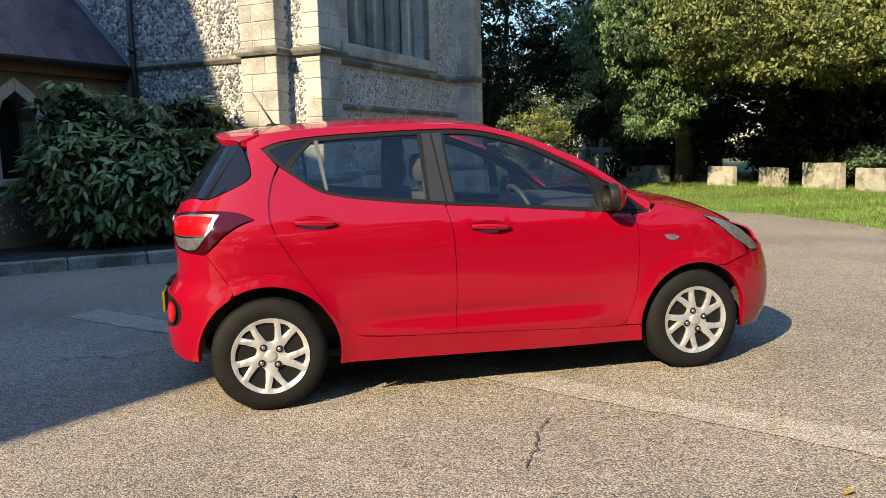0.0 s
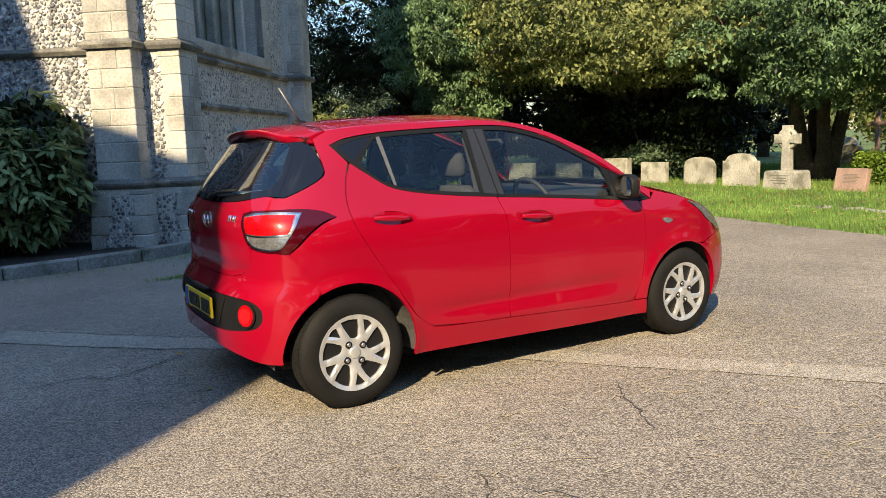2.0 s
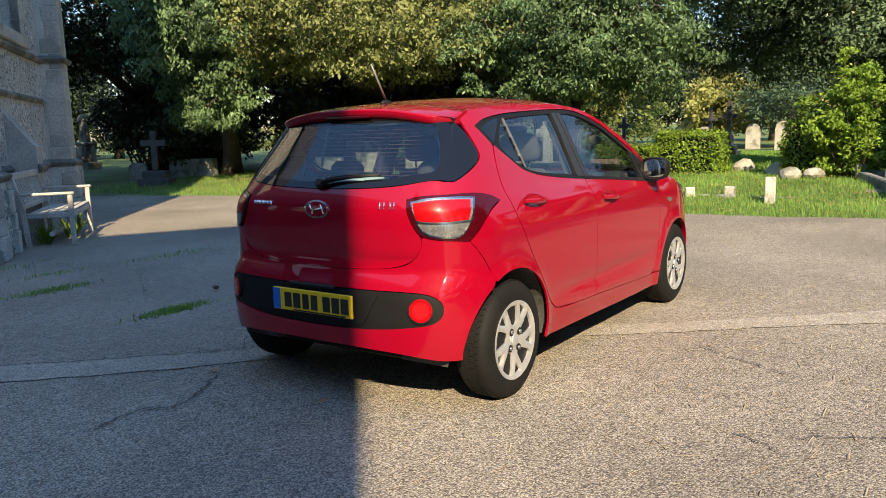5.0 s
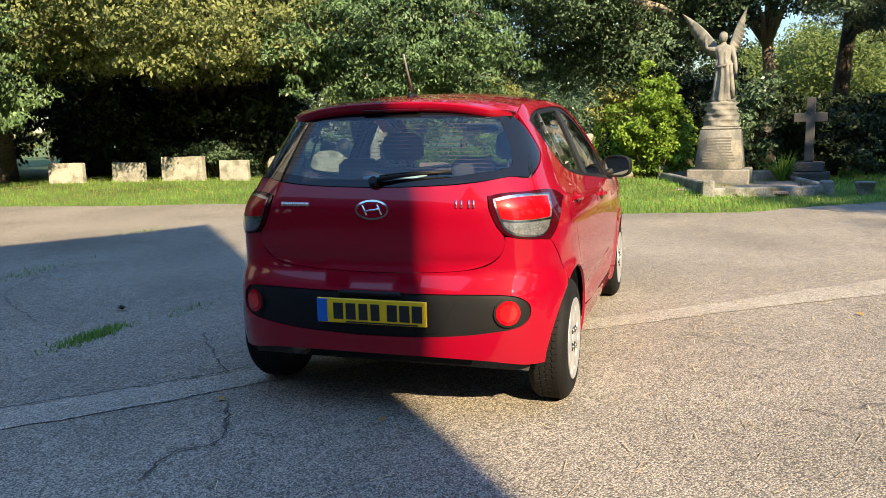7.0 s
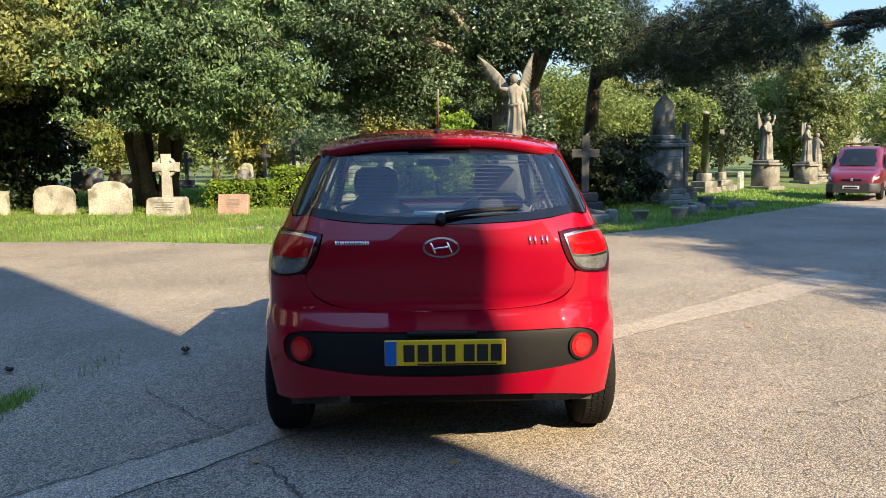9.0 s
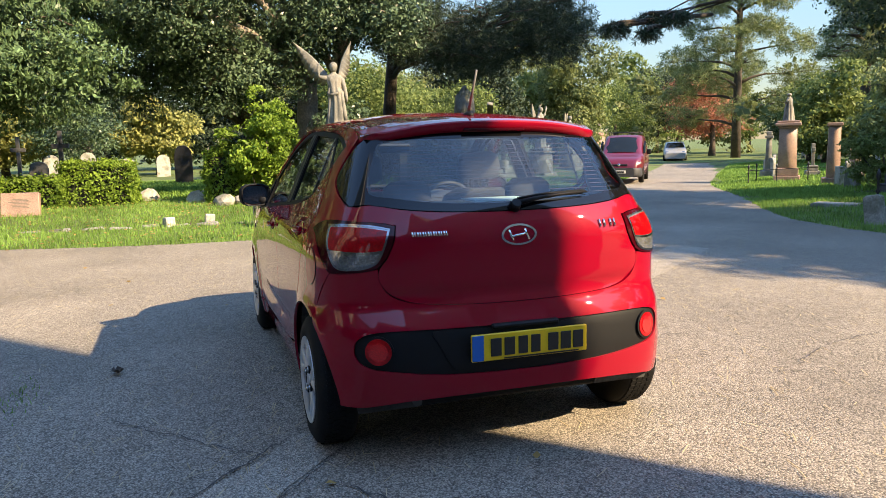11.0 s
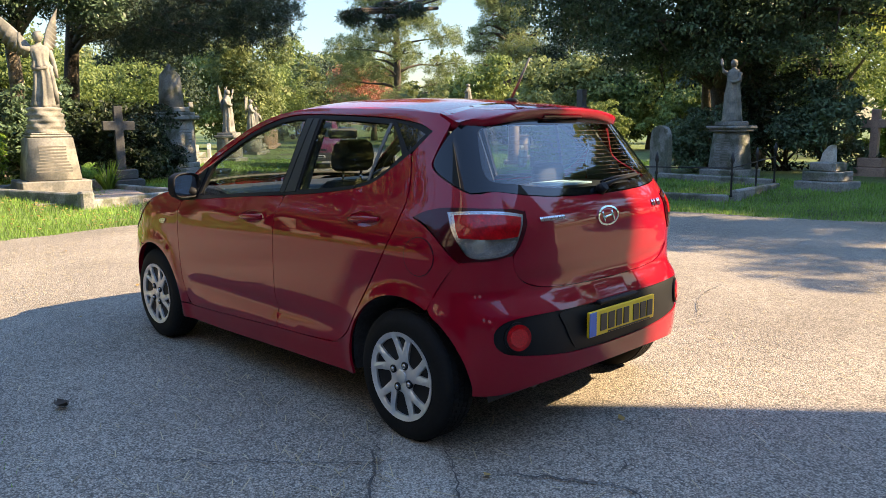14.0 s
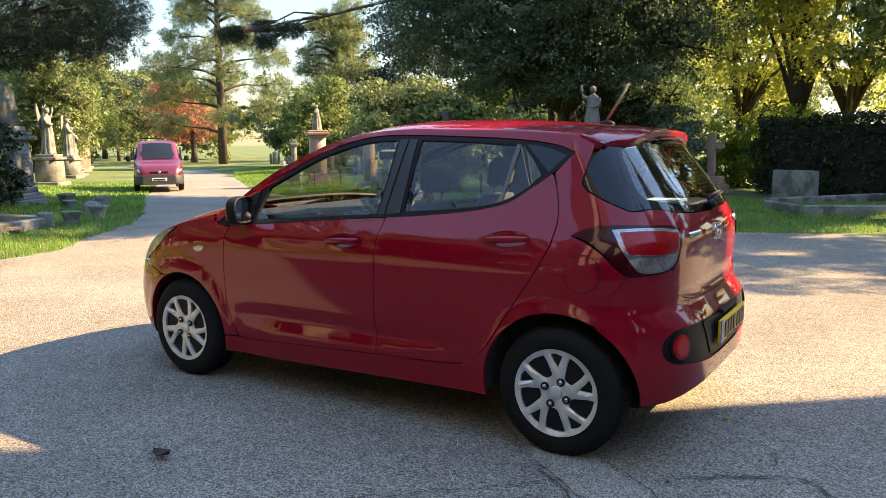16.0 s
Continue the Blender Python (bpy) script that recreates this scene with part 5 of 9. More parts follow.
# spoiler: the roof drawn out over the rear window
rows = []
for k in np.linspace(-1, 1, 49):
    top = []
    yk, bend = k * .572, abs(k)**4
    turn = abs(k)**9
    for x in (.004, -.05, -.09, -.13 + .02 * turn, -.18 + .02 * bend + .06 * turn, -.208 + .03 * bend + .09 * turn, -.224 + .04 * bend + .11 * turn):
        z = float(RAIL_Z(x)) + (float(MID_Z(x)) - float(RAIL_Z(x))) * (1 - abs(k)**2.6)
        drop = max(0, (-x - .02) / .2) * .016 * bend + .02 * turn * min(1, max(0, -x / .08)) + (.004 if x < -.2 + .06 * bend else 0)
        top.append((x, yk, z + .003 - drop))
    tip = top[-1]
    low = [(tip[0] - .001, yk, tip[2] - .010), (tip[0] + .012, yk, tip[2] - .036 + .01 * turn), (tip[0] + .03, yk, tip[2] - .046), (max(-.13, tip[0] + .04), yk, 1.372 - .052 * bend), (.004, yk, 1.372 - .052 * bend)]
    rows.append(top + low)
part("spoiler", loft(rows), PAINT, gate)
part("brake_lamp", prism([(-.145, 1.376), (.145, 1.376), (.14, 1.389), (-.14, 1.389)], -.208, -.16, .004), LAMP_DARK, gate).matrix_basis = Matrix(((0, 1, 0, -.012), (1, 0, 0, 0), (0, 0, 1, 0), (0, 0, 0, 1)))

# roof, screen and bonnet
ks = np.linspace(-1, 1, 33)
roof_out = np.array([(-.005, k) for k in ks] + [(1.24 + .06 * (1 - k * k), k) for k in ks[::-1]])
panel("roof", roof_out, lift_top(), PAINT, step=(.07, .1), raw=True, label="", deep=.02)
ws = np.linspace(-.955, .955, 25)
panel("windscreen", np.array([(1.25 + .06 * (1 - k * k), k) for k in ws] + [(2.07 + .10 * (1 - k * k), k) for k in ws[::-1]]), lift_top(-.003), GLASS, step=(.07, .1), raw=True, deep=0).visible_shadow = False
for s in (-1, 1):
    panel("screen_pillar", np.array([(1.25, s * 1.0), (1.25, s * .93), (1.6, s * .935), (2.07, s * .94), (2.09, s)][::s]), lift_top(.001), PAINT, step=(.07, .05), raw=True)
for s in (-1, 1):
    panel("inner_pillar", np.array([(1.25, s * 1.0), (1.25, s * .92), (1.6, s * .925), (2.07, s * .93), (2.09, s)][::s]), lift_top(-.014), SEAT, step=(.07, .05), raw=True, deep=0)
panel("screen_cowl", np.array([(2.065 + .10 * (1 - k * k), k) for k in ks] + [(2.13 + .10 * (1 - k * k), k) for k in ks[::-1]]), lift_top(-.004), BLACK_TRIM, step=(.05, .1), raw=True)
bs = np.linspace(-.985, .985, 29)
panel("bonnet", np.array([(2.14 + .10 * (1 - k * k), k) for k in bs] + [(2.62 + .33 * (1 - abs(k)**2.2), k) for k in bs[::-1]]), lift_top(), PAINT, step=(.06, .1), raw=True)

# bumpers
hole = mirrored([(0, .585), (.3, .588), (.55, .590), (.66, .578), (.715, .545), (.725, .51), (.715, .475), (.67, .445), (.55, .425), (.35, .402), (.15, .392), (0, .390)])
edge = [(-.335, .808), (-.290, .803, 1), (-.243, .738), (-.198, .668), (-.173, .612, 1)] + [(.357 * math.cos(radians(q)), .285 + .357 * math.sin(radians(q))) for q in (121, 130, 140, 150, 160, 170, 178)] + [(-.352, .272, 1)]
b_out = mirrored([(0, .660), (.2, .664), (.40, .677), (.51, .698), (across(.566, .735), .735), (across(.594, .79), .79), (across(.596, .828), .828, 1), (across(.66, .815), .815)] + [(along(x, z), z, *r) for x, z, *r in edge] + [(.70, .275), (.6, .292), (.5, .305), (.3, .312), (0, .312)])
bumper = panel("rear_bumper", b_out, lift_wrap(0), PAINT, holes=[hole], step=.045, deep=.03, inset=-.0045)
valance = panel("bumper_insert", hole, lift_wrap(-.008), BLACK_TRIM, bumper, step=.04, deep=.01, label="black plastic bumper insert")
panel("plate_recess", mirrored([(0, .577), (.2, .577), (.395, .577), (.375, .53), (.335, .455), (.30, .418), (.15, .405), (0, .403)]), lift_wrap(-.003), BLACK_TRIM, bumper, step=.04, deep=.01)
for s in (-1, 1):
    c = (.62 * s, .51)
    rim = panel("reflector_rim", [(c[0] + .062 * math.cos(a), c[1] + .062 * math.sin(a)) for a in np.linspace(0, 6.28, 29)[:-1]], lift_wrap(.003), BLACK_TRIM, bumper, step=.03, fine=.012, deep=.014)
    panel("reflector", [(c[0] + .053 * math.cos(a), c[1] + .053 * math.sin(a)) for a in np.linspace(0, 6.28, 29)[:-1]], lift_wrap(.006), LAMP_RED, rim, step=.03, fine=.012, deep=.006, label="round red reflector")
    panel("reflector_core", [(c[0] + .038 * math.cos(a), c[1] + .038 * math.sin(a)) for a in np.linspace(0, 6.28, 25)[:-1]], lift_wrap(.009), REFLECTOR, rim, step=.03, fine=.01, deep=.004)
panel("bumper_underside", mirrored([(0, .335), (.45, .33), (.50, .315), (.48, .285), (0, .28)]), lift_wrap(-.11), BLACK_TRIM, bumper, step=.06)
plate = part("number_plate", block(.014, .52, .111, .003, (-.548, 0, .447)), PLATE_Y, bumper, "yellow rear plate")
plate.matrix_basis = Matrix.Translation((-.002, -.012, 0))
part("plate_band", block(.004, .05, .105, .001, (-.556, .234, .45)), PLATE_B, plate, "blue band")
for k, (y, w) in enumerate(((.165, .055), (.105, .055), (.045, .05), (-.012, .05), (-.092, .055), (-.150, .055), (-.208, .055))):
    part("plate_bar", block(.004, w - .008, .074, .001, (-.5565, y - .01, .465)), PLATE_K, plate)
part("plate_bar", block(.003, .34, .006, 0, (-.5565, -.05, .4505)), PLATE_K, plate)
part("plate_lamp", block(.03, .30, .02, .006, (-.53, 0, .572)), BLACK_TRIM, bumper)
edge = [(2.95, .665), (2.865, .652), (2.78, .642), (2.66, .615), (2.60, .596), (2.518, .594, 1)] + [(2.385 + .342 * math.cos(radians(q)), .285 + .342 * math.sin(radians(q))) for q in (60, 48, 36, 24, 12, 0)] + [(2.728, .21, 1)]
f_out = mirrored([(0, .70), (.3, .69), (.45, .68)] + [(along(x, z, True), z, *r) for x, z, *r in edge] + [(.6, .20), (0, .195)])
front_bumper = panel("front_bumper", f_out, lift_wrap(0, True), PAINT, step=.06, deep=.03)
panel("grille", mirrored([(0, .50), (.35, .49), (.48, .42), (.42, .30), (0, .285)]), lift_wrap(.004, True), BLACK_TRIM, front_bumper, step=.06)
panel("nose", mirrored([(0, .80), (.3, .785), (.55, .76), (.62, .70), (.4, .695), (0, .71)]), lift_wrap(-.01, True), PAINT, step=.06)


# wheels
def wheel(parent):
    """A wheel at the origin, its outer face towards -y."""
    w = part("wheel", turned([(.17, -.075), (.18, -.07), (.18, .07), (.17, .075)], 32), BLACK_TRIM, parent)
    w.data.transform(Matrix.Rotation(radians(90), 4, "X"))
    prof = [(.18, -.06), (.188, -.085), (.195, -.09), (.215, -.092), (.25, -.089), (.268, -.082), (.279, -.072), (.2855, -.058), (.287, -.03), (.2875, 0), (.287, .03), (.2855, .058), (.279, .072), (.25, .089), (.19, .09), (.182, .08)]
    bm = loft([ring(0, 0, z, r, r, 72) for r, z in prof], cap=False)
    tyre = part("tyre", bm, RUBBER, w)
    tyre.data.transform(Matrix.Rotation(radians(90), 4, "X"))
    tb = bmesh.new()
    for row in (-.042, -.014, .014, .042):
        for k in range(60):
            a = 2 * math.pi * (k + (.5 if row in (-.014, .042) else 0)) / 60
            b = block(.0268, .0255, .0045, .001)
            add_to(tb, b, Matrix.Rotation(a, 4, "Y") @ Matrix.Translation((0, row, .2865)) @ Matrix.Rotation(radians(14 if row < 0 else -14), 4, "Z"))
    part("tread", tb, RUBBER, tyre)
    disc = part("brake_disc", turned([(.02, -.02), (.143, -.02), (.143, .0), (.02, .0)], 32), DISC, w)
    disc.data.transform(Matrix.Translation((0, -.033, 0)) @ Matrix.Rotation(radians(90), 4, "X"))
    dark = part("barrel", turned([(.0, -.004), (.172, -.004), (.172, .004), (.0, .004)], 32), DARK, w)
    dark.data.transform(Matrix.Translation((0, .0, 0)) @ Matrix.Rotation(radians(90), 4, "X"))
    # cover: five forked spokes with large and small openings
    ring_out = [np.array((.194 * math.cos(a), .194 * math.sin(a))) for a in np.linspace(0, 2 * math.pi, 91)[:-1]]
    holes = []
    for k in range(5):
        a = radians(90 + 72 * k + 12)
        c, s = math.cos(a), math.sin(a)
        big = [(.072, .0), (.077, .019), (.10, .029), (.135, .041), (.166, .046, 1), (.172, .0), (.166, -.046, 1), (.135, -.041), (.10, -.029), (.077, -.019)]
        big = [(x, y + .20 * (x - .11), *q) for x, y, *q in big]
        holes.append(rounded([(x * c - y * s, x * s + y * c, *q) for x, y, *q in big], .012))
        a += radians(36)
        c, s = math.cos(a), math.sin(a)
        small = [(.110, .0, 1), (.138, .014), (.167, .029, 1), (.174, .0), (.167, -.029, 1), (.138, -.014)]
        small = [(x, y + .20 * (x - .11), *q) for x, y, *q in small]
        holes.append(rounded([(x * c - y * s, x * s + y * c, *r) for x, y, *r in small], .010))
    q, tris = filled([np.array(ring_out)] + holes, .018)
    r = np.hypot(q[:, 0], q[:, 1])
    dish = -.086 + .012 * np.cos(np.clip(r / .186, 0, 1) * math.pi * .5) - .006 * np.sin(np.clip((r - .03) / .15, 0, 1) * math.pi)
    edge = np.array([min(np.min(np.hypot(h[:, 0] - p[0], h[:, 1] - p[1])) for h in holes) for p in q])
    dish = dish - .008 * np.clip(edge / .012, 0, 1)
    p3 = np.column_stack([q[:, 0], dish, q[:, 1]])
    bm = bmesh.new()
    vs = [bm.verts.new(p) for p in p3]
    for t in tris:
        bm.faces.new([vs[i] for i in t])
    bmesh.ops.recalc_face_normals(bm, faces=bm.faces)
    if sum(f.normal.y for f in bm.faces) > 0:
        bmesh.ops.reverse_faces(bm, faces=bm.faces)
    rim_e = [e for e in bm.edges if e.is_boundary]
    ext = bmesh.ops.extrude_edge_only(bm, edges=rim_e)
    bmesh.ops.translate(bm, vec=(0, .028, 0), verts=[e for e in ext["geom"] if isinstance(e, bmesh.types.BMVert)])
    for f in bm.faces:
        f.smooth = True
    cover = part("wheel_cover", bm, ALLOY, w, "silver ten-spoke wheel cover")
    cover.data.set_sharp_from_angle(angle=radians(50))
    cap = part("cap", turned([(.0, 0), (.029, 0), (.030, .004), (.026, .006), (.0, .007)], 20), ALLOY, w)
    cap.data.transform(Matrix.Translation((0, -.084, 0)) @ Matrix.Rotation(radians(90), 4, "X"))
    for k in range(4):
        a = radians(45 + 90 * k)
        well = part("nut_well", turned([(.0, 0), (.0185, 0), (.0185, .0085), (.0145, .0095), (.0, .0095)], 16), BLACK_TRIM, w)
        well.data.transform(Matrix.Translation((.056 * math.cos(a), -.082, .056 * math.sin(a))) @ Matrix.Rotation(radians(90), 4, "X"))
        nut = part("wheel_nut", turned([(.0, 0), (.0115, 0), (.0115, .012), (.007, .016), (.0, .016)], 6), NUT, w)
        nut.data.transform(Matrix.Translation((.056 * math.cos(a), -.082, .056 * math.sin(a))) @ Matrix.Rotation(radians(90), 4, "X"))
    return w


NUT = mat("steel_wheel_nut", (.42, .41, .40), rough=.25, metal=.9, var=.1, bump=0)
first = wheel(car)
first.matrix_basis = pose(0, -.735, .2885, 0, 8, 0)
for x, y, rz, spin in ((2.385, -.735, 0, 28), (0, .735, 180, -20), (2.385, .735, 180, 10)):
    twin = copy_thing(first, Matrix.Translation((x, y, .2885)) @ Matrix.Rotation(radians(rz), 4, "Z") @ Matrix.Rotation(radians(spin), 4, "Y"))
    twin.parent = car
    twin.matrix_parent_inverse = Matrix()

# dark inner tub, arches and floor that close the skin
tub_pts = [(x, z) for x, z in ((-.36, .29), (-.36, .55), (-.40, .62), (-.40, 1.0), (-.30, 1.03), (.0, 1.03), (.3, 1.06), (.95, 1.0), (1.9, .90), (2.0, .88), (2.5, .83), (2.8, .68), (2.95, .5), (2.95, .22), (2.77, .22))]
low = arch(2.385, .375, 0, 180)[0:]
low2 = arch(0, .385, 0, 180)
tub_out = np.array([p[:2] for p in tub_pts] + [p[:2] for p in low] + [(1.9, .22), (.42, .22)] + [p[:2] for p in low2])
for s in (-1, 1):
    panel("inner_side", tub_out, lift_side(s, -.03), DARK, step=.12, deep=0, raw=True)
LINER = mat("arch_liner", (.06, .058, .055), rough=.9, var=.3, vscale=6, fine=.3, fscale=60, bump=.3, bscale=90)
for cx, r in ((0, .376), (2.385, .368)):
    for s in (-1, 1):
        ring_pts = [(cx + r * math.cos(a), s * y, .285 + r * math.sin(a)) for deep_in in (.035, .30) for a in np.linspace(-.15, math.pi + .15, 25) for y in [float(side_y(cx + r * math.cos(a), .285 + r * math.sin(a))) - deep_in]]
        me = mesh("wheel_arch", ring_pts, [(i, i + 1, 26 + i, 25 + i) for i in range(24)] + [tuple(range(25, 50))], False)
        part("wheel_arch", me, LINER, car)
part("floor_pan", block(3.1, 1.2, .05, .01, (1.25, 0, .2)), DARK, car)
part("rear_beam", block(.26, 1.0, .10, .03, (-.2, 0, .24)), DARK, car)
part("silencer", tube([(-.2, -.1, .28), (-.2, .4, .28)], .08, 14), mat("dull_steel", (.07, .065, .06), rough=.5, metal=.7, bump=.2), car)
part("tail_pipe", tube([(-.25, .42, .27), (-.42, .44, .265)], .02, 10), mat("pipe_steel", (.12, .11, .10), rough=.45, metal=.9, bump=.1), car)

# unseen dark boxes added in the shell, so that no sun leaks through it
part("sill_floor", block(1.64, 1.50, .05, .015, (1.20, 0, .228)), DARK, car)
part("engine", block(.60, .96, .46, .05, (2.58, 0, .28)), DARK, car)
# aerial
aerial = part("aerial", loft([ring(.10 + dx, 0, z, rx, ry, 14) for dx, z, rx, ry in ((0, 1.450, .05, .024), (.0, 1.462, .045, .021), (-.005, 1.470, .03, .014), (-.01, 1.474, .012, .009))]), BLACK_TRIM, car)
part("aerial_rod", tube([(.10, 0, 1.465), (-.015, 0, 1.655)], [.0066, .005], 10), mat("aerial_sleeve", (.14, .136, .13), rough=.38, var=.1, bump=.3, bscale=400, depth=.0006), aerial)



# ---- inside the car ----
def seat(x, y, reach=1.0):
    """A front seat facing forward."""
    st = part("seat", block(.50, .48, .17, .05, (x + .22, y, .42), 3), SEAT, car)
    b = part("backrest", loft([[(x - .06 + dx + .06 * math.cos(a) * 1.0, y + w * math.copysign(abs(math.sin(a))**.6, math.sin(a)), z) for a in np.linspace(0, 2 * math.pi, 21)[:-1]]
                               for dx, z, w in ((.06, .5, .20), (.03, .6, .24), (.0, .75, .25), (-.04, .92, .24), (-.07, 1.02, .21), (-.08, 1.06, .15))]), SEAT, st)
    hr = part("headrest", loft([[(x - .15 + dx + t * math.cos(a), y + w * math.copysign(abs(math.sin(a))**.7, math.sin(a)), z) for a in np.linspace(0, 2 * math.pi, 21)[:-1]]
                                for dx, z, w, t in ((0, 1.11, .10, .035), (0, 1.13, .13, .05), (-.01, 1.19, .135, .055), (-.015, 1.25, .12, .045), (-.015, 1.275, .08, .025))]), SEAT, st)
    for d in (-.06, .06):
        part("headrest_post", tube([(x - .14, y + d, 1.02), (x - .15, y + d, 1.13)], .007, 8), CHROME, st)


seat(1.05, -.36)
seat(1.05, .36)
bench_seat = part("rear_seat", block(.48, 1.16, .16, .05, (.42, 0, .42), 3), SEAT, car)
for y, w in ((-.31, .5), (.31, .5)):
    part("rear_backrest", loft([[(.16 + dx + .055 * math.cos(a), y + w / 2 * math.copysign(abs(math.sin(a))**.5, math.sin(a)), z) for a in np.linspace(0, 2 * math.pi, 21)[:-1]]
                                for dx, z in ((.06, .45), (.03, .7), (-.02, .95), (-.04, 1.02))]), SEAT, bench_seat)
    part("headrest", loft([[(.11 + t * math.cos(a), y + ww * math.copysign(abs(math.sin(a))**.7, math.sin(a)), z) for a in np.linspace(0, 2 * math.pi, 21)[:-1]]
                           for z, ww, t in ((1.02, .10, .035), (1.06, .12, .045), (1.12, .115, .045), (1.15, .08, .03))]), SEAT, bench_seat)
part("parcel_shelf", block(.36, 1.12, .025, .008, (-.14, 0, 1.035)), DASH, car)
part("shelf_card", block(.17, .26, .008, .001, (-.20, -.01, 1.072)), CARD, car, "pale blue card on the rear shelf")
part("dashboard", prism([(1.62, .45), (1.66, .92), (1.72, .97), (1.9, .99), (2.12, .98), (2.15, .45)], -.66, .66, .03), DASH, car)
rim = []
for i in range(29):
    a = 2 * math.pi * i / 28
    rim.append(Matrix.Translation((1.52, -.36, .90)) @ Matrix.Rotation(radians(-24), 4, "Y") @ Vector((0, .185 * math.cos(a), .185 * math.sin(a))))
steer = part("steering_wheel", tube([tuple(p) for p in rim], .015, 10), DASH, car)
part("wheel_hub", block(.05, .16, .10, .02, (1.55, -.36, .85)), DASH, steer)
for a in (0, 180, 270):
    m = Matrix.Translation((1.52, -.36, .90)) @ Matrix.Rotation(radians(-24), 4, "Y")
    part("wheel_spoke", tube([tuple(m @ Vector((0, .04 * math.cos(radians(a)), .04 * math.sin(radians(a))))), tuple(m @ Vector((0, .18 * math.cos(radians(a)), .18 * math.sin(radians(a)))))], .014, 8), ALLOY, steer)
part("inner_mirror", block(.03, .22, .06, .012, (1.45, 0, 1.27)), DASH, car)
for s in (-1, 1):
    panel("pillar_lining", [(.85, 1.36, 1), (.98, 1.36, 1), (1.0, 1.0, 1), (.84, 1.0, 1)], lift_side(s, -.05), SEAT, deep=.01)
    panel("pillar_lining", [(-.03, 1.35, 1), (.12, 1.36), (.05, 1.28), (.10, 1.16), (.12, 1.02, 1), (-.20, 1.02, 1)], lift_side(s, -.06), LINING, deep=.01)
    panel("door_lining", [(.12, 1.13, 1), (.30, 1.06, 1), (.95, 1.005, 1), (1.95, .925, 1), (1.9, .40, 1), (.5, .42, 1)], lift_side(s, -.03), DASH, deep=0, step=.15)
panel("headlining", np.array([(0, -.85), (0, .85), (1.25, .85), (1.25, -.85)]), lift_top(-.04), LINING, raw=True, step=(.2, .2), deep=0)
part("boot_floor", block(.5, 1.0, .03, .01, (-.12, 0, .5)), DARK, car)

# ---- graves and monuments ----
def stand(x, y, rz=-90, dz=-.03, lean=(0, 0)):
    return pose(x, y, float(lawn_z(x, y)) + dz, lean[0], lean[1], rz)


def lettering(parent, w, z0, z1, y, n, r, material=LETTER):
    """Worn lines of cut writing as thin bars."""
    for k in range(n):
        z = z1 - (z1 - z0) * (k + .5) / n
        ww = w * r.uniform(.55, .95)
        part("letter_line", block(ww, .004, (z1 - z0) / n * .35, 0, (0, y, z)), material, parent)


rg = np.random.RandomState(21)


def headstone(w, h, d, top, label, m, material=GRAVE, lines=0, group="headstones beside the yard"):
    """top: square, round, shouldered."""
    g = thing("headstone", label, "headstone", m, group)
    if top == "round":
        p = [(-w / 2, 0), (w / 2, 0), (w / 2, h * .72), (w * .46, h * .80)] + [(w * .46 * math.cos(a), h * .80 + h * .2 * math.sin(a)) for a in np.linspace(.25, math.pi - .25, 12)] + [(-w * .46, h * .80), (-w / 2, h * .72)]
    elif top == "shouldered":
        p = [(-w / 2, 0), (w / 2, 0), (w / 2, h * .80), (w * .42, h * .80), (w * .40, h * .85)] + [(w * .38 * math.cos(a), h * .85 + h * .15 * math.sin(a)) for a in np.linspace(.1, math.pi - .1, 12)] + [(-w * .40, h * .85), (-w * .42, h * .80), (-w / 2, h * .80)]
    else:
        p = [(-w / 2, 0), (w / 2, 0), (w / 2 * .98, h * .99), (w * .2, h), (-w * .25, h * .985), (-w / 2 * .98, h * 1.0)]
    part("slab", prism(p, -d / 2, d / 2, .012), material, g)
    if lines:
        lettering(g, w * .7, h * .35, h * .75, -d / 2 - .001, lines, rg)
    return g


plain = "weathered square pale limestone headstone standing in grass"
round_l = "weathered pale limestone headstone with a rounded top in grass"
headstone(.98, .60, .16, "square", plain, stand(12.27, 13.82, -83, -.09))
headstone(.92, .58, .16, "square", plain, stand(12.69, 12.26, -87, -.09, lean=(0, 1)))
headstone(1.15, .70, .20, "square", "broad weathered square limestone headstone in grass", stand(12.99, 10.85, -86, -.09))
headstone(.78, .60, .15, "square", plain, stand(12.97, 9.36, -88, -.09))
headstone(.86, .72, .14, "round", round_l, stand(13.0, 8.0, -92, -.09))
headstone(.90, .80, .14, "shouldered", "weathered limestone headstone with a shouldered round top", stand(12.84, 6.75, -93, -.09))
slab = headstone(.66, .46, .12, "square", "small leaning pinkish stone tablet with worn lines of writing", stand(12.5, 4.08, -96, lean=(-12, 0)), GRAVE_PINK, 7)
headstone(1.5, .55, .3, "square", "low wide stone tomb in the shade of trees", stand(11.8, 17.0, -70), GRAVE_GREY)
headstone(.6, .55, .12, "round", "small grey headstone in the shade of trees", stand(10.6, 18.0, -70), GRAVE_GREY)


headstone(.72, 1.62, .16, "round", "black arched headstone on the sunlit lawn", stand(31.0, 1.05, -92), GRAVE_BLACK, 0, "")


# weathered grave stone with the darkness of shade put into its colour
GRAVE_SHADE = mat("shaded_weathered_stone", (.058, .057, .053), rough=.9, var=.25, vscale=3, fine=.3, fscale=35, bump=.5, bscale=40, depth=.006)


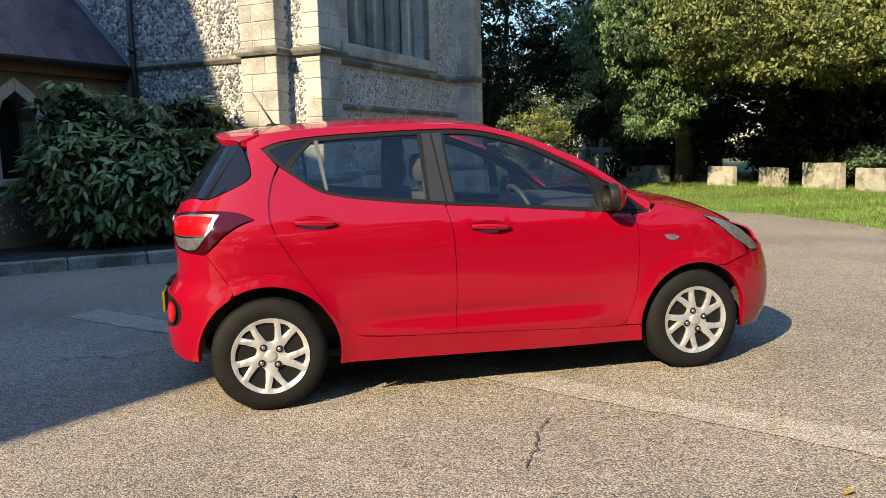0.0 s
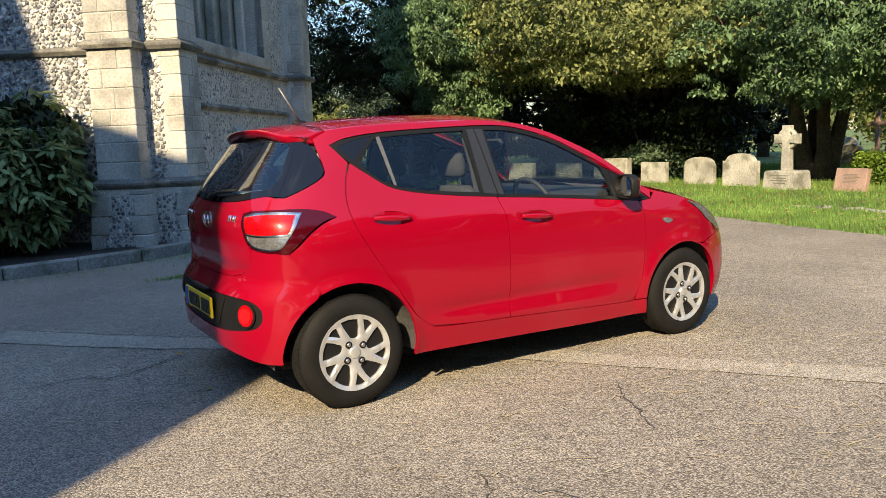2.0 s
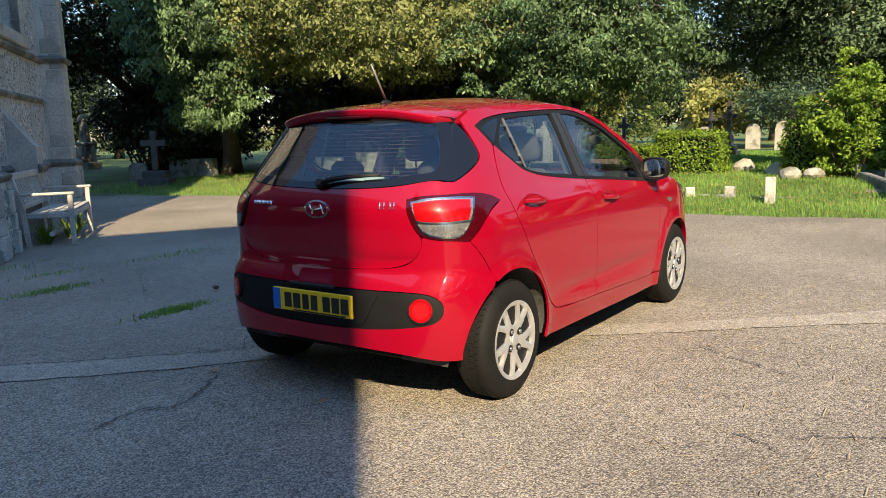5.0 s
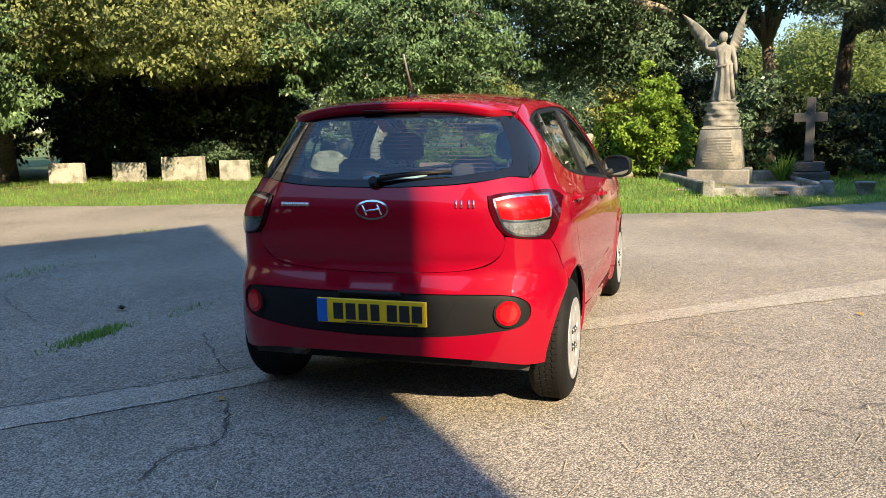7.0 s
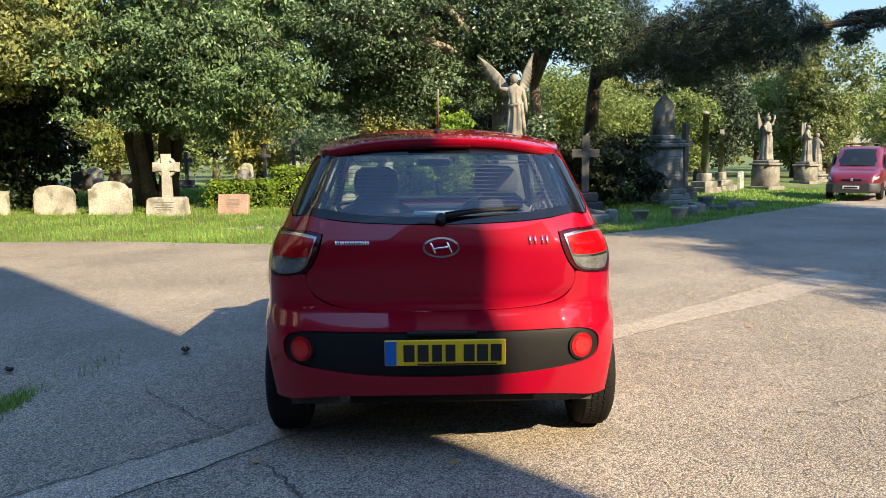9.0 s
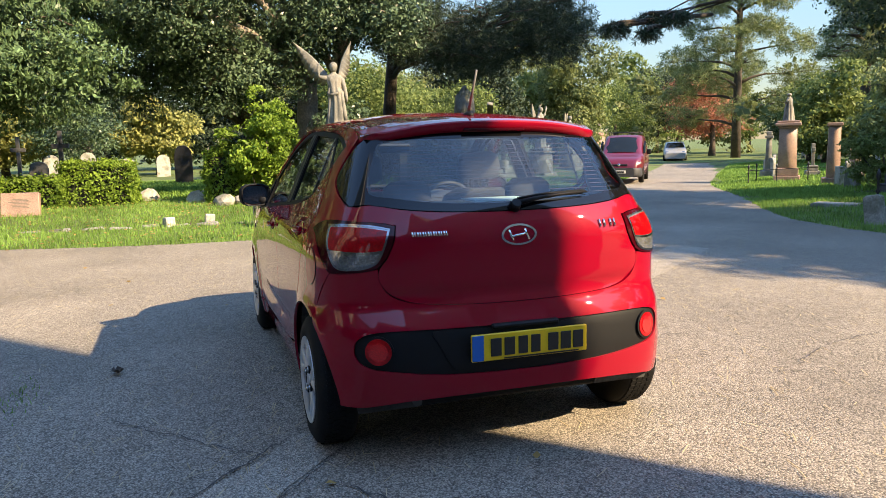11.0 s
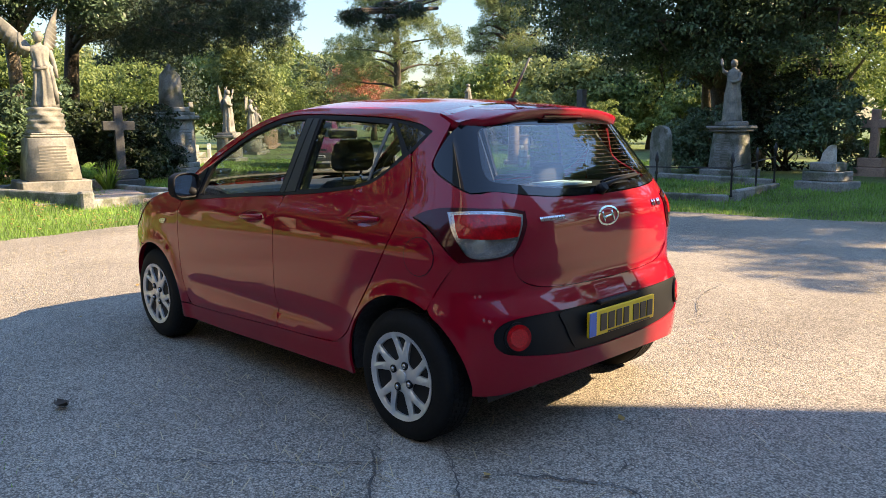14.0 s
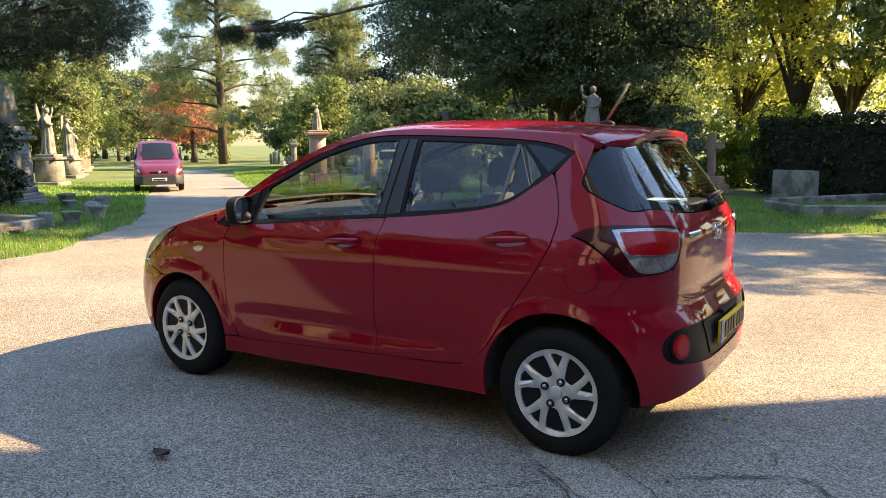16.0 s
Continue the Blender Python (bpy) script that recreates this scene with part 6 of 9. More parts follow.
def celtic_cross(m):
    g = thing("stone_cross", "pale limestone wheel cross on a stepped stone base", "stone cross", m)
    part("base", prism([(-.40, 0), (.40, 0), (.36, .36), (.32, .40), (-.32, .40), (-.36, .36)], -.24, .24, .015), GRAVE, g)
    bm = prism([(-.10, .36), (.10, .36), (.085, .95), (.27, .93), (.27, 1.13), (.085, 1.11), (.09, 1.30), (-.09, 1.30), (-.085, 1.11), (-.27, 1.13), (-.27, .93), (-.085, .95)], -.07, .07, .012)
    part("cross", bm, GRAVE, g)
    rimg = [[(r * math.cos(a), y, 1.03 + r * math.sin(a)) for r, y in ((.215, -.045), (.215, .045), (.15, .045), (.15, -.045))] for a in np.linspace(0, 2 * math.pi, 33)]
    part("wheel_ring", loft(rimg, cap=False), GRAVE, g)
    lettering(g, .5, .12, .32, -.243, 4, rg)
    return g


celtic_cross(stand(12.57, 5.45, -92))


def latin_cross(m, h, material, label, base=True, w=.55, t=.14, group=""):
    g = thing("stone_cross", label, "stone cross", m, group)
    z0 = 0
    if base:
        part("base", block(w * 1.3, .5, .22, .02), material, g)
        part("base", block(w * .95, .36, .2, .02, (0, 0, .22)), material, g)
        z0 = .42
    a, q = t / 2, z0 + (h - z0) * .62
    part("cross", prism([(-a, z0), (a, z0), (a, q), (w / 2, q), (w / 2, q + t * 1.1), (a, q + t * 1.1), (a, h), (-a, h), (-a, q + t * 1.1), (-w / 2, q + t * 1.1), (-w / 2, q), (-a, q)], -t * .4, t * .4, .012), material, g)
    return g


latin_cross(stand(26.1, 5.05, -95), 2.0, GRAVE_DARK, "dark stone cross on a stepped base")
latin_cross(stand(31.7, 7.3, -95), 2.0, GRAVE_SHADE, "dark stone cross on a stepped base", w=.55)
latin_cross(stand(25.0, 10.6, -95), 1.8, GRAVE_PINK, "brown stone cross under the yew", w=.6)
latin_cross(stand(27.0, 9.4, -95), 1.5, GRAVE_DARK, "dark stone cross under the yew", w=.5)
latin_cross(stand(13.85, -3.6, -100), 1.72, GRAVE_SHADE, "grey stone cross beside dark shrubs", w=.62, t=.17)
latin_cross(stand(22.2, -8.7, -60), 2.5, GRAVE_DARK, "tall dark granite cross on a stepped base", w=.6, t=.2)
latin_cross(stand(9.3, -13.4, 170), 2.1, GRAVE_DARK, "tall dark cross among shrubs", w=.4, t=.2)
latin_cross(stand(3.1, -15.4, 172), 1.45, GRAVE_PINK, "brown stone cross on a stepped base", w=.55, t=.16)
latin_cross(stand(9.8, 16.0, -60), 1.5, GRAVE_DARK, "dark stone cross under the trees", w=.7, t=.15)
for x, y, hh, mt in ((31, 6.5, 1.0, GRAVE_DARK), (30, 12, .8, GRAVE_GREY), (28, 13.4, .9, GRAVE), (34, 3.4, 1.1, GRAVE), (36, 5.2, 1.4, GRAVE), (38, 7, 1.3, GRAVE), (35, 9, .9, GRAVE_GREY), (24, 12.2, .8, GRAVE_DARK), (22.5, 10, .7, GRAVE_GREY), (40, 10, 1.2, GRAVE), (41, 2, 1.2, GRAVE), (35, -.2, 1.0, GRAVE_GREY)):
    headstone(.7, hh, .13, "round", "old headstone in the farther lawn", stand(x, y, -90 + rg.uniform(-12, 12)), mt, group="headstones in the far lawn")


# angel on its tapered pedestal inside a low kerb
def pedestal(m, steps, shaft, cap, material, label, name="pedestal", lines=0):
    """steps and cap: (width, height) pairs; shaft: (bottom width, top width, height)."""
    g = thing(name, label, "pedestal", m)
    z = 0
    for w, h in steps:
        part("step", block(w, w, h, .02, (0, 0, z)), material, g)
        z += h
    a, b, h = shaft
    part("shaft", loft([[(-w / 2, -w / 2, zz), (w / 2, -w / 2, zz), (w / 2, w / 2, zz), (-w / 2, w / 2, zz)] for w, zz in ((a * .97, z), (a, z + .02), (b, z + h - .02), (b * .97, z + h))]), material, g)
    for f in g.children[-1].data.polygons:
        f.use_smooth = False
    if lines:
        # writing follows the taper
        for k in range(lines):
            t = .2 + .65 * k / lines
            w = (a + (b - a) * t) / 2
            ob = part("letter_line", block(w * rg.uniform(1.0, 1.45), .004, .022, 0, (0, 0, 0)), LETTER, g)
            ob.matrix_basis = pose(0, -w - .001, z + h * t, math.degrees(math.atan2(-(a - b) / 2, h)), 0, 0)
    z += h
    for w, h in cap:
        part("cornice", block(w, w, h, .02, (0, 0, z)), material, g)
        z += h
    return g, z


A_AT = (12.75, -1.86)
ped, top = pedestal(stand(*A_AT, -97), [(1.14, .31)], (.88, .72, .76), [(.69, .05), (.63, .03)], MARBLE, "tapered limestone pedestal with worn lines of writing", lines=9)


def robed(rings, n=36, folds=9, depth=.11, seed=1):
    """A robed figure out of (z, x, y, rx, ry, fold) rings with vertical folds."""
    r = np.random.RandomState(seed)
    ph = r.uniform(0, 6.28, 4)
    out = []
    for z, x, y, rx, ry, fo in rings:
        pts = []
        for i in range(n):
            a = 2 * math.pi * i / n
            k = 1 + depth * fo * (math.sin(folds * a + ph[0] + z * 1.5) + .6 * math.sin(folds * 1.7 * a + ph[1] - z * 2))
            pts.append((x + rx * k * math.cos(a), y + ry * k * math.sin(a), z))
        out.append(pts)
    return loft(out)


def wing(tip, root, broad, lift, feathers=10):
    """One stone wing: a bowed leading edge from root to tip, and a trailing edge of overlapping quills."""
    root, tip, rows = Vector(root), Vector(tip), []
    away = (tip - root).normalized()
    down = Vector((away.z, 0, -away.x)) * (1 if tip.x < root.x else -1)
    down = -down if down.z > 0 else down
    n = feathers * 7
    for i in range(n + 1):
        k = i / n
        lead = root.lerp(tip, k) - down * lift * math.sin(math.pi * k) + Vector((0, .07 * math.sin(math.pi * k), 0))
        wide = broad * (.75 + .5 * math.sin(math.pi * min(1, k * 1.15))) * (1 - k**3) * (.84 + .22 * ((k * feathers) % 1.0)) + .015
        trail = lead + down * wide - away * wide * .35 + Vector((0, .03, 0))
        mid, th = lead.lerp(trail, .42), .03 * (1 - .7 * k)
        rows.append([lead, lead.lerp(trail, .1) + Vector((0, -th, 0)), mid + Vector((0, -th * .7, 0)), trail, mid + Vector((0, th + .02, 0)), lead.lerp(trail, .1) + Vector((0, th, 0))])
    return loft(rows)


def angel(m):
    """A winged marble figure on a mound of rock, front towards -y, in one mesh."""
    bm = bmesh.new()
    rock = []
    for k in range(15):
        z = -.50 + .52 * k / 14
        base = .335 - .05 * (k / 14) + .022 * math.sin(k * 2.1) - (.09 if k == 14 else 0)
        rock.append([(base * (1 + .07 * math.sin(5 * a + z * 17) + .05 * math.sin(9 * a - z * 26)) * math.cos(a), .92 * base * (1 + .07 * math.sin(4 * a + z * 21)) * math.sin(a), z) for a in np.linspace(0, 2 * math.pi, 37)[:-1]])
    add_to(bm, loft(rock))
    add_to(bm, robed([(0, .02, 0, .235, .20, .5), (.06, .02, 0, .225, .19, 1.1), (.2, .025, -.01, .195, .165, 1.4), (.38, .03, -.015, .178, .15, 1.3), (.55, .03, -.015, .165, .14, 1.1), (.70, .02, -.01, .155, .13, .8), (.76, .015, -.01, .172, .142, 1.2),
                      (.80, .01, -.01, .150, .122, .7), (.88, .0, -.005, .138, .108, .5), (.98, -.005, 0, .158, .115, .35), (1.07, -.01, 0, .182, .108, .15), (1.13, -.01, 0, .150, .085, 0), (1.17, -.01, 0, .062, .056, 0), (1.22, -.012, -.008, .048, .05, 0)], n=44, folds=8, depth=.13, seed=3))
    add_to(bm, loft([ring(-.015, -.02, 1.20 + dz, r, r * 1.12, 18) for dz, r in ((0, .035), (.03, .068), (.075, .083), (.10, .090), (.14, .092), (.18, .075), (.215, .03))]))
    # a sash across the robe, hanging folds beside the knee
    add_to(bm, tube([(.15, -.03, .78), (.06, -.135, .74), (-.06, -.13, .71), (-.15, -.05, .70)], [.03, .034, .034, .03], 8))
    add_to(bm, tube([(.15, -.06, .76), (.17, -.10, .5), (.20, -.11, .25), (.22, -.09, .08)], [.035, .045, .05, .035], 8))
    add_to(bm, tube([(-.17, 0, 1.07), (-.27, -.04, 1.08), (-.345, -.08, 1.10), (-.345, -.10, 1.24), (-.335, -.11, 1.36)], [.058, .048, .044, .036, .026], 10))
    add_to(bm, tube([(.165, 0, 1.06), (.215, -.02, .86), (.245, -.05, .68), (.255, -.07, .55)], [.056, .047, .038, .024], 10))
    add_to(bm, wing((-.86, .16, 1.86), (-.10, .11, 1.12), .30, .07))
    add_to(bm, wing((.40, .18, 1.88), (.08, .11, 1.10), .20, .05))
    me = bpy.data.meshes.new("angel_statue")
    bm.to_mesh(me)
    bm.free()
    me.materials.append(MARBLE)
    ob = new("angel_statue", me)
    ob.matrix_basis = m
    return tagged(ob, "weathered pale marble statue of a robed angel with raised wings", "statue")


angel(Matrix.Translation((A_AT[0], A_AT[1], float(lawn_z(*A_AT)) - .03 + top + .455)) @ pose(0, 0, 0, 0, 0, -97) @ Matrix.Scale(.945, 4))


def grave_kerb(name, corners, label, h=.18, t=.14, material=GRAVE_GREY, posts=True):
    """A low stone frame round a plot, each side a piece of its own."""
    g = thing(name, label, "grave kerb", stand(*corners[0], 0))
    o = Vector((*corners[0], float(lawn_z(*corners[0])) - .03))
    for a, b in zip(corners, corners[1:] + corners[:1]):
        a, b = Vector((*a, 0)), Vector((*b, 0))
        mid = (a + b) / 2
        ob = part("kerb_stone", block((b - a).length - t, t, h + .05, .02), material, g)
        ob.matrix_basis = pose(mid.x - o.x, mid.y - o.y, float(lawn_z(mid.x, mid.y)) - .06 - o.z, 0, 0, math.degrees(math.atan2((b - a).y, (b - a).x)))
        if posts:
            ob = part("corner_post", block(t * 1.5, t * 1.5, h + .16, .03), material, g)
            ob.matrix_basis = pose(a.x - o.x, a.y - o.y, float(lawn_z(a.x, a.y)) - .06 - o.z)
    return g


grave_kerb("grave_kerb", [(10.35, -1.6), (11.1, -3.55), (13.6, -3.2), (13.4, -.75)], "low grey stone kerb with corner posts round the angel's plot")
fill = tagged(part("plot_gravel", block(2.6, 1.9, .06, .01), mat("plot_gravel_stone", (.22, .17, .14), rough=.95, var=.3, vscale=3, fine=.5, fscale=40, bump=.8, bscale=40, depth=.01)), "brownish gravel bed inside the angel's plot", "gravel bed")
fill.matrix_basis = pose(12.1, -2.25, float(lawn_z(12.0, -2.2)) - .02, 0, 0, -12)

# leaning stub posts and low broken edging in the grass
for x, y, w, h, lean, r in ((9.6, .07, .20, .46, (0, 12), 10), (10.25, .85, .16, .22, (3, 2), 0), (10.2, 1.5, .18, .2, (0, 3), 20), (5.5, -8.6, .26, .5, (6, 10), 15)):
    st = thing("stone_post", "short leaning weathered stone post in the grass", "stone post", stand(x, y, r, -.05, lean), "stub posts in the grass")
    part("post", prism([(-w / 2, 0), (w / 2, 0), (w / 2, h * .93), (w * .3, h), (-w * .35, h), (-w / 2, h * .95)], -.08, .08, .02), GRAVE, st)
edging = thing("stone_edging", "row of low broken edging stones sunk in grass", "edging", stand(10.2, 2.0, 0))
for k in range(9):
    ob = part("edging_stone", block(rg.uniform(.25, .42), .12, rg.uniform(.10, .15), .03), GRAVE_GREY, edging)
    ob.matrix_basis = pose(rg.uniform(-.1, .1), 1.6 - k * .45, -.06, rg.uniform(-4, 4), rg.uniform(-5, 5), 90 + rg.uniform(-8, 8))
for x, y, s in ((13.0, .45, .45), (13.2, .05, .4), (15.8, 2.0, .5), (14.4, .9, .55)):
    rock = thing("rubble_stone", "rough pale stone lying in the grass", "stone", stand(x, y, rg.uniform(0, 90)), "loose stones")
    bm = bmesh.new()
    bmesh.ops.create_icosphere(bm, subdivisions=2, radius=s / 2)
    for vv in bm.verts:
        vv.co *= 1 + .25 * noise.noise(vv.co * 4 + Vector((x, y, 0)))
        vv.co.z = vv.co.z * .7 + .12
    part("stone", bm, GRAVE, rock)

# obelisk and the monuments along the road
g, zt = pedestal(stand(17.5, -6.5, -66), [(1.22, .16), (1.06, .16), (.92, .14)], (.80, .74, 1.12), [(1.0, .11), (.84, .09), (.66, .13)], GRAVE_GREY, "grey granite obelisk monument on a stepped pedestal", "obelisk", 8)
part("needle", loft([[(-w / 2, -w / 2, z), (w / 2, -w / 2, z), (w / 2, w / 2, z), (-w / 2, w / 2, z)] for w, z in ((.46, zt), (.41, zt + .5), (.37, zt + .82), (.02, zt + 1.12))]), GRAVE_GREY, g)
for f in g.children[-1].data.polygons:
    f.use_smooth = False
for x, y, h, w in ((25.3, -10.5, 2.9, .26), (26.8, -11.7, 2.1, .2)):
    g, zt = pedestal(stand(x, y, -60), [(.9, .25), (.7, .22)], (w * 1.6, w * 1.5, .3), [], GRAVE_GREY, "slender grey stone column on a stepped base", "column")
    part("column", loft([ring(0, 0, z, r, r, 14) for z, r in ((zt, w * .55), (zt + h * .8, w * .42), (h, w * .5), (h + .2, w * .1))]), GRAVE_GREY, g)


def figure(m, seed, arm=True, wings=False, veil=False):
    """A standing stone figure in one mesh, front towards -y."""
    bm = bmesh.new()
    add_to(bm, robed([(0, 0, 0, .24, .22, .4), (.06, 0, 0, .21, .19, .9), (.3, 0, 0, .185, .165, 1.2), (.6, .015, 0, .165, .145, 1.1), (.82, .01, 0, .145, .12, .6), (.95, 0, 0, .15, .11, .4), (1.06, 0, 0, .165, .10, .2),
                      (1.13, 0, 0, .13, .075, 0), (1.17, 0, 0, .05, .05, 0), (1.21, 0, 0, .04, .04, 0)], seed=seed))
    add_to(bm, loft([ring(0, -.01, 1.20 + dz, r * (1.25 if veil else 1), r * 1.15, 14) for dz, r in ((0, .035), (.03, .065), (.08, .075), (.13, .066), (.165, .03))]))
    if arm:
        add_to(bm, tube([(.15, 0, 1.06), (.25, -.05, 1.12), (.27, -.08, 1.28), (.28, -.09, 1.40)], [.055, .045, .035, .022], 9))
    else:
        add_to(bm, tube([(.15, 0, 1.06), (.19, -.06, .9), (.08, -.14, .92)], [.05, .045, .03], 9))
    add_to(bm, tube([(-.15, 0, 1.06), (-.2, -.05, .9), (-.08, -.15, .86), (-.02, -.15, .9)], [.055, .045, .04, .025], 9))
    if wings:
        for s in (-1, 1):
            prof = []
            for i in range(7):
                t = i / 6
                lead = Vector((s * (.05 + .34 * t), .12, 1.05 + .45 * t))
                trail = lead + Vector((-s * .05, .06, -.5 * (1 - t)**.6 - .08))
                mid = (lead + trail) / 2 + Vector((0, .04, 0))
                prof.append([lead, mid + Vector((0, .02, 0)), trail, mid - Vector((0, .02, 0))])
            add_to(bm, loft(prof))
    me = bpy.data.meshes.new("statue")
    bm.to_mesh(me)
    bm.free()
    me.materials.append(MARBLE)
    ob = new("stone_statue", me)
    ob.matrix_basis = m
    return ob


S_AT = (5.35, -13.4)
g, zt = pedestal(stand(*S_AT, 168), [(.90, .20)], (.64, .52, .80), [(.68, .06), (.76, .07), (.50, .09)], GRAVE_GREY, "tapered grey stone pedestal with lines of writing and a moulded cap", lines=9)
tagged(figure(Matrix.Translation((*S_AT, float(lawn_z(*S_AT)) - .035 + zt)) @ pose(0, 0, 0, 0, 0, 168) @ Matrix.Diagonal((-.96, .96, .96, 1)), 4), "weathered grey stone figure with one raised arm on a pedestal", "statue")
for k, (x, y, h0, sc, wi, ar) in enumerate(((28.6, -14.3, 1.3, 1.35, True, True), (35.0, -19.2, 1.15, 1.35, True, False), (43.2, -25.0, 2.3, 1.35, False, False), (45.2, -26.4, 2.3, 1.4, False, False), (49.5, -29.4, 2.2, 1.3, False, True), (37.2, -20.8, .6, 1.5, False, False))):
    g, zt = pedestal(stand(x, y, -58), [(1.1, .18)], (.82, .78, h0 - .43), [(.96, .1), (.76, .12)], GRAVE_PINK if h0 > 2 else MARBLE, "stone pedestal on the lawn by the drive")
    tagged(figure(Matrix.Translation((x, y, float(lawn_z(x, y)) - .035 + zt)) @ pose(0, 0, 0, 0, 0, -50 + 15 * k) @ Matrix.Scale(sc, 4), 6 + k, ar, wi), "pale weathered stone figure on a pedestal by the drive", "statue", "statues along the drive")
g, zt = pedestal(stand(18.6, -19.0, 137), [(.86, .22), (.74, .26)], (.62, .57, 1.38), [(.66, .08), (.84, .11), (.74, .07)], GRAVE_PINK, "tall pink granite pedestal beside the drive")
tagged(figure(Matrix.Translation((18.6, -19.0, float(lawn_z(18.6, -19.0)) - .035 + zt)) @ pose(0, 0, 0, 0, 0, 120) @ Matrix.Diagonal((.92, .92, .70, 1)), 15, False, False, True), "veiled pinkish stone figure on a granite pedestal", "statue")
for x, y, h in ((14.6, -17.0, 2.0), (17.2, -20.6, 1.2)):
    g, zt = pedestal(stand(x, y, 137), [(.6, .25)], (.36, .32, h - .5), [(.42, .1)], GRAVE_PINK, "slim pink granite pillar on a dark base", "column")
for x, y, w, h, mt in ((6.4, -12.3, .68, 1.15, GRAVE_GREY), (15.6, -18.6, .5, .7, GRAVE), (13.2, -15.8, .5, .6, GRAVE), (12.0, -15.0, .55, .55, GRAVE_GREY), (21, -20.5, .5, .8, GRAVE), (23, -22, .5, .7, GRAVE), (28, -13.0, .9, .8, GRAVE), (30, -14.6, .5, .6, GRAVE_GREY), (24.5, -23.5, .6, .6, GRAVE_GREY), (27, -26, .6, .7, GRAVE)):
    headstone(w, h, .12, "round" if h > .65 else "square", "old upright gravestone on the lawn by the drive", stand(x, y, 150 + rg.uniform(-15, 15)), mt, group="gravestones by the drive")

far_rng = np.random.RandomState(44)
for k in range(34):
    q = far_rng.uniform(0, 1)
    x, y = 19.5 + 26 * q + far_rng.uniform(-2, 2), -24.0 - 19 * q - far_rng.uniform(0, 7)
    m, mt = stand(x, y, 140 + far_rng.uniform(-20, 20), lean=(far_rng.uniform(-4, 4), far_rng.uniform(-4, 4))), (GRAVE, GRAVE_GREY, GRAVE, MARBLE)[far_rng.randint(4)]
    if k % 4 == 3:
        latin_cross(m, far_rng.uniform(1.1, 1.7), mt, "weathered stone cross in the far lawn", w=.5, t=.13, group="crosses in the far lawn")
    else:
        headstone(far_rng.uniform(.5, .75), far_rng.uniform(.6, 1.15), .12, ("round", "shouldered", "square")[k % 3], "old headstone in the farther lawn", m, mt, group="headstones in the far lawn")

# sunlit graves seen through the gap behind the church
g, zt = pedestal(stand(14.2, 26.8, -70), [(.8, .3)], (.56, .5, .7), [(.62, .1)], MARBLE, "pale stone pedestal beyond the dark trees")
tagged(figure(Matrix.Translation((14.2, 26.8, float(lawn_z(14.2, 26.8)) - .035 + zt)) @ pose(0, 0, 0, 0, 0, -70) @ Matrix.Scale(.95, 4), 31, False), "pale weathered stone figure beyond the dark trees", "statue")
for x, y, h in ((12.9, 26.4, 1.1), (13.3, 29.0, 1.3), (15.2, 29.5, 1.0), (12.2, 24.2, .5)):
    headstone(.6, h, .12, "round", "pale headstone on the lawn behind the church", stand(x, y, -70), GRAVE, 0, "")

# railed plots before the statue and round the pink monument
def railing(label, posts, spans, height=.74):
    """Iron posts with turned heads on the ground, single bars between them."""
    x0, y0 = posts[0]
    g = thing("plot_railing", label, "railing", stand(x0, y0, 0))
    ro, k = Vector((x0, y0, float(lawn_z(x0, y0)) - .03)), height / .74
    for x, y in posts:
        ob = part("railing_post", turned([(.03, 0), (.018, .05 * k), (.018, .35 * k), (.035, .38 * k), (.018, .42 * k), (.018, .55 * k), (.04, .60 * k), (.03, .66 * k), (.005, height)], 8), IRON, g)
        ob.matrix_basis = pose(x - ro.x, y - ro.y, float(lawn_z(x, y)) + .08 - ro.z)
    for a, b in spans:
        pa, pb = [Vector((*posts[i], float(lawn_z(*posts[i])) + .08 + .65 * height)) - ro for i in (a, b)]
        part("railing_bar", tube([tuple(pa), tuple(pb)], .012, 6), IRON, g)
    return g


grave_kerb("grave_kerb", [(3.40, -9.45), (5.9, -8.95), (6.3, -12.0), (3.55, -11.6)], "low grey stone kerb of the railed plot", .14, .14, GRAVE_GREY, False)
railing("rusty iron railing posts with a single bar round a grave plot", [(3.45, -9.5), (3.5, -10.55), (3.6, -11.55), (4.7, -9.25), (5.85, -9.0)], ((0, 1), (1, 2), (0, 3), (3, 4)))
railing("low rusty iron railing round the pink granite monument", [(18.3, -17.1), (17.7, -17.75), (17.0, -18.4), (16.3, -19.0), (19.3, -18.3)], ((0, 1), (1, 2), (2, 3), (0, 4)), .62)
g, zt = pedestal(stand(21.2, -20.5, 137), [(.6, .3)], (.26, .2, 1.25), [(.3, .1), (.2, .16)], MARBLE, "slim pale stone pillar with a knob on the lawn", "column")
latin_cross(stand(20.1, -21.6, 140), 1.25, MARBLE, "small pale marble cross on the lawn", w=.6, t=.15)
headstone(.55, .95, .12, "round", "pale upright gravestone behind the railing", stand(18.7, -22.3, 140), GRAVE, 0, "")
